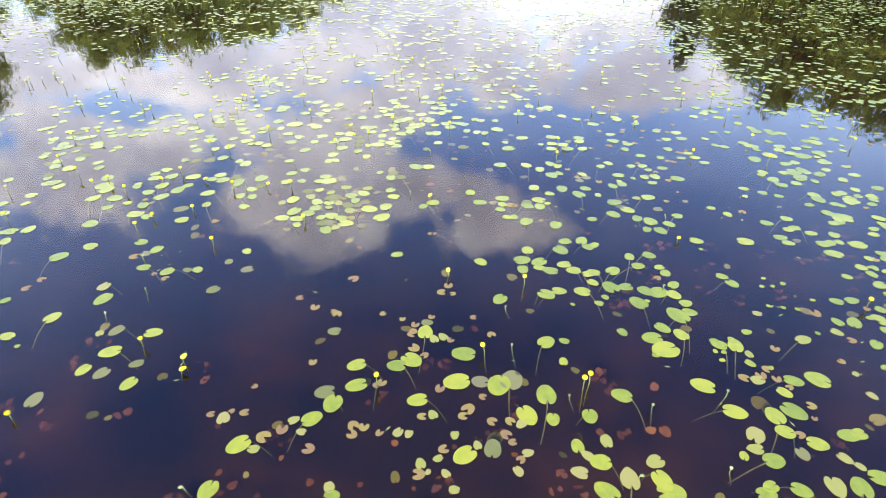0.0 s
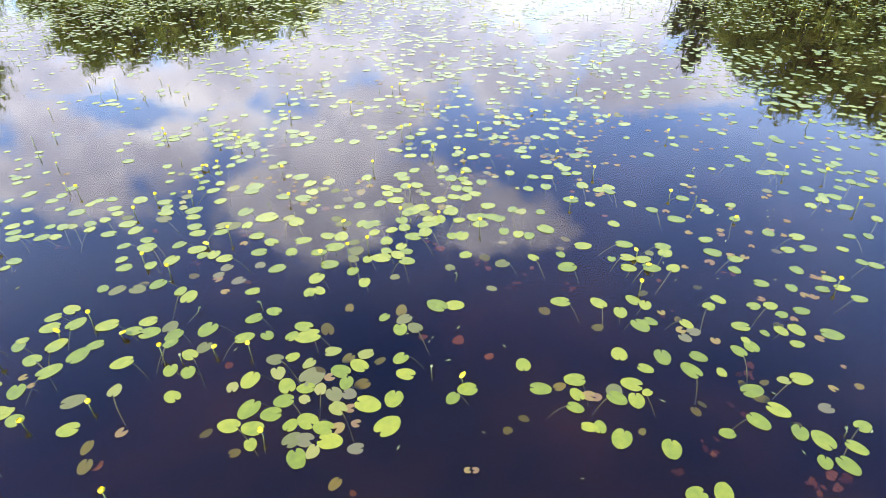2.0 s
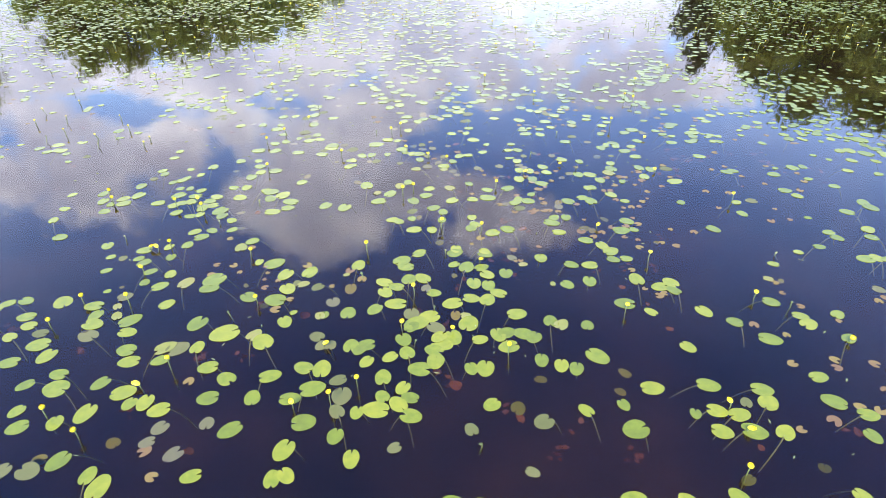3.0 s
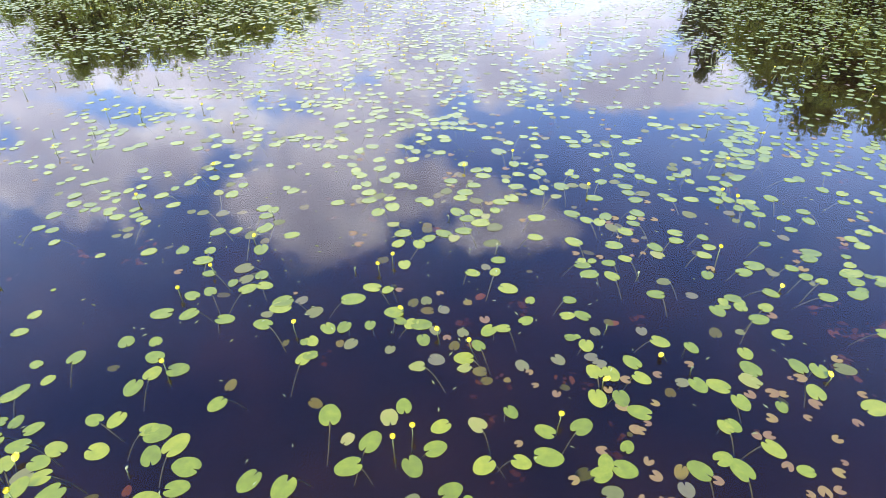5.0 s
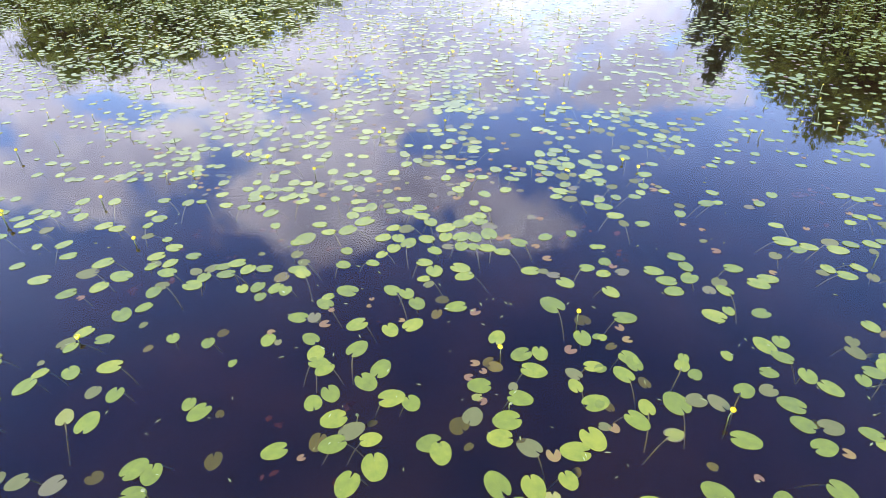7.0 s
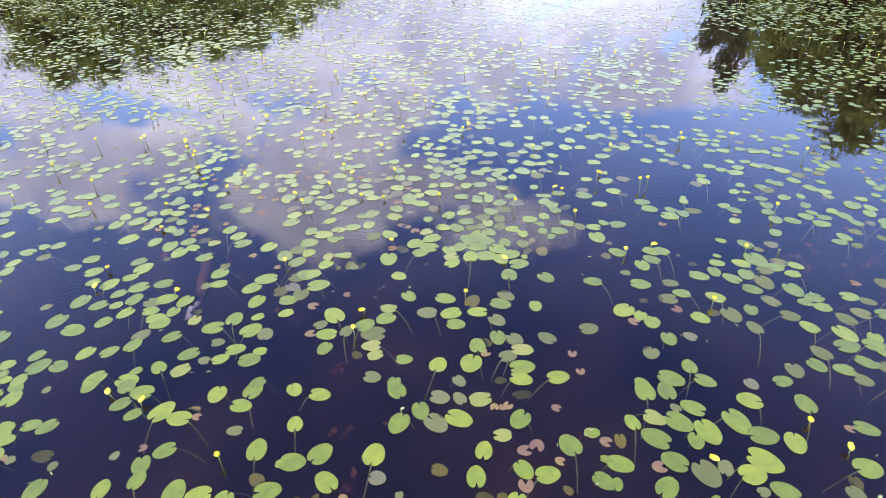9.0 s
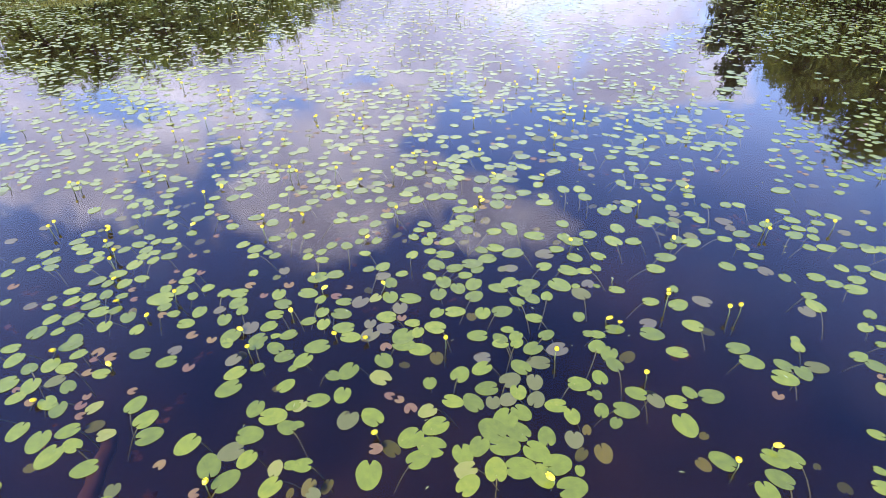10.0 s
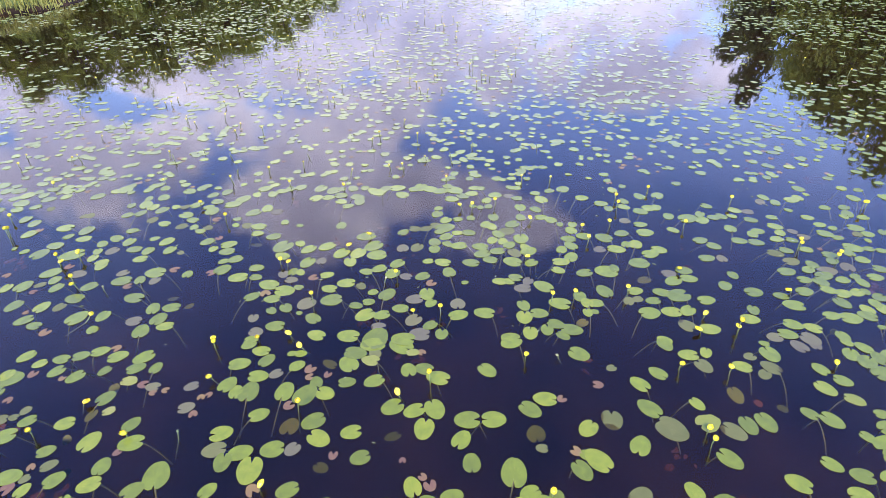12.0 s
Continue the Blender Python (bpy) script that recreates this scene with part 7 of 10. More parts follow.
water_lily(0.9, 17.16, awash=[(-36, -24, 13, 130), (-6, -15, 13, 10)], rosy=[(-22, -39, 7, 260), (27, -8, 8, 140)], green=[(23, 4, 16, 220), (-26, 45, 14, 300), (33, -2, 11, 240), (9, 39, 14, 170)])
water_lily(-0.27, 17.19, awash=[(-36, -21, 17, 180), (0, 1, 14, 170)], green=[(-14, 20, 13, 300), (20, -12, 13, 350), (17, 0, 15, 200), (13, 17, 15, 340)])
water_lily(1.55, 17.38, green=[(-26, -31, 13, 250), (-21, 13, 15, 350), (6, 1, 13, 170), (29, -4, 14, 140), (-12, 38, 14, 270), (27, 23, 15, 340)], rosy=[(-4, -17, 8, 310)], olive=[(-22, -1, 8, 70), (24, -16, 9, 350)], awash=[(-6, -5, 14, 180), (2, 14, 12, 350), (-28, 28, 8, 180), (32, -24, 16, 280)], flowers=[(23, -13, 6, 0)])
water_lily(-2.61, 17.46, green=[(-23, -9, 16, 260), (-7, -14, 13, 220), (-26, 15, 11, 220), (-12, 12, 15, 60), (1, 0, 12, 230), (6, -33, 12, 240), (0, 21, 12, 30), (-33, 29, 14, 20), (16, -7, 14, 70), (13, 8, 15, 210), (17, -23, 13, 240), (5, 33, 16, 60)], worn=[(6, -14, 10, 30)], awash=[(31, -11, 13, 330)], flowers=[(-23, 31, 3, 0), (-19, 4, 3, 0)])
water_lily(2.76, 17.39, awash=[(-12, -31, 14, 110), (2, -25, 13, 150), (15, -12, 11, 330), (41, 9, 14, 110), (-24, 39, 13, 150)], green=[(-5, -51, 12, 250), (5, -6, 13, 350), (19, -27, 16, 360), (-21, 23, 12, 180), (38, -9, 12, 350), (-13, 34, 12, 320), (-31, 32, 15, 0), (-40, 43, 20, 280)], rosy=[(19, 10, 8, 340)])
water_lily(2.26, 17.42, green=[(-23, -23, 12, 250), (-11, 1, 14, 330), (-20, 15, 14, 130), (-7, 20, 14, 250), (-30, 24, 13, 260), (20, -15, 11, 170), (19, 0, 17, 280), (29, -21, 12, 180), (-23, 36, 12, 340), (29, -10, 14, 190)], awash=[(-4, -13, 14, 120), (1, -30, 13, 350), (2, 10, 18, 270), (10, 25, 13, 10)])
water_lily(-1.76, 17.59, awash=[(-21, -4, 9, 260), (-15, 22, 9, 280)], green=[(-12, -2, 13, 190), (-16, 12, 14, 240), (-55, -1, 14, 190), (15, -8, 15, 220), (-36, 35, 14, 210), (23, 4, 17, 190), (23, -24, 15, 250), (13, -44, 14, 80), (29, -42, 9, 210)], rosy=[(3, 37, 7, 70), (28, 20, 6, 200)], olive=[(36, -7, 13, 360)])
water_lily(-0.91, 17.59, rosy=[(4, -17, 6, 190)], green=[(-20, -5, 17, 10), (-27, 10, 13, 210), (21, -52, 14, 40), (-32, 9, 15, 160), (41, 6, 12, 330), (35, -45, 14, 220), (-19, 23, 13, 230)], awash=[(4, 19, 8, 340), (-39, 5, 12, 340)], worn=[(36, -34, 13, 170)], olive=[(-9, 22, 6, 90), (0, 25, 10, 250), (9, 27, 9, 260)], flowers=[(19, -38, 3, 0)])
water_lily(0.2, 17.62, olive=[(-14, -26, 13, 60), (-12, 33, 7, 350)], green=[(-11, -42, 14, 180), (6, -33, 15, 340), (16, 3, 15, 80), (-28, 20, 14, 50), (31, -36, 12, 270), (-13, 29, 15, 90), (11, 25, 15, 300), (0, 30, 16, 360), (25, 18, 16, 10)], awash=[(11, -23, 14, 310), (2, -51, 13, 310)], worn=[(-29, 29, 13, 200)], flowers=[(-19, -24, 5, 0), (16, 21, 3, 0)])
water_lily(-3.51, 17.85, green=[(-18, -29, 9, 180), (-30, -20, 11, 250), (-14, -8, 13, 90), (-16, 4, 12, 240), (-34, 17, 12, 320), (-14, 20, 13, 170), (-5, 28, 10, 140), (37, -4, 13, 180), (6, 30, 12, 220), (46, 8, 13, 200)], awash=[(4, 12, 11, 210), (45, -54, 8, 250)])
water_lily(1.61, 18.04, green=[(-33, -9, 14, 140), (-5, -8, 14, 320), (-8, -20, 14, 140), (4, -8, 13, 130), (-21, 36, 15, 10)], olive=[(17, -11, 5, 70), (24, -24, 9, 70)], rosy=[(19, 36, 7, 230)], flowers=[(-28, -14, 6, 0), (-3, -2, 3, 0)])
water_lily(-2.34, 18.12, green=[(-30, -23, 13, 230), (-2, -10, 16, 260), (-1, 7, 13, 210), (7, -3, 12, 150)], olive=[(-12, -14, 7, 340), (10, 13, 11, 20)], worn=[(22, 4, 11, 10), (5, 24, 11, 60)])
water_lily(-1.19, 18.11, green=[(-27, -16, 16, 110), (-15, -25, 15, 50), (-8, -12, 12, 240), (-11, 4, 15, 0), (-13, 23, 13, 260), (-1, 17, 16, 360), (9, 9, 12, 150), (17, -16, 8, 0), (23, -16, 11, 180), (15, 11, 7, 350), (9, 25, 9, 210)], awash=[(-18, -7, 14, 200)], worn=[(9, -18, 11, 90), (13, 25, 10, 240)], flowers=[(-23, -30, 5, 0)])
water_lily(-0.33, 18.17, green=[(-27, -28, 18, 270), (-1, -19, 14, 30), (-6, -5, 15, 230), (6, -11, 16, 160), (8, 3, 16, 210), (23, -16, 14, 280), (32, -11, 14, 250), (18, 21, 13, 340), (4, 36, 10, 270)], rosy=[(-25, -12, 8, 360), (-7, 16, 8, 100), (-14, 23, 6, 330)], olive=[(-17, -9, 13, 130)], worn=[(3, 14, 12, 210)], flowers=[(-25, -3, 3, 0)])
water_lily(2.26, 18.15, green=[(-19, -27, 7, 330), (-4, -38, 14, 150), (-6, -4, 9, 150), (12, -10, 14, 120), (-35, 39, 16, 330), (20, 29, 12, 230), (-21, 43, 13, 270)], awash=[(19, -18, 8, 320)], rosy=[(33, -11, 11, 20)], flowers=[(5, -23, 6, 0)], buds=[(31, -26, 4, 0)])
water_lily(0.53, 18.18, green=[(-23, -16, 15, 320), (-16, -6, 13, 90), (-13, -24, 15, 20), (-2, -28, 7, 270), (1, 8, 12, 270), (-7, 16, 13, 180), (19, 12, 11, 70), (25, 3, 9, 240), (15, 25, 4, 330)], awash=[(-1, -8, 12, 260), (-17, 35, 13, 260)], olive=[(2, -15, 9, 230), (8, 0, 7, 80), (15, -13, 12, 280)])
water_lily(3.52, 18.17, awash=[(-23, -16, 10, 20), (-11, 6, 11, 160), (5, -5, 9, 110), (-13, -53, 10, 200), (25, -4, 9, 120)], green=[(-4, -46, 9, 40), (6, -38, 9, 260), (16, -13, 15, 340), (-1, 21, 13, 120), (-24, 31, 13, 340), (-4, 33, 14, 290), (22, 13, 12, 330), (-10, 42, 12, 50)], rosy=[(11, 20, 9, 270)])
water_lily(0.13, 18.37, green=[(-16, 0, 15, 120), (-7, 11, 14, 190), (2, -13, 17, 240), (-6, -20, 17, 130), (-23, 23, 14, 60), (12, -8, 13, 310), (-9, 28, 14, 220), (12, 8, 12, 270), (8, -21, 16, 140), (0, -31, 17, 350)], awash=[(-4, 0, 10, 270), (5, 2, 11, 220), (8, 18, 14, 40), (22, 2, 13, 60)])
water_lily(1, 18.4, green=[(-14, -10, 15, 350), (-4, 3, 13, 160), (-28, 2, 8, 270), (-23, 16, 12, 90), (-37, 11, 14, 350), (18, -4, 13, 170), (17, -21, 17, 280), (-11, 27, 13, 110), (28, 3, 10, 110), (-12, 37, 14, 240)], awash=[(6, -3, 11, 280)], olive=[(7, 7, 7, 150), (27, -25, 7, 220), (20, -43, 9, 300)], flowers=[(5, 14, 6, -1)])
water_lily(-2.54, 18.46, rosy=[(-16, -5, 7, 290), (16, -8, 7, 250), (16, -1, 6, 290), (6, 19, 7, 220), (20, -16, 6, 180)], green=[(-5, -6, 13, 320), (0, 7, 12, 130), (4, -11, 13, 290), (-10, -27, 14, 260), (-10, 23, 13, 170), (-22, 26, 13, 280), (6, -34, 16, 280), (15, 18, 11, 170)], awash=[(-11, 12, 12, 220)], flowers=[(-14, -6, 3, 1), (20, 22, 3, 0)])
water_lily(2.89, 18.49, green=[(-17, -26, 13, 240), (-6, -4, 14, 250), (8, -6, 14, 330), (-6, 10, 13, 200), (-35, 14, 13, 310), (29, -42, 12, 170), (24, 1, 13, 150), (31, -12, 15, 350), (-1, 23, 14, 250), (37, -35, 13, 100), (-41, 23, 12, 20), (-19, 34, 8, 360), (33, 8, 10, 140)], rosy=[(-38, 5, 5, 180)], flowers=[(-2, 6, 10, 0)])
water_lily(-3.06, 18.58, awash=[(-19, -14, 8, 70), (-11, -34, 7, 250)], green=[(-6, -9, 15, 260), (-4, 5, 13, 120), (11, -3, 16, 230), (-47, 12, 14, 190), (17, -34, 17, 230), (3, 19, 14, 260), (25, -14, 11, 230), (-28, 28, 14, 200), (18, 11, 11, 140), (-6, 30, 12, 190), (28, -4, 14, 280)], rosy=[(21, -7, 5, 140)], flowers=[(26, 26, 3, 1)])
water_lily(-1.95, 18.56, green=[(-10, -18, 14, 70), (1, -29, 14, 60), (8, -41, 15, 20), (-6, 18, 13, 200), (-27, 26, 13, 190), (32, -47, 15, 240), (42, -6, 16, 220), (42, 7, 14, 220)], rosy=[(-17, -7, 6, 180), (10, 13, 8, 260), (-5, 29, 9, 60), (-45, 23, 8, 200), (-55, 21, 6, 220), (37, 19, 11, 240)])
water_lily(-0.93, 18.55, green=[(-3, -15, 14, 10), (11, -11, 13, 260), (3, 5, 10, 330), (-25, -3, 12, 50), (12, 9, 15, 240), (-24, 12, 7, 240), (31, -28, 15, 130), (-19, 19, 14, 240), (-32, 23, 13, 210), (-12, 32, 17, 200)], awash=[(17, -30, 14, 260)], olive=[(-30, -2, 9, 40)], worn=[(33, 3, 15, 140)], rosy=[(40, -12, 7, 160)])
water_lily(3.77, 18.54, green=[(1, -15, 14, 200), (8, -25, 12, 210), (-4, 0, 14, 250), (17, -19, 10, 20), (3, 10, 13, 100), (-10, 16, 17, 230), (38, 15, 10, 340), (-53, 17, 12, 230)])
water_lily(-4.34, 18.73, green=[(-27, 14, 13, 60), (-14, 7, 13, 240), (-14, -6, 12, 20), (-8, -14, 14, 140), (10, 13, 13, 210), (7, -2, 13, 310), (13, -16, 13, 320), (30, 4, 13, 140)])
water_lily(2.16, 18.84, green=[(-20, -19, 12, 130), (-2, -2, 11, 80), (0, 5, 7, 60)], awash=[(0, -21, 14, 350)], rosy=[(24, 34, 12, 280)], flowers=[(-28, 29, 10, 0)])
water_lily(-3.61, 18.95, green=[(-20, -14, 15, 200), (-8, -18, 14, 300), (-5, -13, 11, 180), (-14, -36, 13, 200), (12, 44, 8, 70)], rosy=[(34, 39, 9, 230)], flowers=[(11, -17, 6, 2)])
water_lily(-0.35, 18.96, green=[(-24, -23, 14, 300), (-12, -8, 16, 350), (-1, -13, 15, 350), (-13, 0, 17, 240), (-3, 4, 11, 260), (-7, 14, 11, 180), (9, 9, 15, 160), (10, 25, 12, 240), (38, 0, 14, 180)], olive=[(-11, -22, 8, 310), (10, -16, 11, 280)], rosy=[(-15, 20, 7, 270), (-17, 31, 13, 270), (40, -21, 11, 180)], flowers=[(16, -12, 9, 0)])
water_lily(0.51, 18.97, green=[(-22, -31, 14, 130), (-12, -14, 14, 220), (-22, -9, 10, 50), (-22, -2, 11, 230), (-1, -1, 12, 40), (-7, 17, 12, 160), (31, -13, 13, 70), (28, 0, 8, 0), (34, -1, 10, 350), (-17, 36, 12, 130), (25, 18, 11, 260), (-5, 39, 12, 300)], awash=[(-10, -27, 15, 170)], rosy=[(4, -15, 15, 200)], flowers=[(1, -25, 9, 0)])
water_lily(-1.54, 19, rosy=[(-25, -5, 7, 270), (-2, 7, 13, 280)], green=[(-13, -2, 16, 250), (-13, -9, 10, 300), (7, -5, 13, 220), (7, -10, 12, 100), (-13, 26, 11, 100), (11, 8, 12, 220), (-19, 35, 14, 250), (18, -2, 7, 20), (12, 21, 13, 180), (21, -14, 13, 140), (14, -32, 9, 210)], olive=[(-2, -17, 10, 320)], flowers=[(-5, 1, 3, 0), (5, -19, 6, 0)])
water_lily(-2.53, 19.18, green=[(-20, -22, 13, 120), (-20, -27, 15, 210), (-10, -36, 11, 230), (-7, -8, 12, 280), (5, 2, 13, 290), (-8, 10, 10, 60), (18, -12, 11, 90), (-11, 27, 9, 200), (27, 13, 10, 60)], rosy=[(2, -34, 8, 80), (0, 23, 6, 200), (29, 4, 7, 160), (-7, 35, 6, 190)], olive=[(2, 13, 8, 110)], flowers=[(20, -1, 3, 0), (-9, 18, 3, 0)])
water_lily(-0.8, 19.18, green=[(-25, -8, 12, 270), (-10, -12, 15, 180), (-14, 3, 15, 340), (-4, -22, 14, 350), (-14, 17, 12, 180), (19, -1, 14, 180)], rosy=[(8, -8, 10, 270), (-2, 17, 14, 250), (9, -20, 14, 240), (19, -13, 12, 160), (-13, 35, 6, 350), (21, -32, 8, 110)], worn=[(9, 21, 11, 240)], olive=[(2, 34, 8, 90)], flowers=[(14, 33, 4, 1), (-14, -22, 3, 0), (8, -26, 3, 0)])
water_lily(1.03, 19.24, green=[(-5, -23, 13, 0), (19, -28, 16, 340), (30, -46, 14, 170), (29, 7, 12, 0), (8, 22, 12, 340), (-6, 27, 6, 140), (-22, 27, 7, 210), (-46, 15, 11, 80), (50, -20, 14, 150), (-34, 29, 18, 310)], olive=[(-2, -46, 12, 50)], rosy=[(20, -17, 12, 20), (-12, 30, 11, 70)], awash=[(-20, 18, 15, 110)], flowers=[(-9, -15, 3, 0), (-1, -19, 3, 0)], buds=[(7, 31, 4, 0)])
water_lily(0.01, 19.28, green=[(-13, -6, 15, 360), (7, -8, 13, 260), (-25, 15, 14, 270), (2, 12, 14, 50), (-10, 22, 14, 280), (21, -6, 15, 20), (2, 27, 16, 250), (-21, 30, 15, 280), (-46, 10, 16, 350), (23, -26, 9, 180), (17, -35, 11, 130), (21, 22, 15, 170), (17, -40, 11, 190)], olive=[(-1, -7, 9, 270)])
water_lily(-2.93, 19.34, green=[(-20, -1, 10, 170), (-6, 5, 12, 230), (-9, -16, 12, 240), (-13, 18, 12, 190), (4, 10, 11, 260), (6, -15, 15, 250), (-11, -30, 14, 80), (11, 0, 13, 210), (3, -29, 9, 230), (0, 31, 13, 230), (16, 13, 12, 110), (10, 27, 10, 250), (21, -8, 14, 210)], awash=[(-23, 9, 7, 240)], flowers=[(14, 29, 3, 0)])
water_lily(-2.08, 19.37, green=[(-8, -14, 9, 180), (5, -25, 12, 360), (10, -12, 13, 270), (-2, 7, 10, 300), (-25, 4, 19, 190), (-14, 15, 12, 260), (6, 17, 10, 250), (-26, 16, 11, 290), (21, 10, 11, 70), (31, -21, 13, 280), (-14, 27, 12, 200)], rosy=[(24, -10, 9, 230), (14, -37, 8, 220), (-25, 26, 6, 240)], flowers=[(-13, 3, 7, 1)])
water_lily(-1.35, 19.41, green=[(-4, -8, 13, 160), (-10, 4, 13, 270), (12, 5, 15, 340), (23, -3, 10, 70), (19, -28, 11, 200), (27, -18, 11, 260), (8, -42, 12, 210), (16, 25, 16, 210), (-41, 6, 14, 180)], rosy=[(-21, 3, 7, 260), (-5, 16, 8, 280), (34, 1, 8, 160), (-35, 16, 8, 160)], awash=[(-17, 26, 7, 250)], flowers=[(6, -22, 4, 0), (15, 23, 5, -1), (23, 6, 3, 0)])
water_lily(1.51, 19.43, green=[(0, -16, 15, 30), (3, 3, 9, 70), (-2, 30, 14, 350), (23, -62, 15, 0), (11, 46, 17, 0), (26, -75, 15, 330), (-49, 32, 9, 300), (-43, 49, 13, 130), (-59, 28, 12, 180), (56, 32, 13, 310)], rosy=[(19, -12, 14, 140)], olive=[(11, -43, 10, 310)], flowers=[(-2, -1, 3, -1), (-10, -18, 11, 0)])
water_lily(2.68, 19.47, green=[(-19, -23, 15, 100), (-17, -11, 11, 10), (2, -47, 12, 210), (14, -33, 11, 60), (-23, 12, 11, 270), (10, 3, 12, 0), (1, 12, 13, 350), (13, -48, 8, 340), (22, -4, 16, 360), (-42, 29, 11, 350), (30, 8, 13, 20), (-31, 42, 12, 160), (28, 24, 11, 280), (51, 13, 13, 310)], rosy=[(-34, 21, 12, 100)])
water_lily(0.33, 19.79, green=[(-36, -12, 11, 0), (-26, -4, 12, 230), (-17, 11, 15, 200), (-2, -22, 14, 210), (-9, 27, 15, 340), (8, -34, 13, 260), (13, -25, 16, 10), (5, 19, 18, 200), (28, -1, 13, 30), (-8, 54, 13, 20)], awash=[(-6, -4, 8, 230)], rosy=[(1, -3, 11, 20), (31, 17, 15, 190)])
water_lily(-3.16, 19.92, rosy=[(-40, -33, 8, 260)], green=[(3, -10, 14, 180), (7, 3, 12, 240), (-10, 16, 13, 200), (4, 12, 10, 160), (5, 26, 10, 80), (35, -18, 13, 10)], flowers=[(22, 4, 8, 1)])
water_lily(-0.41, 19.9, rosy=[(-27, -23, 12, 10), (16, 25, 6, 150)], green=[(-20, -32, 13, 100), (-12, -20, 10, 200), (-19, -50, 14, 280), (-5, 7, 12, 70), (10, -24, 12, 310), (15, -8, 16, 120), (10, 12, 10, 180), (22, 7, 15, 360), (30, -13, 14, 20), (7, 28, 13, 270), (-5, 35, 11, 300)], olive=[(-13, 34, 6, 270)])
water_lily(-2.4, 19.93, green=[(-30, -32, 13, 260), (-19, -26, 12, 160), (-10, 6, 13, 200), (16, -18, 12, 250), (-10, 25, 6, 310)], rosy=[(5, -16, 5, 240), (9, 7, 7, 250), (25, -18, 7, 250)], awash=[(-9, 20, 9, 240), (19, 13, 6, 340)], olive=[(4, 35, 10, 250)])
water_lily(-1.31, 19.98, green=[(-41, -25, 9, 90), (-2, -2, 10, 240), (11, -7, 11, 170), (8, 5, 10, 60), (-8, 31, 11, 30), (25, -28, 13, 210), (15, 15, 11, 250)], rosy=[(-17, -22, 10, 290)], awash=[(-4, 7, 8, 210)], olive=[(11, 20, 6, 110)])
water_lily(-3.56, 20.17, rosy=[(-45, 9, 10, 180), (-28, 32, 10, 190)], awash=[(-19, -21, 10, 230), (4, -6, 6, 300), (26, 26, 6, 250)], green=[(-2, -13, 13, 70), (-16, -40, 11, 260), (15, 7, 13, 220), (1, -33, 10, 230), (10, -23, 14, 220), (18, 20, 12, 210), (22, -2, 13, 180), (0, 64, 13, 270), (15, -33, 12, 160)], flowers=[(-16, 29, 7, 0), (35, 26, 3, 0), (35, 20, 3, 0)])
water_lily(-2.79, 20.18, awash=[(-23, -4, 8, 350), (-23, 29, 9, 220)], green=[(-14, -8, 11, 240), (-5, 0, 13, 170), (-15, 21, 10, 300), (-29, 22, 10, 50), (-1, 12, 11, 320), (5, -9, 12, 70), (8, 4, 10, 70), (7, -19, 11, 170), (5, -31, 14, 260), (14, -13, 10, 180), (19, 6, 13, 190), (18, -25, 11, 80), (34, 18, 10, 330)], flowers=[(30, 27, 3, 1)])
water_lily(3.04, 20.21, green=[(-19, 0, 15, 20), (-21, 13, 9, 150), (-10, 11, 12, 320), (-5, -4, 11, 270), (-17, -20, 11, 320), (1, 8, 11, 60), (-35, 19, 13, 220), (-3, -21, 15, 160), (-8, 26, 14, 320), (12, 20, 12, 330), (18, -17, 13, 350), (-8, 42, 13, 150), (8, -51, 12, 10), (31, -24, 15, 200), (30, -19, 10, 190)], rosy=[(26, 3, 10, 20)], flowers=[(-44, 5, 11, 0)])
water_lily(-0.88, 20.26, green=[(-15, -14, 12, 110), (-5, -7, 9, 260), (2, -26, 10, 160), (10, -6, 11, 250), (-3, 9, 12, 260), (8, -49, 10, 210), (6, 23, 13, 240), (-22, 29, 5, 220), (19, -46, 13, 60), (-28, 29, 11, 30), (-14, 31, 10, 280)], rosy=[(10, 6, 5, 100)], olive=[(7, 12, 7, 10), (27, 6, 10, 220)], flowers=[(25, 36, 9, 0), (0, -6, 3, 1)])
water_lily(0.68, 20.26, green=[(-8, -1, 18, 170), (-27, 7, 13, 280), (17, -4, 13, 280), (7, -23, 13, 360), (-29, 16, 15, 140), (24, -11, 17, 170), (20, 19, 13, 280), (20, -36, 13, 320), (39, 0, 15, 30), (11, -54, 16, 330)], olive=[(-4, 13, 7, 40), (10, -9, 9, 240), (-49, 31, 11, 70)], rosy=[(-26, 52, 7, 250)], flowers=[(20, -19, 6, 0)])
water_lily(-1.81, 20.3, green=[(-12, -14, 12, 230), (1, -21, 14, 220), (2, -32, 10, 200), (13, -5, 11, 350), (13, -27, 8, 200), (-31, 17, 12, 150), (20, -32, 10, 220), (4, 23, 13, 100), (27, 0, 11, 100), (-14, 33, 14, 200)], olive=[(19, -13, 6, 310), (16, 8, 9, 190), (21, 16, 9, 210)], rosy=[(-40, 1, 6, 190), (-8, 22, 5, 280), (-36, 27, 6, 190)], flowers=[(2, 3, 7, -1), (22, 14, 7, 3), (-6, 30, 3, 0)])
water_lily(-0.14, 20.36, green=[(-16, -8, 11, 280), (-28, 1, 10, 340), (-3, -19, 14, 210), (-1, 4, 12, 330), (-23, 11, 13, 330), (6, 12, 14, 130), (15, 0, 14, 100), (14, 21, 17, 160), (26, -33, 12, 320), (17, -53, 17, 0), (-46, 34, 10, 350), (10, 38, 15, 20)], olive=[(12, -17, 9, 20), (24, -3, 9, 110)], flowers=[(23, 29, 6, 0)])
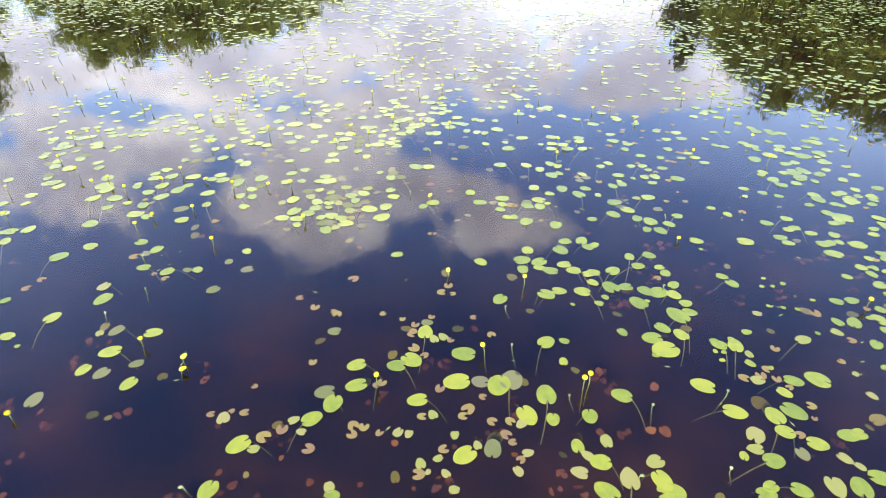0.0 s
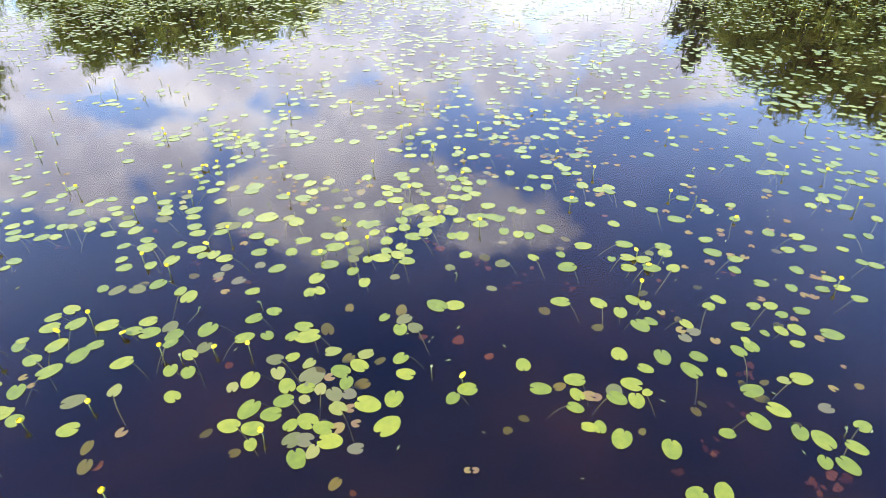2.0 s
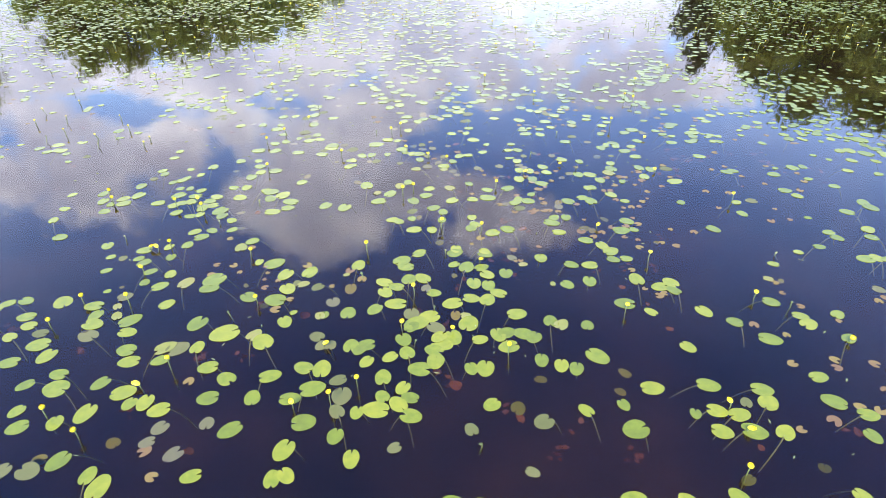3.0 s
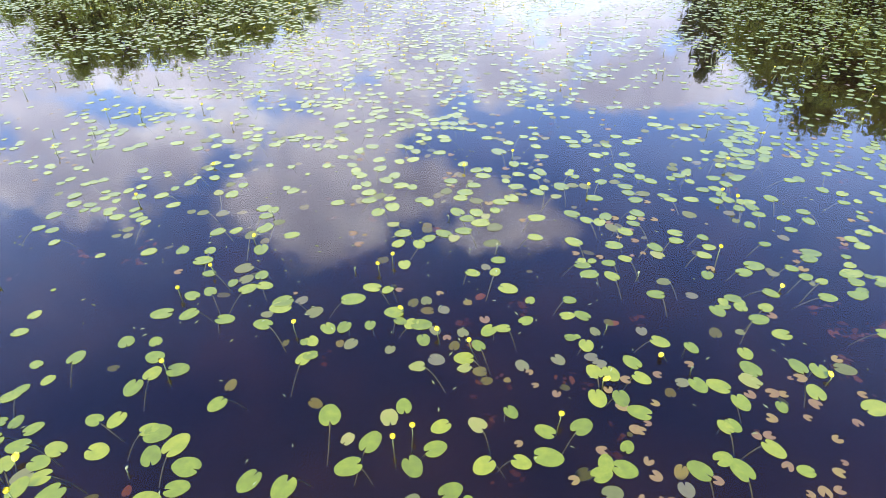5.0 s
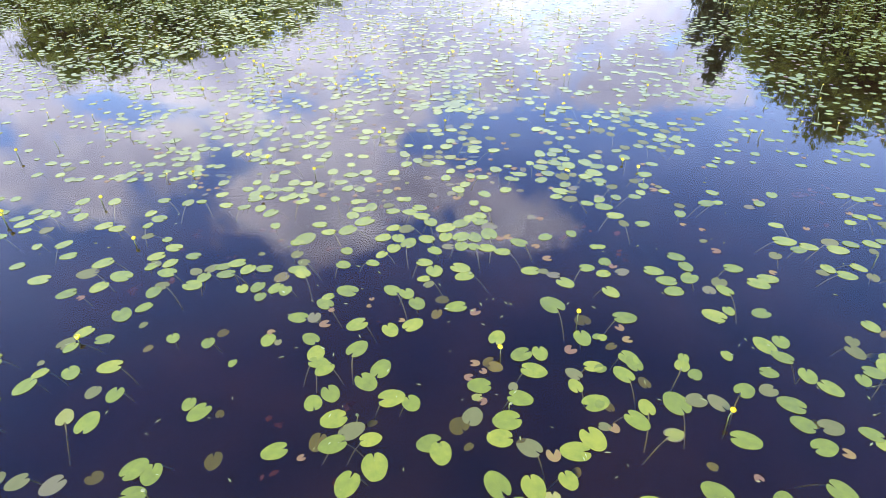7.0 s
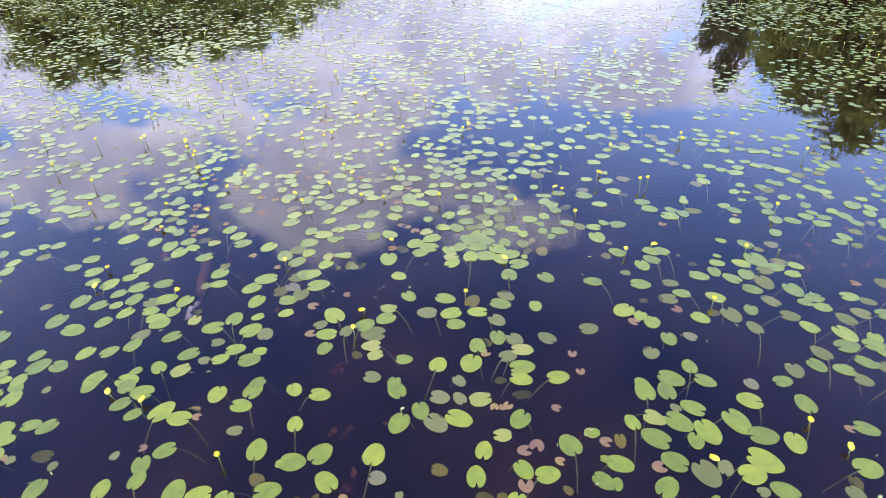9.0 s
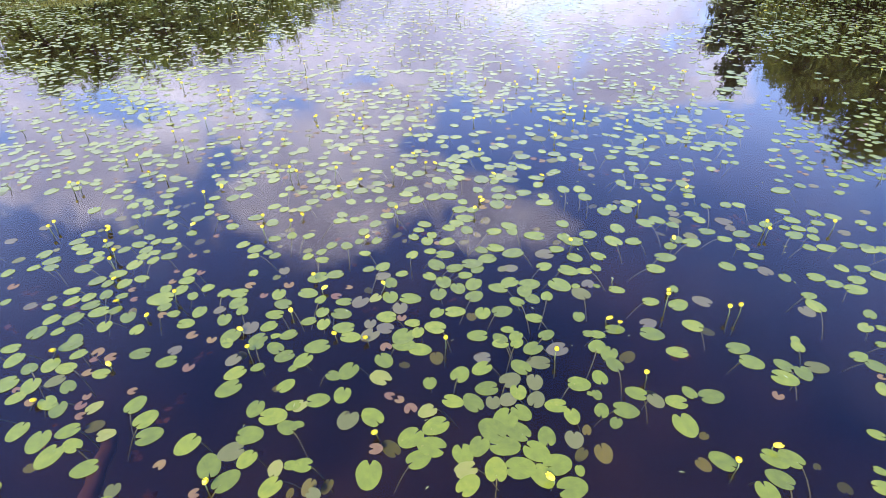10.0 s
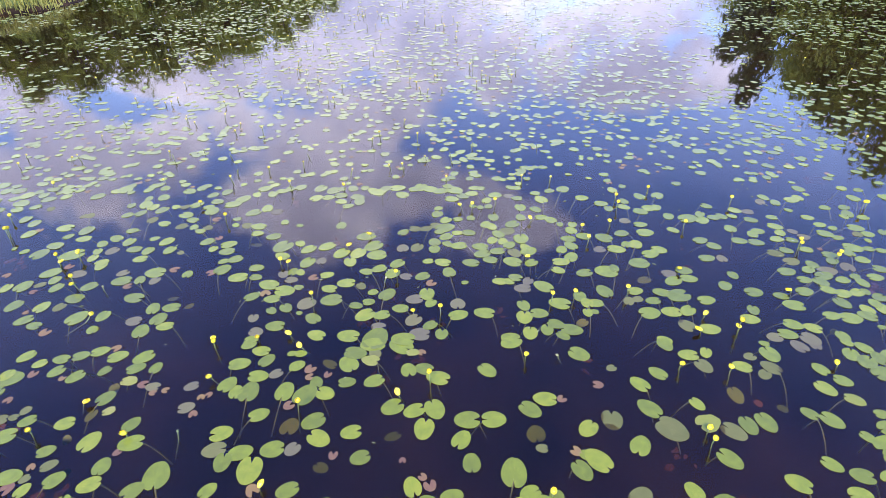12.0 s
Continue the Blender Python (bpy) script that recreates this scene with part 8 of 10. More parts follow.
water_lily(1.57, 20.4, green=[(-31, -25, 17, 110), (-14, -26, 14, 200), (-22, -4, 16, 90), (15, -34, 12, 220), (6, 5, 16, 140), (-26, 27, 15, 260), (24, -24, 12, 50), (18, 10, 15, 310), (-5, 30, 15, 260), (-17, 35, 12, 250), (29, 1, 12, 310), (35, -29, 16, 20)], olive=[(15, -10, 9, 320), (-33, 42, 11, 80)], flowers=[(7, 31, 7, 0), (21, -28, 3, -1)])
water_lily(2.18, 20.42, awash=[(-23, -20, 12, 310), (-27, 7, 12, 120)], green=[(-6, -13, 14, 0), (4, -26, 12, 340), (-5, 7, 12, 290), (14, -39, 12, 280), (-8, 18, 13, 350), (22, -18, 15, 200), (-23, 30, 12, 80), (39, -9, 12, 290), (11, 33, 10, 100)], rosy=[(-24, 19, 10, 10), (17, -8, 11, 50), (16, 4, 15, 130)])
water_lily(-2.84, 20.74, rosy=[(-38, -10, 10, 200), (-9, -3, 4, 320)], green=[(-25, -6, 10, 320), (-17, -2, 11, 120), (-3, 2, 12, 210), (-6, 21, 11, 110), (8, -2, 13, 240), (10, -19, 10, 240), (17, -26, 11, 90), (35, -12, 12, 50)], olive=[(5, 15, 8, 160), (11, 20, 9, 100), (17, 24, 5, 10)])
water_lily(-1.08, 20.8, olive=[(-31, -36, 6, 210), (32, -21, 9, 90)], green=[(-7, -14, 12, 120), (-4, -14, 6, 190), (14, -20, 10, 110), (-2, 12, 12, 300), (-29, 24, 13, 70), (-17, 28, 14, 260), (-12, 29, 7, 180), (15, 13, 8, 210), (36, -16, 13, 180)], rosy=[(-24, 19, 8, 260), (34, -6, 8, 290)])
water_lily(3.54, 20.76, green=[(-32, -17, 13, 100), (-18, -24, 14, 330), (1, -35, 11, 30), (3, -46, 10, 230), (-14, 39, 11, 300), (16, 23, 11, 20), (30, 39, 10, 30)], rosy=[(17, -16, 9, 10), (-1, 38, 9, 350)])
water_lily(-1.62, 21, green=[(-21, -16, 13, 220), (-10, -22, 10, 260), (-18, 8, 10, 260), (9, -21, 14, 210), (1, 13, 11, 220), (14, -7, 13, 30), (-15, 22, 11, 100)], worn=[(-1, -24, 9, 220)], rosy=[(-4, 8, 8, 30), (-1, 26, 8, 220)], awash=[(-5, 16, 6, 70), (15, 4, 7, 270), (22, -15, 7, 270), (11, 13, 7, 100)], flowers=[(11, -39, 3, 1)])
water_lily(-2.38, 21.11, green=[(-9, -8, 11, 210), (-9, -25, 11, 110), (9, -8, 14, 60), (10, 13, 12, 330), (-4, -38, 10, 260), (21, -3, 13, 230), (-13, 26, 13, 250), (18, 23, 12, 170), (-44, 19, 7, 230), (12, -47, 11, 30)], awash=[(13, 19, 12, 260)], rosy=[(5, -41, 6, 250), (-18, 34, 10, 10)], olive=[(4, 34, 9, 40)], flowers=[(-19, -8, 6, 0), (-10, 10, 3, 3)])
water_lily(0.22, 21.08, green=[(-14, -35, 12, 230), (10, -25, 17, 270), (12, -9, 13, 60), (-7, 6, 13, 110), (24, -10, 13, 340), (14, 7, 16, 210), (-33, 19, 13, 210), (-33, 24, 15, 310), (38, -1, 16, 10), (11, 24, 11, 240), (-2, 30, 18, 90)], rosy=[(-4, -30, 8, 210), (0, -18, 7, 340), (-16, 31, 7, 230)], flowers=[(-7, -15, 3, 0), (-6, -24, 3, 0)])
water_lily(-3.3, 21.18, green=[(-12, 2, 11, 280), (-4, -12, 12, 90), (0, 21, 10, 190), (11, -17, 11, 190), (8, -29, 13, 90), (20, -23, 13, 110), (-9, -40, 13, 260), (33, 4, 13, 30), (-3, 45, 10, 260), (33, -9, 14, 180), (29, 29, 14, 260), (26, -33, 10, 80), (-91, 4, 15, 250), (-31, 4, 14, 70), (-17, -10, 12, 190)], rosy=[(22, -1, 6, 60), (-14, 49, 7, 310)], flowers=[(-63, 7, 7, 1), (-6, 40, 3, 1)])
water_lily(-0.4, 21.14, green=[(-29, -29, 12, 120), (-6, -20, 16, 230), (-17, -7, 14, 330), (-12, 3, 15, 200), (11, -14, 16, 220), (26, -13, 17, 160), (-16, 30, 10, 310), (39, -25, 11, 290), (-25, 40, 14, 340), (15, 23, 17, 120)], olive=[(-19, -20, 12, 260)], rosy=[(5, 11, 10, 170), (5, 16, 7, 250)], awash=[(29, 5, 9, 190)])
water_lily(1.86, 21.14, green=[(-28, -32, 16, 130), (-19, 1, 9, 240), (4, -21, 15, 100), (0, -3, 11, 280), (-24, 9, 11, 300), (-23, 14, 11, 320), (12, 1, 15, 290), (35, -18, 12, 350), (1, 26, 15, 190), (19, 18, 12, 10), (37, -6, 12, 160)], awash=[(0, 8, 10, 360)], olive=[(29, -27, 8, 40), (-48, 37, 8, 140)])
water_lily(2.42, 21.15, green=[(7, -38, 12, 60), (19, -39, 12, 150), (-11, 0, 7, 240), (-18, 6, 14, 290), (-18, 12, 10, 10), (-3, 31, 13, 30), (73, -10, 18, 190)], rosy=[(-11, 17, 8, 210), (-28, 16, 6, 260)], flowers=[(-20, -8, 3, -1)])
water_lily(0.83, 21.24, green=[(-5, -38, 17, 190), (-4, -25, 13, 280), (18, -11, 15, 100), (-6, 0, 13, 250), (36, -28, 15, 100), (34, -11, 15, 90), (-4, 16, 14, 350), (-9, 17, 9, 320), (-33, 12, 16, 350), (-45, 20, 18, 20)], olive=[(-25, 21, 7, 150), (66, -35, 8, 310)], worn=[(11, 25, 11, 30)], rosy=[(-32, 28, 17, 120)], flowers=[(2, 15, 3, 0)])
water_lily(-1.08, 21.27, green=[(5, -12, 15, 200), (22, -11, 14, 310), (-6, 0, 15, 90), (-6, 5, 15, 230), (21, 4, 14, 350), (27, -31, 14, 240), (-25, -4, 11, 320), (-37, -3, 14, 200), (-34, 10, 11, 100)], rosy=[(14, -3, 10, 280), (-16, 6, 7, 20), (32, -1, 8, 50), (15, 21, 11, 10)], awash=[(-2, 15, 11, 170)], flowers=[(-26, 18, 12, 3), (35, 20, 10, 0), (1, 7, 3, 0), (-19, -7, 3, 0)])
water_lily(-2.38, 21.57, green=[(-48, -19, 9, 90), (-25, -3, 10, 250), (-6, -3, 11, 160), (5, -2, 11, 250), (12, -14, 13, 170), (13, 8, 14, 220), (18, -3, 10, 80), (7, 27, 12, 160)], olive=[(-4, 13, 8, 250)], rosy=[(23, 3, 6, 60)])
water_lily(-1.89, 21.7, green=[(-27, 1, 13, 210), (-18, -6, 11, 240), (-8, -4, 10, 340), (-12, -17, 14, 210), (4, -4, 11, 70), (2, 18, 11, 100), (-9, -28, 14, 250), (-4, 42, 12, 40), (19, 14, 11, 0)], awash=[(-5, 7, 11, 150), (24, -9, 9, 320)], rosy=[(2, -22, 7, 210), (11, 21, 11, 340), (15, -8, 7, 230)], flowers=[(-13, 3, 3, 0), (8, -23, 12, 0), (15, -22, 7, 0)])
water_lily(0.31, 21.74, green=[(-35, -16, 14, 330), (-34, -32, 14, 120), (-1, -6, 14, 100), (-3, 15, 15, 120), (11, -2, 16, 340), (-13, 28, 12, 310), (-7, 32, 10, 270), (23, -10, 15, 250), (26, 3, 10, 330), (35, -5, 13, 290)], flowers=[(4, -30, 3, 0), (-9, 33, 3, 0)])
water_lily(-1.39, 21.78, green=[(-23, -25, 12, 140), (-12, -18, 14, 80), (-16, -38, 15, 210), (-3, -8, 11, 170), (-13, 2, 12, 230), (-1, 6, 9, 230), (4, 5, 8, 180), (-17, 20, 12, 200), (-15, 34, 10, 50), (34, -12, 12, 20), (21, 19, 13, 90)], olive=[(24, -9, 9, 220)], rosy=[(20, 5, 6, 280), (8, 34, 8, 130)])
water_lily(-0.52, 21.83, green=[(-39, -23, 13, 170), (-20, -21, 10, 90), (-15, -7, 12, 110), (-3, 2, 13, 190), (6, -29, 15, 230), (-11, 19, 12, 190), (-2, 19, 12, 350), (12, 20, 13, 340), (3, 30, 12, 110), (30, -22, 10, 180)], rosy=[(-12, 8, 12, 310), (19, -34, 11, 160), (12, 31, 7, 290)], olive=[(14, -8, 11, 200)], flowers=[(0, 17, 3, 0), (13, -13, 5, 0), (25, -11, 3, 0)])
water_lily(1.28, 21.82, green=[(-29, -28, 14, 220), (-15, 6, 14, 270), (9, -19, 14, 10), (3, 14, 16, 110), (39, -27, 13, 160), (-8, 46, 14, 310)], rosy=[(5, -10, 11, 60)], flowers=[(2, -10, 5, 0)])
water_lily(1.9, 22.01, green=[(-22, -11, 13, 10), (-14, 5, 12, 360), (-4, -28, 14, 340), (5, 0, 15, 170), (-41, 12, 13, 150), (-5, -42, 14, 90), (-6, 16, 12, 170), (-18, 23, 11, 320), (15, -9, 13, 340), (9, 14, 14, 20), (16, 7, 13, 220), (22, -29, 13, 340), (15, 25, 9, 250), (28, 10, 13, 10)], flowers=[(26, 25, 5, 0)])
water_lily(2.59, 22, green=[(-21, -13, 11, 190), (-9, -20, 12, 170), (12, -19, 12, 320), (8, -43, 12, 240), (13, 12, 14, 140), (-9, 32, 14, 10), (30, -26, 10, 240), (25, 11, 14, 120), (8, 33, 14, 350), (-49, 35, 18, 20), (-4, 41, 16, 350), (40, -28, 11, 40)], awash=[(-33, 18, 13, 360)], rosy=[(12, -48, 7, 130)], buds=[(23, -33, 4, 0)])
water_lily(-2.8, 22.08, awash=[(-19, -7, 8, 20), (-15, -15, 6, 210), (28, -9, 12, 210), (22, -33, 9, 190)], rosy=[(-6, -6, 6, 50), (-19, 6, 7, 350), (21, 6, 8, 60)], green=[(2, 2, 13, 230), (2, -26, 10, 140), (-26, 21, 10, 20), (-15, 25, 9, 200), (17, -22, 11, 250), (18, 13, 13, 10), (-19, 35, 10, 210)])
water_lily(-0.16, 22.06, green=[(-13, 1, 12, 20), (-2, 21, 12, 90), (5, -17, 13, 220), (11, -9, 15, 240), (-3, -29, 13, 160), (-7, 36, 13, 60), (20, 15, 18, 80), (16, -22, 15, 340), (23, -7, 16, 120), (8, -35, 15, 250), (27, 3, 11, 200)], olive=[(-11, 5, 7, 300)], rosy=[(-28, 13, 5, 320), (-39, 23, 4, 90)])
water_lily(0.71, 22.1, awash=[(-5, -4, 14, 40), (31, -26, 14, 20)], green=[(-1, -15, 17, 10), (-21, 18, 16, 130), (23, -1, 11, 110), (-31, 12, 13, 300), (4, 27, 14, 60), (-26, 21, 9, 330), (0, -45, 11, 40), (36, -9, 15, 190), (-19, 38, 4, 180)], rosy=[(11, -21, 8, 160), (19, -27, 8, 350), (-32, 24, 7, 320)], flowers=[(42, 25, 8, 0)])
water_lily(-3.41, 22.16, green=[(-25, -7, 12, 250), (-4, -19, 13, 260), (5, -21, 10, 140), (2, 20, 10, 300), (13, -1, 11, 260), (6, -31, 10, 170), (16, -9, 12, 260), (14, 15, 14, 280), (-48, 34, 16, 270), (23, 8, 12, 260)], rosy=[(-34, 17, 6, 60), (7, -41, 7, 340)], awash=[(2, -5, 10, 340), (17, 39, 12, 180)], flowers=[(-12, 53, 6, 0), (19, 6, 13, 0), (-20, -26, 9, 0)])
water_lily(-2.38, 22.25, green=[(-12, -12, 9, 70), (1, -6, 11, 40), (-14, 12, 10, 30), (13, -20, 11, 290), (21, -9, 12, 200), (7, 18, 14, 70), (22, 2, 11, 90), (-14, 31, 11, 200)], awash=[(-15, -5, 6, 230), (-7, 3, 9, 30)], rosy=[(-16, 2, 5, 110), (19, -36, 12, 220)], olive=[(2, 1, 6, 80), (-11, 24, 7, 130)], flowers=[(27, 21, 3, 0)])
water_lily(-1.12, 22.31, green=[(-1, -19, 12, 200), (19, -29, 12, 230), (-24, -7, 17, 270), (-15, 6, 13, 190), (9, 13, 14, 330), (-32, 4, 13, 20), (34, 0, 11, 200), (-40, -2, 12, 270), (4, 25, 14, 210)], olive=[(13, -4, 10, 320), (28, -29, 7, 100), (-11, 26, 14, 90)], rosy=[(-4, 6, 9, 240), (19, 2, 6, 270)], flowers=[(-15, -19, 3, 0), (-6, 32, 9, 1)])
water_lily(3.03, 22.34, green=[(0, -43, 9, 250), (4, -25, 11, 290), (4, -14, 10, 60), (-13, -13, 14, 330), (-4, -7, 16, 0), (15, -9, 14, 20), (-22, -7, 11, 20), (-29, 10, 13, 20), (15, 24, 11, 300), (34, 17, 15, 100), (-6, 26, 11, 150), (-20, 23, 14, 10), (31, 25, 15, 180)], flowers=[(-31, 5, 7, 0)])
water_lily(-1.74, 22.59, rosy=[(-38, -23, 5, 220), (-12, 8, 10, 20), (-6, 3, 6, 110), (-6, 16, 5, 100), (-2, 18, 5, 60)], green=[(-33, -17, 14, 190), (-10, -38, 17, 100), (15, -11, 13, 10), (7, 26, 13, 70), (14, 20, 11, 90), (22, 20, 16, 90), (33, 2, 12, 30)], awash=[(15, -22, 13, 190)], flowers=[(-3, 30, 4, -1)], buds=[(-7, -16, 8, 2)])
water_lily(-2.58, 22.75, awash=[(-35, -27, 9, 10)], green=[(-24, -28, 14, 200), (-17, -17, 10, 210), (-8, 18, 12, 230), (20, 0, 12, 50), (8, 23, 9, 240), (-4, 41, 12, 20)], olive=[(16, -11, 9, 270), (18, 12, 8, 300)], worn=[(27, -10, 8, 30)], flowers=[(-7, -28, 6, 0), (10, -6, 3, 1)])
water_lily(1.75, 22.74, green=[(-35, -24, 13, 270), (-24, -22, 14, 280), (4, -16, 10, 130), (-18, 22, 12, 160), (14, -21, 13, 310), (27, -33, 9, 310), (24, 3, 13, 300), (5, 33, 14, 280)], olive=[(-6, -8, 8, 50)], rust=[(-13, 3, 6, 300)], awash=[(-7, 15, 9, 230), (0, 21, 13, 130), (-9, 31, 8, 200)], worn=[(36, -6, 12, 330)], flowers=[(-29, 15, 6, 0)])
water_lily(2.46, 22.74, rosy=[(-31, -26, 4, 100), (29, 2, 9, 170)], green=[(-28, -27, 14, 10), (-10, -23, 14, 170), (9, -23, 11, 0), (4, 4, 12, 110), (9, 18, 11, 300), (2, 28, 12, 100), (11, 31, 13, 30), (-2, 38, 11, 120)], awash=[(4, -13, 11, 150)])
water_lily(0.41, 22.8, green=[(-23, -17, 14, 320), (-13, -9, 14, 170), (8, -31, 13, 230), (-28, 41, 15, 210), (15, 29, 14, 330), (-28, 45, 13, 170), (-14, 50, 13, 260), (47, -17, 15, 130)], olive=[(-21, -30, 13, 90)], rosy=[(-3, -9, 6, 220), (21, 2, 7, 350)], awash=[(-20, -44, 7, 180), (23, -25, 14, 260), (33, 16, 7, 210)], flowers=[(-21, 23, 6, 0)], buds=[(1, 25, 3, -1)])
water_lily(-0.43, 22.84, olive=[(-19, -35, 10, 220)], green=[(-7, -21, 13, 210), (-1, -34, 15, 260), (5, -20, 15, 290), (24, -28, 15, 180), (-12, 12, 12, 100), (7, 5, 15, 160), (-2, 13, 12, 160), (39, -28, 14, 360), (-18, 34, 17, 150), (-37, 36, 17, 180), (38, 11, 13, 310)], worn=[(-10, 28, 9, 10)], rosy=[(-4, 28, 6, 120)], flowers=[(-16, -11, 3, -1), (2, 0, 10, 0)])
water_lily(-2.92, 22.89, green=[(-19, 6, 10, 270), (-15, 3, 15, 20), (-18, -10, 14, 230), (-4, 16, 9, 220), (-17, 23, 12, 230), (11, 9, 11, 230), (8, 20, 11, 180), (19, 23, 11, 20)], rosy=[(-3, 7, 7, 260), (-5, -15, 6, 80), (18, 3, 5, 260)], awash=[(0, -30, 9, 200), (11, -23, 7, 250), (7, -28, 6, 180)], flowers=[(-33, 14, 10, 0)])
water_lily(1.13, 22.86, green=[(-25, -4, 13, 130), (-11, 5, 12, 130), (4, -20, 10, 300), (2, 31, 12, 280), (14, 21, 13, 180), (3, 35, 10, 350), (26, 23, 10, 240), (-57, 47, 15, 350)], awash=[(-20, -37, 11, 150), (-17, -38, 18, 320), (20, 11, 12, 300), (17, -40, 14, 310)], worn=[(5, -34, 15, 20)], olive=[(33, -9, 12, 280)], flowers=[(3, 7, 6, 0), (1, -42, 5, 0)])
water_lily(-0.95, 22.92, green=[(-22, -16, 17, 60), (-17, -6, 10, 110), (-10, -15, 12, 330), (2, -6, 11, 10), (1, 10, 15, 120), (10, -44, 12, 190), (19, -5, 13, 210), (4, 20, 15, 350), (-25, 38, 13, 160), (32, -26, 14, 210)], rosy=[(-11, 1, 6, 250)], olive=[(-12, 13, 10, 160)], worn=[(15, 13, 12, 170)], awash=[(17, 20, 10, 110)])
water_lily(3.04, 22.9, green=[(-15, -21, 15, 350), (-9, -6, 11, 230), (12, -12, 12, 330), (-9, 8, 12, 240), (4, 11, 13, 280), (-12, 16, 17, 240), (22, -21, 12, 80), (-21, 18, 13, 160), (-38, 21, 11, 100), (-9, 28, 15, 180), (38, -14, 14, 100), (39, -26, 15, 30)], rosy=[(-31, 9, 13, 340), (22, -7, 14, 50)])
water_lily(-2.24, 22.98, green=[(-7, 2, 12, 30), (-6, 12, 14, 220), (6, 2, 10, 80), (-24, 13, 13, 20), (-20, 38, 14, 100), (-5, 43, 12, 190), (11, -43, 11, 60)], worn=[(-6, -9, 11, 360)], rosy=[(4, -12, 7, 180), (11, -14, 9, 170), (13, -19, 5, 170), (-29, 21, 7, 50), (20, -17, 5, 170), (35, -14, 9, 200)], flowers=[(34, 27, 3, 0), (39, 19, 7, 0)])
water_lily(-1.38, 23, green=[(-12, -8, 13, 360), (-10, 6, 12, 60), (-27, 3, 14, 10), (9, -1, 7, 90), (-16, 15, 12, 170), (8, -21, 15, 80), (11, 1, 10, 40), (5, 12, 6, 200), (11, 12, 8, 0), (-26, 21, 10, 220)], rosy=[(-1, -6, 9, 220), (21, -9, 6, 200), (20, -2, 8, 240), (13, -32, 7, 220)], flowers=[(1, 28, 3, 0), (-21, 26, 3, 0), (12, 16, 3, -2)])
water_lily(2.15, 23.02, green=[(-10, -9, 11, 120), (-2, -19, 11, 330), (17, 4, 12, 240), (-34, 15, 7, 160), (23, -3, 13, 220), (-14, 24, 13, 340), (27, -13, 15, 20), (5, -45, 9, 0), (21, 15, 8, 140)], rosy=[(-12, 12, 12, 110), (-1, 13, 9, 80), (-1, 19, 13, 320), (-24, 21, 10, 190)], olive=[(2, -31, 9, 220)], flowers=[(1, -7, 3, -1)])
water_lily(-3.92, 23.24, green=[(-13, -40, 9, 270), (-11, -18, 14, 100), (-9, -3, 12, 10), (-21, 0, 11, 150), (15, -11, 12, 160), (29, -22, 11, 190), (-5, 12, 13, 260), (39, -15, 14, 190), (28, 3, 11, 110), (-29, 22, 11, 310), (2, 25, 15, 10), (-37, 26, 14, 100), (58, -38, 11, 250), (-58, 41, 14, 200), (1, 37, 13, 260)], rosy=[(5, -24, 11, 10)], flowers=[(-25, 19, 9, 0), (7, 11, 8, 0)])
water_lily(3.5, 23.2, green=[(8, -44, 11, 280), (13, -18, 13, 190), (6, -5, 13, 350), (20, 0, 13, 10), (8, 14, 14, 360), (-31, 8, 13, 250), (-27, 17, 13, 260), (-2, 28, 12, 350)], flowers=[(-4, -20, 5, 0)])
water_lily(-3.23, 23.51, green=[(-32, -17, 13, 340), (-23, -29, 13, 270), (-11, -2, 13, 220), (0, -8, 11, 170), (26, 0, 16, 60), (12, 23, 14, 170), (15, 38, 13, 220)], rosy=[(12, -15, 8, 250)], awash=[(6, 13, 10, 250)], flowers=[(35, -5, 8, 10)])
water_lily(0.14, 23.52, green=[(-48, -22, 11, 260), (-17, 0, 15, 170), (11, -5, 14, 260), (12, 8, 12, 280), (25, -19, 11, 260), (22, -1, 13, 350), (-3, 38, 11, 170)])
water_lily(-0.63, 23.54, green=[(-26, -3, 15, 220), (-14, -3, 12, 200), (-1, 4, 12, 170), (-16, -28, 21, 70), (-12, 21, 15, 60), (3, -29, 16, 170), (21, -15, 11, 220), (21, 10, 10, 240), (18, 21, 14, 270), (-10, 48, 13, 240)], rosy=[(-15, -16, 11, 170), (9, -9, 13, 230), (9, 15, 13, 190), (14, -24, 14, 180)], flowers=[(28, -4, 8, 0), (9, -2, 3, 0)], buds=[(-15, 35, 5, 1)])
water_lily(-1.43, 23.58, green=[(-21, -32, 10, 10), (-8, -18, 13, 180), (-15, -1, 9, 310), (-5, 2, 11, 300), (6, -4, 5, 150), (17, -10, 13, 130), (-18, 13, 12, 180), (-11, 23, 15, 360), (-1, 27, 8, 150), (27, 11, 16, 190), (45, -29, 15, 170)], rosy=[(-20, -24, 10, 350), (9, 7, 14, 240), (-9, 37, 10, 350)], flowers=[(14, 7, 9, 0)])
water_lily(0.84, 23.55, green=[(-35, -28, 10, 310), (-13, -4, 9, 270), (-8, -3, 7, 170), (-5, 7, 12, 180), (5, 21, 15, 110), (31, -5, 15, 10)], olive=[(-18, -11, 9, 210)], awash=[(20, 9, 10, 70), (27, 11, 9, 200)], flowers=[(-20, 12, 7, 0)])
water_lily(1.82, 23.6, green=[(-31, -28, 14, 0), (1, -18, 13, 350), (-21, 4, 13, 10), (8, -8, 11, 250), (0, 21, 12, 240), (28, -24, 13, 330), (-24, 31, 13, 350), (18, 13, 13, 10), (40, -28, 12, 150), (-24, 42, 13, 340)], flowers=[(-31, -16, 3, 0), (-13, -31, 4, 0), (-39, -32, 3, 0)])
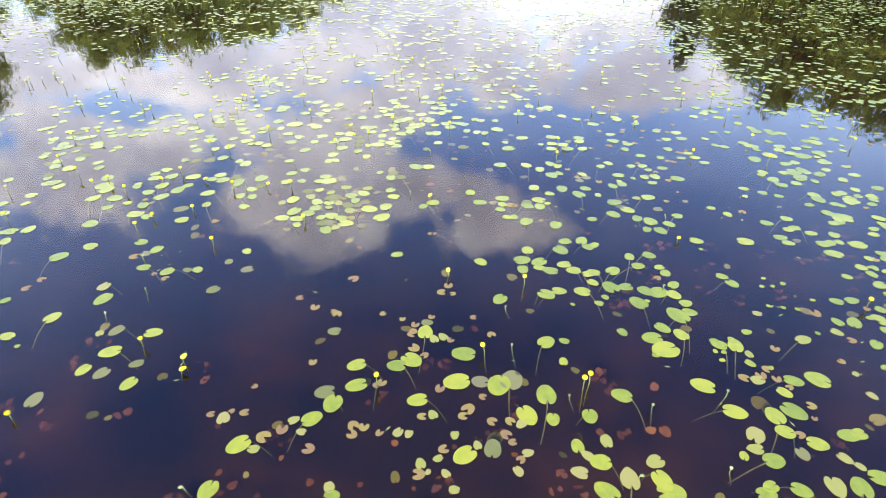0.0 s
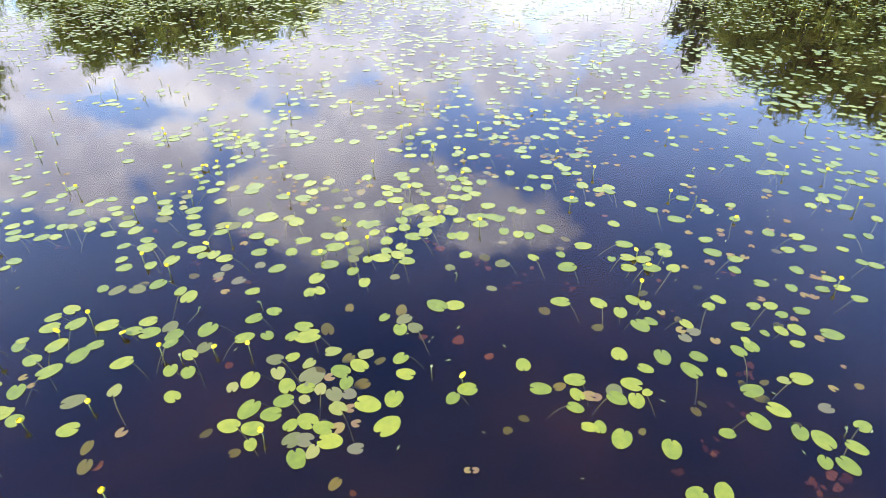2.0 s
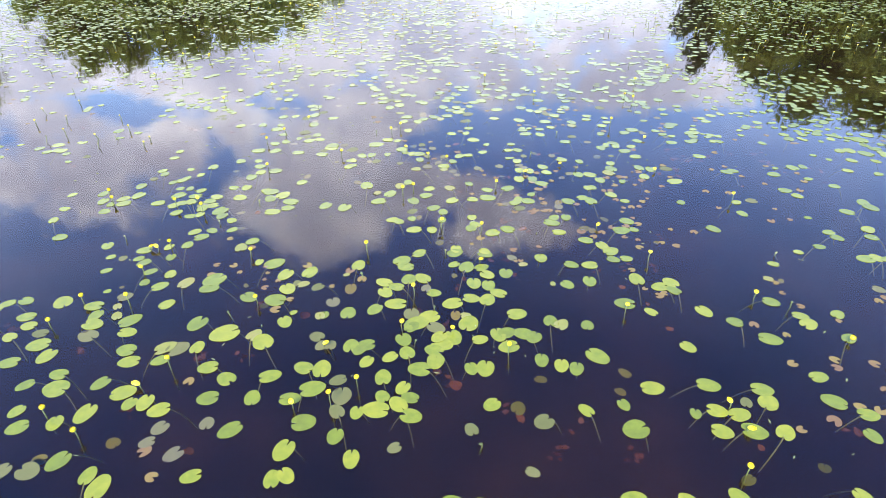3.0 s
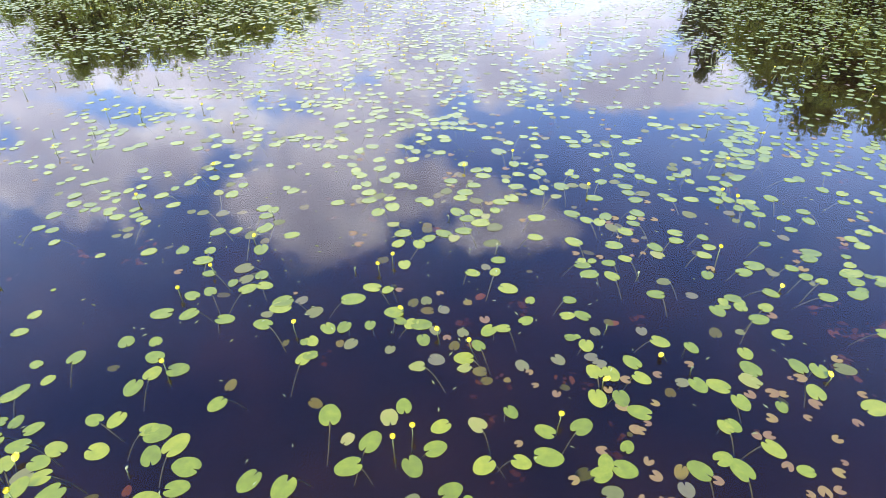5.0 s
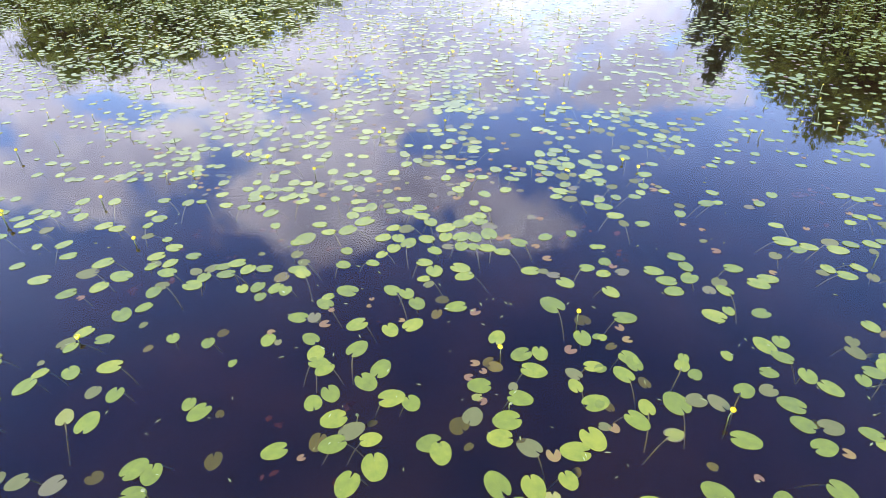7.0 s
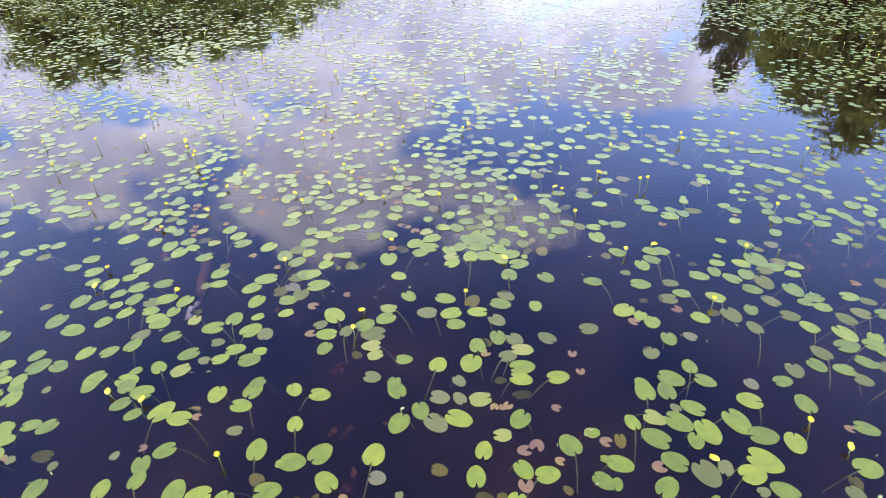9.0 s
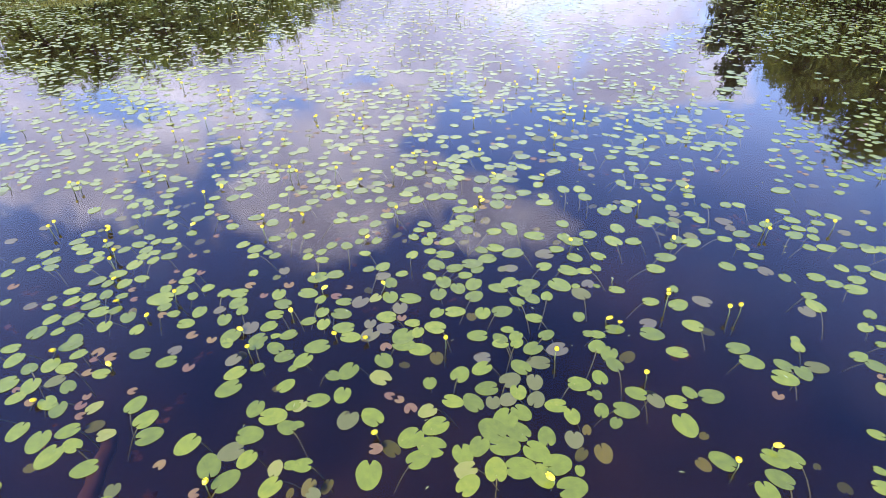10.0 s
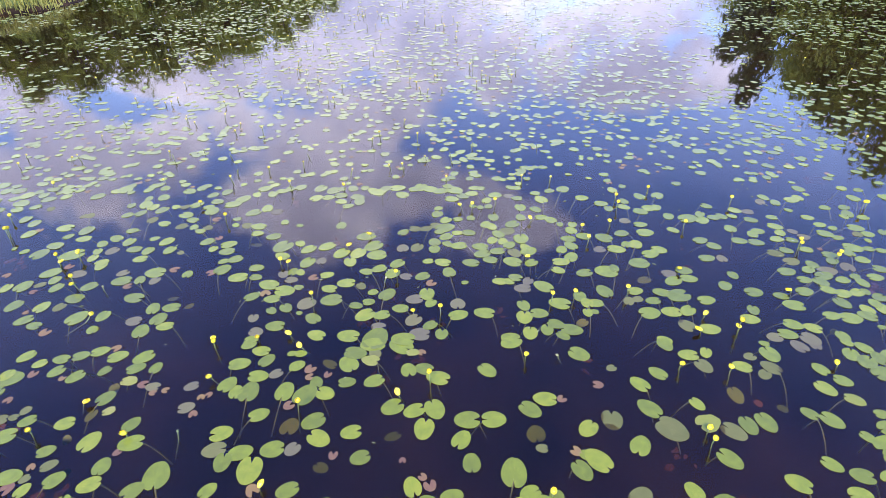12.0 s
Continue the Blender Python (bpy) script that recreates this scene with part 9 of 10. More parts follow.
water_lily(2.81, 23.63, green=[(-14, -19, 13, 150), (-10, -12, 11, 100), (-12, -31, 6, 10), (2, -25, 13, 70), (2, -11, 13, 90), (0, -5, 10, 90), (-5, 8, 11, 210), (8, 2, 11, 210), (2, 9, 8, 260), (-6, 24, 11, 190), (7, 20, 11, 280), (33, -14, 11, 90), (-17, 30, 14, 20), (6, 28, 9, 40)], flowers=[(10, -31, 7, 0)])
water_lily(2.4, 23.65, green=[(-22, 3, 11, 170), (-18, -8, 15, 170), (-2, 8, 13, 10), (2, -20, 12, 10), (6, 23, 11, 0), (-46, 30, 10, 270), (-2, 34, 14, 10), (17, 10, 12, 330), (18, -6, 13, 290), (17, 20, 12, 300), (14, -23, 15, 360), (25, 5, 13, 10), (-3, -42, 11, 270)], olive=[(-3, -34, 7, 70)], flowers=[(-13, 7, 3, -1)])
water_lily(-2.63, 23.76, green=[(-16, -23, 12, 260), (-16, -38, 9, 120), (-3, -2, 15, 170), (17, -15, 13, 100), (26, -27, 13, 80), (-23, 20, 15, 190), (-9, 21, 11, 110), (30, -14, 13, 180), (-1, 31, 16, 180)], rosy=[(9, -29, 11, 180), (-15, 13, 7, 200), (3, 20, 10, 250), (-27, 31, 10, 230)], olive=[(25, 0, 9, 170)], buds=[(-30, 7, 4, 0)])
water_lily(1.24, 23.81, green=[(-12, -5, 12, 10), (-2, -17, 11, 190), (7, -7, 12, 160), (-27, 21, 18, 170), (-20, 25, 10, 90), (19, -11, 18, 200), (7, -30, 14, 180), (21, 7, 14, 210), (2, 32, 16, 190), (19, -29, 13, 220), (-45, 19, 13, 200)], olive=[(1, 13, 11, 210)], rosy=[(21, 17, 11, 10)], awash=[(13, -45, 13, 120)], flowers=[(29, 20, 3, 0), (-20, -11, 8, 0)])
water_lily(-3.52, 23.89, green=[(-20, -1, 11, 270), (-8, 1, 15, 70), (3, 19, 16, 220), (0, -23, 14, 250), (12, 9, 11, 270), (19, -1, 12, 250), (-11, -43, 13, 340), (22, -25, 13, 70), (-23, 47, 16, 60)], rosy=[(-31, 16, 7, 70), (4, -6, 6, 170), (13, 28, 8, 250), (14, -31, 5, 210)], awash=[(4, 3, 9, 210)], flowers=[(6, 28, 4, 0), (36, -2, 5, -2)])
water_lily(0.39, 23.9, rosy=[(-11, -9, 13, 180), (-6, 0, 10, 230)], green=[(-21, 0, 10, 170), (-15, 5, 11, 150), (5, -7, 16, 140), (14, -28, 16, 160), (0, 25, 12, 220), (-15, 27, 15, 160), (20, 14, 11, 330), (30, -20, 12, 260), (-33, 30, 12, 170), (7, -51, 12, 330), (34, -28, 11, 100)], awash=[(-12, 40, 13, 290)], flowers=[(-4, 30, 3, 0), (8, -26, 7, 1)])
water_lily(-2, 23.97, olive=[(-23, -29, 8, 80)], rosy=[(-19, 9, 8, 40), (-50, 14, 8, 170), (32, -19, 8, 110), (31, -48, 9, 280)], green=[(-37, 7, 10, 90), (5, 2, 15, 190), (-11, 13, 14, 60), (23, -23, 12, 40), (19, 2, 10, 340), (-14, 25, 9, 220), (16, 15, 12, 0), (32, -8, 16, 160), (-5, 28, 12, 220)], flowers=[(35, 19, 5, 0)])
water_lily(-1.17, 23.95, green=[(-3, -12, 12, 170), (9, -5, 14, 180), (-8, 6, 11, 20), (20, -33, 10, 340), (23, 10, 11, 170), (31, -17, 8, 210), (-30, 10, 9, 300), (29, -29, 9, 10), (8, 24, 13, 280), (-36, 11, 10, 80), (-27, 24, 15, 250)], rosy=[(-18, 3, 8, 210), (-16, 26, 10, 90)], awash=[(21, -9, 9, 300)])
water_lily(-0.41, 24.03, rosy=[(-1, -14, 8, 220), (-21, -5, 10, 160), (19, -40, 12, 90)], green=[(-8, -5, 12, 210), (13, 0, 13, 100), (25, -14, 6, 10), (8, 14, 13, 160), (-4, 16, 9, 190), (-29, 13, 13, 220), (31, 13, 14, 160), (19, -53, 14, 20), (-43, 6, 12, 210), (1, 34, 11, 280)], awash=[(-14, 37, 13, 240)], flowers=[(-28, -7, 6, 0)])
water_lily(3.12, 23.98, green=[(21, -48, 13, 320), (-10, -8, 12, 360), (1, 3, 12, 330), (-5, 16, 11, 190), (19, 29, 9, 350)], rosy=[(-23, 6, 13, 80)])
water_lily(-3.15, 24.38, green=[(-31, -4, 20, 210), (-12, 1, 10, 290), (-11, -9, 11, 270), (-14, 13, 11, 120), (0, -16, 11, 40), (-6, 22, 13, 150), (2, -21, 12, 270), (8, 16, 13, 260), (18, 4, 13, 180), (2, 35, 11, 10), (30, -11, 12, 190), (31, 1, 12, 260)], rosy=[(0, 2, 12, 240), (-11, -32, 13, 350)], flowers=[(-19, -12, 7, 0)])
water_lily(2.78, 24.31, green=[(-22, -30, 11, 210), (-15, -23, 11, 100), (4, -18, 11, 220), (-8, -1, 11, 170), (7, -9, 12, 350), (-12, 14, 10, 330), (24, -7, 11, 90), (32, 1, 15, 340), (-15, 37, 13, 330), (22, 24, 13, 340)], rosy=[(-8, -32, 15, 0), (4, 0, 5, 280), (1, 19, 10, 360), (-4, 28, 9, 140)], flowers=[(-14, -2, 7, 0), (7, -19, 6, 0)])
water_lily(-1.49, 24.54, green=[(-21, -10, 19, 240), (-7, -6, 10, 300), (-18, -25, 13, 150), (2, -15, 14, 230), (-14, 25, 7, 350), (17, -11, 15, 220), (31, -22, 15, 240), (24, 24, 12, 90), (45, -22, 16, 250), (49, 5, 17, 200), (-52, 58, 14, 100)], rosy=[(-11, -51, 10, 290), (-41, 51, 12, 180)], flowers=[(-10, -40, 4, 0), (35, -14, 3, 0)])
water_lily(0.54, 24.53, green=[(-30, -11, 12, 50), (-17, -15, 11, 110), (-19, -1, 15, 270), (-15, -21, 15, 40), (-24, 24, 14, 210), (13, -19, 11, 70), (9, -37, 14, 360), (-15, 36, 12, 100), (22, -13, 13, 120), (19, -30, 14, 60), (22, -2, 13, 170), (4, 36, 12, 360), (19, 23, 8, 270), (12, 31, 12, 120)], flowers=[(-7, 27, 4, 0)])
water_lily(1.67, 24.51, green=[(-28, -25, 14, 10), (-19, -19, 13, 340), (-22, 9, 15, 10), (16, -32, 13, 10), (-22, 23, 12, 0), (4, 13, 11, 310), (21, -5, 13, 20), (29, -14, 12, 320), (8, 37, 12, 250), (-15, 47, 14, 330)], rosy=[(28, -33, 10, 90)], flowers=[(14, 15, 7, 0)])
water_lily(-0.48, 24.56, green=[(-44, -13, 17, 220), (-40, -27, 16, 190), (-20, 9, 11, 60), (8, -8, 12, 110), (12, 9, 9, 340), (19, -11, 10, 300), (18, 1, 13, 220), (17, 16, 18, 20), (29, -14, 14, 190), (28, 7, 10, 10)], rosy=[(-19, -17, 11, 100)], awash=[(-10, 15, 11, 350), (0, 15, 11, 200), (9, 20, 12, 350)], flowers=[(-48, 2, 3, 0)])
water_lily(2.37, 24.55, green=[(-16, -10, 13, 350), (-3, -13, 13, 340), (0, 0, 11, 80), (-15, 10, 12, 90), (7, 5, 11, 10), (17, -8, 12, 200), (16, -26, 11, 330), (-34, 25, 13, 40), (-22, 30, 11, 180), (-14, 32, 11, 320), (25, 2, 11, 60), (10, 25, 12, 340)], awash=[(5, -30, 13, 330), (12, -42, 13, 20)])
water_lily(0.03, 24.64, green=[(-13, -1, 12, 340), (3, 13, 12, 70), (7, -14, 11, 240), (8, 9, 12, 290), (-4, -24, 14, 170), (13, -4, 13, 120), (-22, 23, 9, 10), (-10, 25, 9, 90), (-33, 22, 12, 230), (16, -16, 11, 90), (-3, -35, 14, 200), (10, -31, 13, 190), (11, 26, 13, 280)], awash=[(21, 1, 14, 30)])
water_lily(-2.12, 24.71, rosy=[(-18, -12, 7, 310)], green=[(-6, -23, 14, 20), (-17, -30, 9, 260), (-10, 10, 8, 320), (-4, -34, 13, 190), (14, -5, 11, 0), (-12, 21, 8, 190), (12, 7, 14, 170), (30, -11, 13, 190), (0, 33, 15, 220), (-41, 37, 15, 90), (34, 14, 9, 100)], awash=[(1, 9, 11, 140)], olive=[(16, -18, 10, 190)], flowers=[(-20, 15, 8, 0)])
water_lily(-3.85, 24.75, green=[(-19, -6, 14, 240), (-26, 13, 13, 270), (-17, -30, 6, 280), (8, 4, 15, 180), (-5, -35, 8, 220), (-39, 21, 13, 270), (19, -11, 10, 60), (16, -26, 14, 170), (30, -1, 15, 260), (35, -15, 13, 190)], rosy=[(-14, 1, 7, 270)], awash=[(14, 26, 9, 220), (-27, 41, 9, 290), (19, 27, 10, 100)], flowers=[(-32, -11, 9, 0)])
water_lily(-2.69, 24.74, green=[(-18, -15, 9, 30), (-5, -20, 14, 240), (-20, 11, 12, 160), (3, -34, 12, 250), (18, -3, 10, 150), (4, 17, 12, 160), (-6, 27, 14, 330), (31, -21, 13, 220), (-33, 37, 14, 250)], awash=[(-2, 6, 11, 210), (-34, 18, 11, 70), (14, -38, 7, 320), (23, 3, 9, 330)], rosy=[(26, 18, 8, 170)])
water_lily(0.98, 24.7, green=[(-17, -5, 12, 100), (-14, 5, 10, 260), (-8, -15, 13, 170), (9, -18, 15, 150), (26, -11, 13, 200), (15, -36, 15, 350), (-43, 34, 12, 300), (25, -29, 10, 70), (33, -29, 13, 70), (-57, 38, 13, 270), (26, 34, 11, 260), (-35, 54, 15, 110)], rosy=[(1, -36, 10, 200), (35, 11, 10, 200)], flowers=[(-7, -26, 6, 0), (-7, -2, 3, 0), (18, 0, 6, 0)])
water_lily(3.22, 24.71, green=[(-18, -1, 11, 10), (-10, -7, 9, 40), (-22, 12, 11, 350), (-15, -23, 10, 0), (10, -7, 14, 340), (-32, 26, 8, 140), (12, 13, 9, 280), (14, -18, 11, 0), (8, -28, 7, 270), (4, 30, 11, 190), (18, 18, 14, 60), (0, -41, 10, 180), (-37, 41, 12, 70), (29, -15, 10, 230), (28, 11, 11, 190)], awash=[(5, -18, 9, 70)])
water_lily(1.83, 25.07, green=[(-23, 21, 13, 110), (-5, 22, 14, 50), (-14, -2, 12, 250), (-21, -3, 14, 360), (8, -23, 18, 20), (22, -16, 11, 230), (34, 0, 11, 320)], flowers=[(-13, 29, 6, 0)])
water_lily(2.57, 25.06, green=[(-24, -19, 9, 150), (-17, -8, 12, 330), (22, 17, 12, 290)], rosy=[(-6, -11, 11, 170), (14, 7, 10, 100), (15, 9, 9, 80)], flowers=[(-17, 2, 8, 0)])
water_lily(-3.3, 25.22, green=[(-49, 19, 14, 230), (-6, -1, 10, 290), (5, 13, 10, 100), (8, 0, 16, 110), (-1, -20, 11, 230), (19, 15, 13, 110), (10, -17, 12, 60), (17, -5, 13, 70)])
water_lily(-2.64, 25.33, green=[(-27, -16, 9, 140), (5, -17, 11, 30), (-26, 17, 13, 340), (1, 8, 12, 230), (10, -6, 12, 350), (-16, 23, 11, 110), (13, 14, 13, 260), (27, -12, 16, 10), (34, -1, 16, 60)], awash=[(-18, -16, 10, 40)], flowers=[(-3, -16, 5, 1)])
water_lily(0.29, 25.28, green=[(-26, -19, 8, 100), (-18, -17, 9, 70), (-10, 6, 13, 200), (11, -1, 11, 180), (12, 21, 11, 180), (30, 9, 10, 180)], rosy=[(3, 4, 10, 160)], flowers=[(-12, -16, 7, 0)])
water_lily(1.15, 25.27, green=[(-41, 15, 11, 220), (-27, 18, 14, 60), (-12, -1, 13, 360), (4, -13, 13, 350), (22, 15, 12, 100), (27, -9, 11, 100), (24, -20, 12, 330)], flowers=[(19, -7, 6, 0), (16, -25, 8, 0)])
water_lily(-4.42, 25.4, green=[(-38, 15, 13, 280), (-25, 15, 14, 210), (-19, -2, 12, 50), (-10, 5, 15, 250), (6, 5, 12, 280), (-2, -25, 12, 330), (16, -4, 14, 10), (13, -20, 11, 220), (26, 13, 15, 170), (31, 1, 12, 260)], flowers=[(7, 21, 5, 1), (8, -48, 6, 0)])
water_lily(3.39, 25.25, green=[(-36, -8, 13, 10), (-28, -4, 12, 90), (-16, 3, 7, 100), (-17, 15, 13, 110), (5, -24, 12, 210), (25, -6, 13, 110), (26, 15, 11, 40), (40, 11, 10, 200)], flowers=[(24, -26, 6, 0)])
water_lily(-0.25, 25.33, green=[(-36, 16, 13, 20), (-30, 20, 16, 260), (-21, 16, 16, 150), (-10, 11, 15, 210), (4, 13, 18, 320), (1, -6, 14, 350), (-12, -25, 9, 230), (12, 0, 13, 320), (-13, -36, 12, 250), (21, 5, 13, 190), (24, 17, 11, 190), (21, -21, 8, 120), (35, -10, 12, 60)], flowers=[(20, -26, 5, 0), (10, -27, 5, -1)])
water_lily(-1.11, 25.4, green=[(-32, 8, 15, 240), (-23, -3, 13, 360), (-13, 12, 13, 110), (-21, -16, 12, 330), (-6, -7, 15, 330), (-1, 13, 10, 260), (-13, -25, 11, 20), (-3, -17, 13, 270), (8, 7, 13, 130), (13, 3, 17, 160), (20, 11, 13, 60), (32, 12, 16, 10), (38, -3, 14, 140)], flowers=[(-22, 12, 4, 0)])
water_lily(-1.84, 25.46, green=[(-35, -5, 11, 300), (-30, 8, 15, 40), (-19, -4, 13, 270), (-11, 2, 12, 360), (-4, 7, 11, 280), (6, 10, 13, 60), (26, -14, 14, 50), (27, 7, 15, 240), (38, -13, 12, 10)])
# plants at the sides
water_lily(-4.62, 8.3, green=[(-18, 16, 11, 160), (-2, 8, 10, 200), (5, -17, 12, 120), (14, -7, 11, 150)])
water_lily(-4.24, 7.63, green=[(-9, 25, 12, 120), (-10, 5, 10, 70), (-19, -4, 12, 180), (-15, 1, 11, 300), (-3, -15, 9, 350), (20, -12, 12, 150), (34, -2, 12, 350)])
water_lily(-3.89, 7.28, awash=[(-2, 18, 12, 90)], green=[(12, 37, 11, 320), (11, 0, 15, 0), (-2, 3, 13, 170), (20, 5, 14, 10), (-21, -1, 14, 310), (-17, -13, 9, 110), (1, -18, 15, 120), (1, -30, 15, 320)], flowers=[(25, -3, 10, -1), (5, -3, 7, -1)])
water_lily(-3.67, 6.91, green=[(-11, 11, 13, 240), (18, 20, 16, 210), (23, 10, 14, 200), (-7, -10, 11, 70), (5, -2, 10, 50), (-25, -9, 11, 350), (-23, -18, 11, 160)], awash=[(1, 15, 9, 110), (21, -16, 16, 340)], flowers=[(17, 32, 10, -1)])
water_lily(-3.48, 6.46, green=[(3, 20, 14, 300), (-19, 14, 13, 130), (-14, 1, 14, 120), (28, 10, 12, 40), (36, -4, 12, 50), (4, -5, 16, 120), (-5, -28, 11, 280)], awash=[(-25, 8, 12, 140), (-9, -20, 11, 350)], flowers=[(-12, 10, 8, -1)])
water_lily(-3.39, 6.03, green=[(-6, 2, 13, 340), (-1, 4, 14, 40), (9, -5, 13, 60)], flowers=[(19, 16, 10, -1)])
water_lily(-2.84, 6.01, green=[(-6, 16, 14, 130), (0, -3, 18, 210), (7, -12, 15, 50)], flowers=[(4, 1, 8, 0), (-6, -10, 9, 0), (30, -20, 7, 0)])
water_lily(4.41, 7.21, green=[(-10, 17, 11, 100), (-9, 6, 14, 90), (6, 8, 11, 10), (7, -2, 13, 30), (18, -1, 12, 140), (-9, -26, 10, 320)])
water_lily(4.15, 6.71, green=[(-14, 20, 12, 320), (-11, 13, 13, 240), (-6, 9, 11, 260), (-8, 0, 9, 310), (22, 9, 13, 170), (16, -1, 13, 60), (-1, -15, 16, 300), (-22, -25, 15, 260), (24, -10, 13, 180)], flowers=[(-7, 20, 9, 1), (-17, -42, 11, 0)])
water_lily(4.55, 6.58, green=[(-7, -5, 17, 340), (15, 3, 14, 170), (11, 20, 11, 180), (28, 33, 17, 120), (20, 37, 12, 10), (-38, -47, 15, 10), (-27, -41, 14, 90)])
water_lily(5.06, 7.31, green=[(-17, -28, 11, 290), (8, 20, 11, 160), (10, 7, 8, 180)], flowers=[(29, 33, 11, -1)])
water_lily(3.96, 6.06, green=[(-10, 8, 11, 310), (-14, 2, 10, 40), (11, 6, 12, 20), (20, -8, 13, 0), (-8, -10, 13, 50)])
water_lily(4.68, 8.29, green=[(-23, 0, 12, 60), (-16, -8, 12, 320), (-19, 21, 10, 130), (11, 20, 14, 50), (0, 3, 12, 270), (9, -10, 11, 100), (21, 2, 12, 240), (12, -29, 10, 180)], flowers=[(-43, 10, 9, -1)])
water_lily(5.19, 8.28, green=[(-13, 24, 11, 60), (4, -3, 9, 250), (1, -14, 12, 120)], awash=[(9, -5, 11, 270)])
water_lily(4.91, 7.87, green=[(-7, 3, 10, 290), (4, 3, 13, 310), (4, -4, 10, 340)])
water_lily(-4.74, 10.99, green=[(-20, -19, 11, 340), (-18, 18, 8, 40), (12, 6, 12, 270), (28, -5, 12, 20)])
water_lily(-4.31, 11.11, green=[(-14, 4, 15, 0), (1, -14, 13, 70), (13, 11, 10, 240)])
water_lily(-3.79, 11.5, green=[(-14, 10, 14, 80), (-1, -14, 10, 20), (14, 3, 11, 160)])
water_lily(-3.44, 9.41, green=[(-1, 11, 11, 160), (1, -11, 11, 110)], flowers=[(36, 28, 11, 1)])
water_lily(-3.19, 8.99, green=[(0, 0, 13, 340)])
water_lily(-2.85, 10.37, green=[(0, 0, 11, 50)])
water_lily(3.41, 11.17, green=[(-10, 15, 14, 350), (11, -14, 11, 120)])
water_lily(4.78, 10.46, green=[(-27, 2, 8, 250), (-1, 26, 13, 210), (10, 26, 14, 270), (23, 17, 17, 120), (-4, -1, 12, 320), (-24, -27, 11, 320), (3, -36, 10, 220), (21, -4, 11, 130)])
water_lily(4.6, 11.16, green=[(-22, -7, 14, 60), (-6, -11, 9, 130), (27, 17, 10, 190)])
water_lily(5.16, 11.1, green=[(-15, 28, 8, 210), (0, -3, 13, 220), (4, -7, 18, 90), (21, 8, 15, 160), (-7, -1, 11, 330), (-1, -23, 13, 280)])
water_lily(5.23, 10.61, green=[(-3, 15, 14, 160), (20, 25, 9, 220), (3, -2, 15, 140), (-19, -37, 11, 100)])
water_lily(4.24, 9.57, green=[(-5, 26, 11, 180), (2, -9, 14, 60), (3, -19, 14, 300)])
water_lily(3.82, 8.81, green=[(-20, 13, 11, 190), (-18, 4, 11, 310), (18, 49, 13, 150), (17, 17, 13, 40), (12, 4, 11, 170), (-14, -29, 14, 180), (-4, -28, 12, 110), (5, -31, 13, 0)], flowers=[(5, -34, 8, 0)])
water_lily(-4.67, 15.33, green=[(-17, -7, 12, 30), (-8, -22, 12, 310), (7, -36, 15, 180), (-35, 41, 12, 210), (4, 10, 13, 50), (10, 28, 12, 80), (35, -22, 14, 210), (33, -1, 11, 10)], awash=[(-24, 9, 11, 220)], flowers=[(24, -23, 11, 0)])
water_lily(-4.93, 16.13, green=[(2, -24, 12, 160), (18, -13, 12, 110), (14, 26, 13, 170)], awash=[(-34, 11, 13, 290)], flowers=[(-38, 28, 7, 0), (17, 38, 9, 1)])
water_lily(-4.21, 14.89, green=[(-3, 31, 15, 270), (0, -9, 13, 300), (4, -23, 15, 60)], flowers=[(25, 17, 11, 1)])
water_lily(-4.14, 14.45, green=[(14, 18, 16, 320), (15, 4, 14, 270), (-13, 9, 14, 140), (-21, 7, 12, 120), (-13, 15, 10, 20), (2, -1, 12, 300), (6, -18, 15, 60), (13, -31, 15, 270)])
water_lily(-3.83, 14.05, green=[(-16, -1, 13, 10), (-7, 2, 13, 50), (-23, -5, 7, 10), (20, -5, 15, 30), (28, 7, 17, 220)])
water_lily(-3.19, 13.39, green=[(0, 0, 14, 310)])
water_lily(-4.16, 16.17, green=[(-12, -11, 12, 250), (-14, 18, 13, 340), (13, -12, 12, 120)], awash=[(14, 3, 12, 40)])
water_lily(4.39, 15.3, green=[(-22, 19, 10, 350), (-15, 9, 12, 150), (-31, -36, 14, 10), (3, -28, 9, 340), (12, -16, 12, 290), (26, 31, 13, 290), (28, 20, 11, 110)])
water_lily(3.84, 14.45, green=[(1, 21, 14, 270), (12, 17, 15, 50), (16, 2, 14, 130), (9, -7, 12, 270), (1, -18, 14, 140), (-13, -1, 11, 150), (-6, -7, 12, 190), (-12, -21, 16, 210)], awash=[(-10, 10, 10, 310)])
water_lily(3.61, 13.98, green=[(18, 18, 13, 150), (20, 9, 14, 70), (-1, 16, 12, 210), (-14, 6, 15, 310), (-3, 5, 14, 310), (10, 0, 14, 110), (-16, -6, 15, 250), (-13, -21, 17, 300), (0, -26, 16, 260)], flowers=[(27, 3, 10, 0)])
water_lily(3.29, 13.53, green=[(0, 14, 12, 90), (11, 10, 12, 110), (20, 9, 11, 10), (-6, 6, 13, 20), (11, -2, 9, 100), (-17, -18, 14, 230), (-4, -17, 12, 310)], awash=[(1, -1, 14, 30), (-13, -5, 12, 10)], flowers=[(-12, -21, 9, 0)])
water_lily(3.63, 13.55, green=[(-18, -13, 16, 160), (-26, -24, 17, 350), (13, 16, 17, 290), (9, 3, 15, 320), (3, -6, 15, 50), (21, 25, 14, 170)])
water_lily(4.52, 14.89, green=[(-15, -2, 12, 270), (-17, -16, 15, 60), (10, 7, 12, 80), (20, 12, 12, 230)])
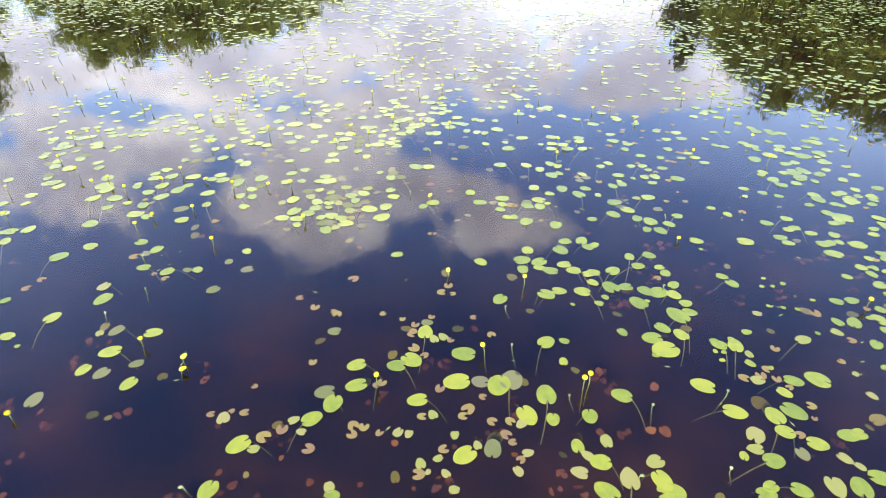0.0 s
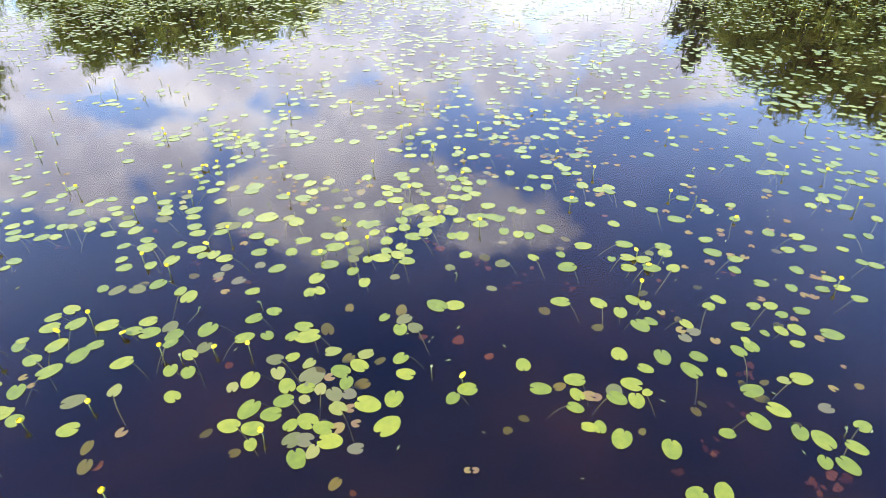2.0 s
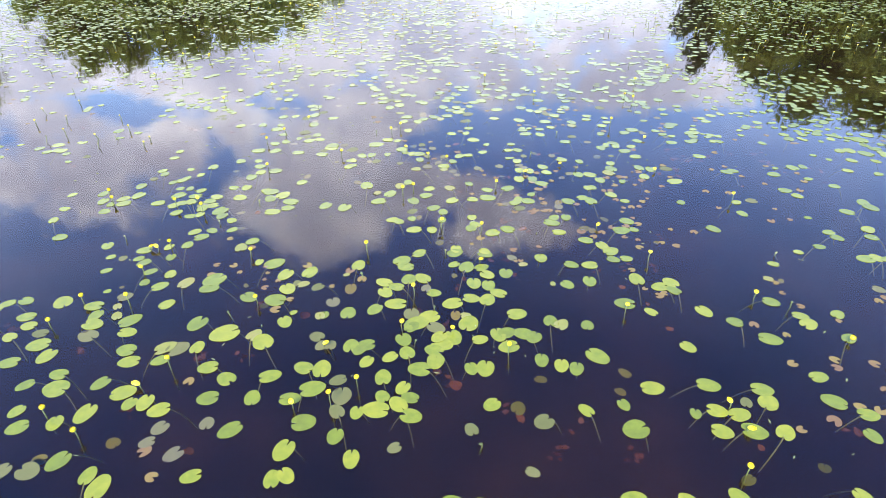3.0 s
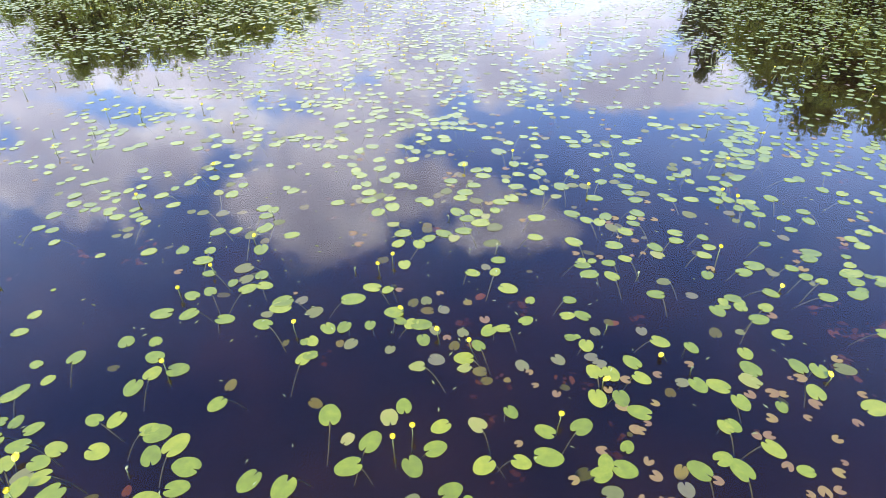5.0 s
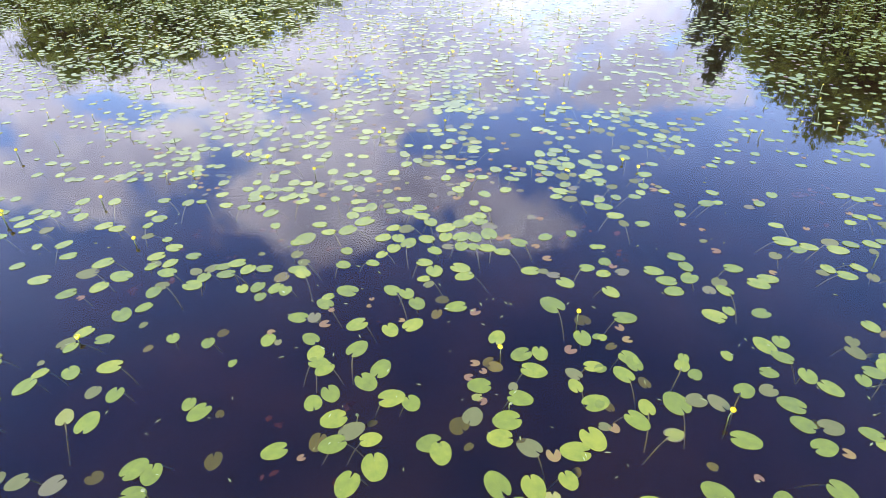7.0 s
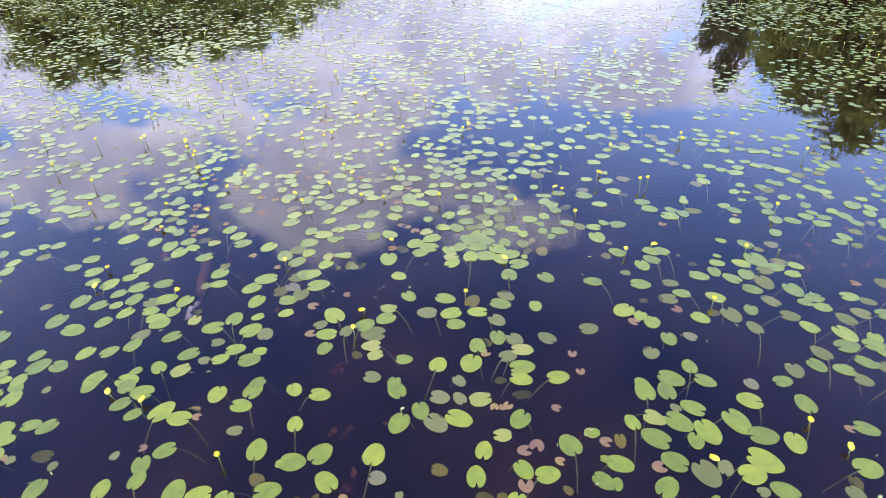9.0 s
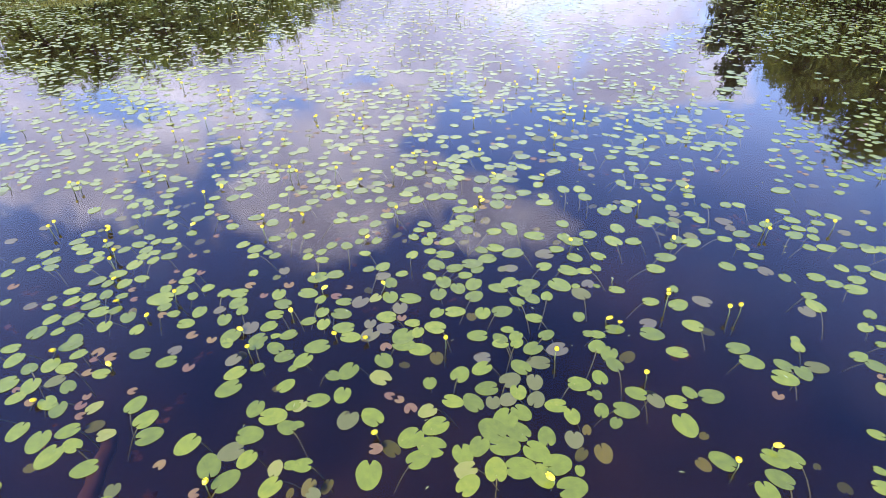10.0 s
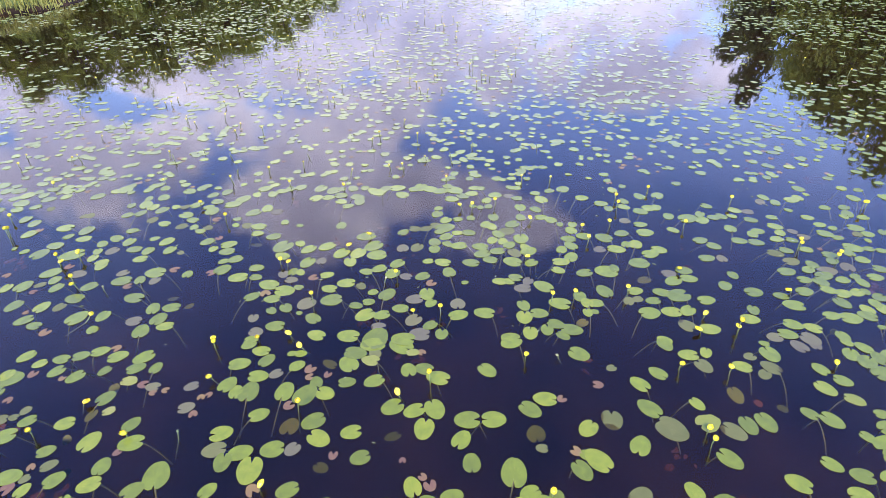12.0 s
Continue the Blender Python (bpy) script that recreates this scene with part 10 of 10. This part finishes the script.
water_lily(4.93, 15.61, green=[(-9, -36, 13, 20), (-1, 17, 17, 60), (22, 9, 17, 100), (-1, -3, 14, 170), (-23, 17, 10, 230)], awash=[(14, -5, 15, 350)])
water_lily(4.71, 15.91, green=[(-6, -2, 15, 180), (6, 2, 12, 70)])
water_lily(4.04, 14.12, green=[(-3, 17, 7, 330), (7, 2, 12, 160), (-3, -19, 12, 0)])
water_lily(-4.98, 20.93, green=[(-10, -21, 16, 320), (3, -36, 18, 330), (15, 10, 18, 290), (18, 2, 15, 10), (4, 31, 12, 250), (-35, 27, 15, 160), (-7, 0, 8, 230)], awash=[(-6, -30, 15, 90), (23, 15, 14, 260)], flowers=[(-23, 36, 9, -1)])
water_lily(-4.49, 20.31, green=[(-9, 10, 14, 100), (8, -11, 15, 190)], flowers=[(27, 1, 10, 0)])
water_lily(-4.09, 19.73, green=[(2, 25, 12, 280), (0, 7, 14, 40), (-31, 0, 16, 340), (-14, -8, 11, 40), (6, -3, 12, 0), (26, -5, 14, 260), (26, -21, 14, 170)], awash=[(-16, 12, 17, 80), (4, -9, 14, 40)], flowers=[(39, 64, 8, -1), (-23, -12, 10, 1), (101, 39, 7, 0), (122, 8, 10, -1)])
water_lily(-3.93, 19.09, green=[(-8, 4, 16, 250), (-20, 11, 9, 180), (0, -12, 18, 90), (26, -3, 16, 330)], flowers=[(22, 16, 8, 0)])
water_lily(-3.46, 19.02, green=[(0, 0, 17, 140)])
water_lily(-4.75, 21.24, awash=[(1, -4, 18, 290)], green=[(0, 3, 15, 260)], flowers=[(78, -3, 10, -1)])
water_lily(3.75, 20.02, green=[(-29, -6, 13, 270), (-12, 0, 14, 250), (3, 9, 10, 230), (3, 35, 11, 190), (11, 30, 14, 20), (-21, -17, 12, 340), (0, -10, 14, 140), (19, -26, 10, 10)], awash=[(23, -13, 12, 330)], flowers=[(-115, 18, 7, 1), (-53, 27, 8, 0)])
water_lily(4.27, 20.47, green=[(-28, -6, 13, 50), (-28, -12, 14, 10), (7, 36, 11, 240), (15, 25, 14, 0), (-7, 12, 12, 150), (-4, -4, 11, 230), (22, -10, 13, 320), (19, -20, 12, 210)], awash=[(4, -18, 12, 290)])
water_lily(4.51, 20.84, green=[(-6, 6, 13, 320)], awash=[(6, 10, 15, 180), (1, -17, 14, 250)])
water_lily(4.03, 19.78, green=[(17, 29, 13, 250), (-16, -11, 12, 260), (-1, -17, 18, 270)], flowers=[(-23, 0, 10, 1)])
water_lily(3.67, 19.42, green=[(23, 14, 13, 270), (-27, 5, 17, 120), (1, 6, 11, 210), (15, 6, 11, 170), (-2, -23, 10, 140)], awash=[(-15, -7, 14, 180), (7, -3, 13, 210)])
water_lily(3.31, 19.25, green=[(-1, 32, 15, 120), (-16, -4, 11, 60), (-10, -9, 13, 50), (9, -2, 14, 300), (17, -19, 15, 290)])
water_lily(3.07, 18.95, green=[(-7, 15, 12, 0), (5, -8, 13, 210), (22, -6, 10, 80), (-18, -10, 12, 350)], awash=[(-3, 8, 14, 30)], flowers=[(-126, 18, 9, -1)])
water_lily(3.56, 18.93, green=[(1, 5, 13, 350), (-1, -5, 11, 110)])
water_lily(-5.08, 25.33, green=[(-10, 18, 13, 310), (15, 35, 16, 200), (28, 0, 17, 190), (12, 15, 13, 70), (-26, -1, 18, 70), (-29, -12, 16, 90), (-13, -32, 18, 20)], awash=[(14, -5, 14, 290), (6, -20, 17, 280)])
water_lily(-4.89, 24.77, green=[(-25, 5, 17, 190), (-11, 12, 15, 60), (-11, -7, 18, 0), (-7, 1, 12, 10), (2, -26, 15, 200), (9, -1, 15, 290), (22, -1, 17, 260), (20, -12, 17, 50), (5, 28, 15, 280)], flowers=[(-1, 16, 9, -1)])
water_lily(-4.57, 24.42, green=[(-4, 6, 18, 340), (8, 25, 16, 280), (0, 53, 15, 150), (26, -6, 10, 320), (-15, -21, 16, 200), (-12, -30, 12, 60)], awash=[(20, 19, 16, 150), (-24, -13, 15, 270), (0, -37, 17, 330)], flowers=[(40, 20, 10, 0)])
water_lily(-4.56, 25.21, green=[(-7, -7, 14, 190), (8, 7, 16, 330)])
water_lily(-4.44, 24.11, green=[(-5, 12, 14, 20), (3, -4, 12, 350), (8, -23, 17, 90), (-41, 28, 10, 110), (35, -11, 13, 80)])
water_lily(-3.98, 23.77, green=[(-22, -5, 13, 100), (5, 10, 17, 350), (16, -4, 18, 310)], flowers=[(52, 41, 11, 0), (62, 51, 7, 1), (80, 12, 10, -1), (15, -47, 8, 1), (-27, -24, 7, 1)])
water_lily(-3.58, 25.55, green=[(0, 0, 16, 130)])
water_lily(-2.65, 24.99, green=[(-7, 22, 14, 50), (6, -21, 10, 100)])
water_lily(2.68, 24.84, green=[(0, 0, 10, 170)], flowers=[(-5, -54, 10, 0)])
water_lily(3.58, 24.01, awash=[(-20, 12, 13, 230)], green=[(-32, -38, 13, 80), (-26, -20, 12, 280), (-13, -6, 12, 250), (19, -5, 13, 310), (16, -16, 14, 330), (33, 29, 15, 340), (29, 12, 11, 240), (-6, 30, 13, 80)], flowers=[(-73, 11, 9, 0), (-33, -31, 11, 0), (-190, -73, 11, 0)])
water_lily(4, 24.08, green=[(-16, -27, 13, 280), (-2, 16, 15, 350), (9, 8, 14, 270), (8, 1, 11, 190)])
water_lily(4.04, 24.55, green=[(-1, -22, 16, 330), (-43, -14, 8, 300), (-22, 17, 14, 200), (-16, 18, 11, 140), (3, 13, 11, 170), (29, -2, 15, 280), (34, 11, 16, 110)], awash=[(16, -23, 17, 110)], flowers=[(-48, 39, 9, 0)])
water_lily(4.37, 25.01, green=[(7, -27, 13, 310), (-7, -9, 15, 330), (5, -14, 15, 200), (25, 7, 15, 60), (8, 21, 13, 180), (5, 11, 13, 330), (-29, 9, 15, 140), (-30, 1, 11, 330)], awash=[(14, -1, 14, 10)])
water_lily(4.05, 25.21, green=[(-7, -6, 17, 250), (-10, -1, 14, 270)], awash=[(16, 7, 13, 150)])
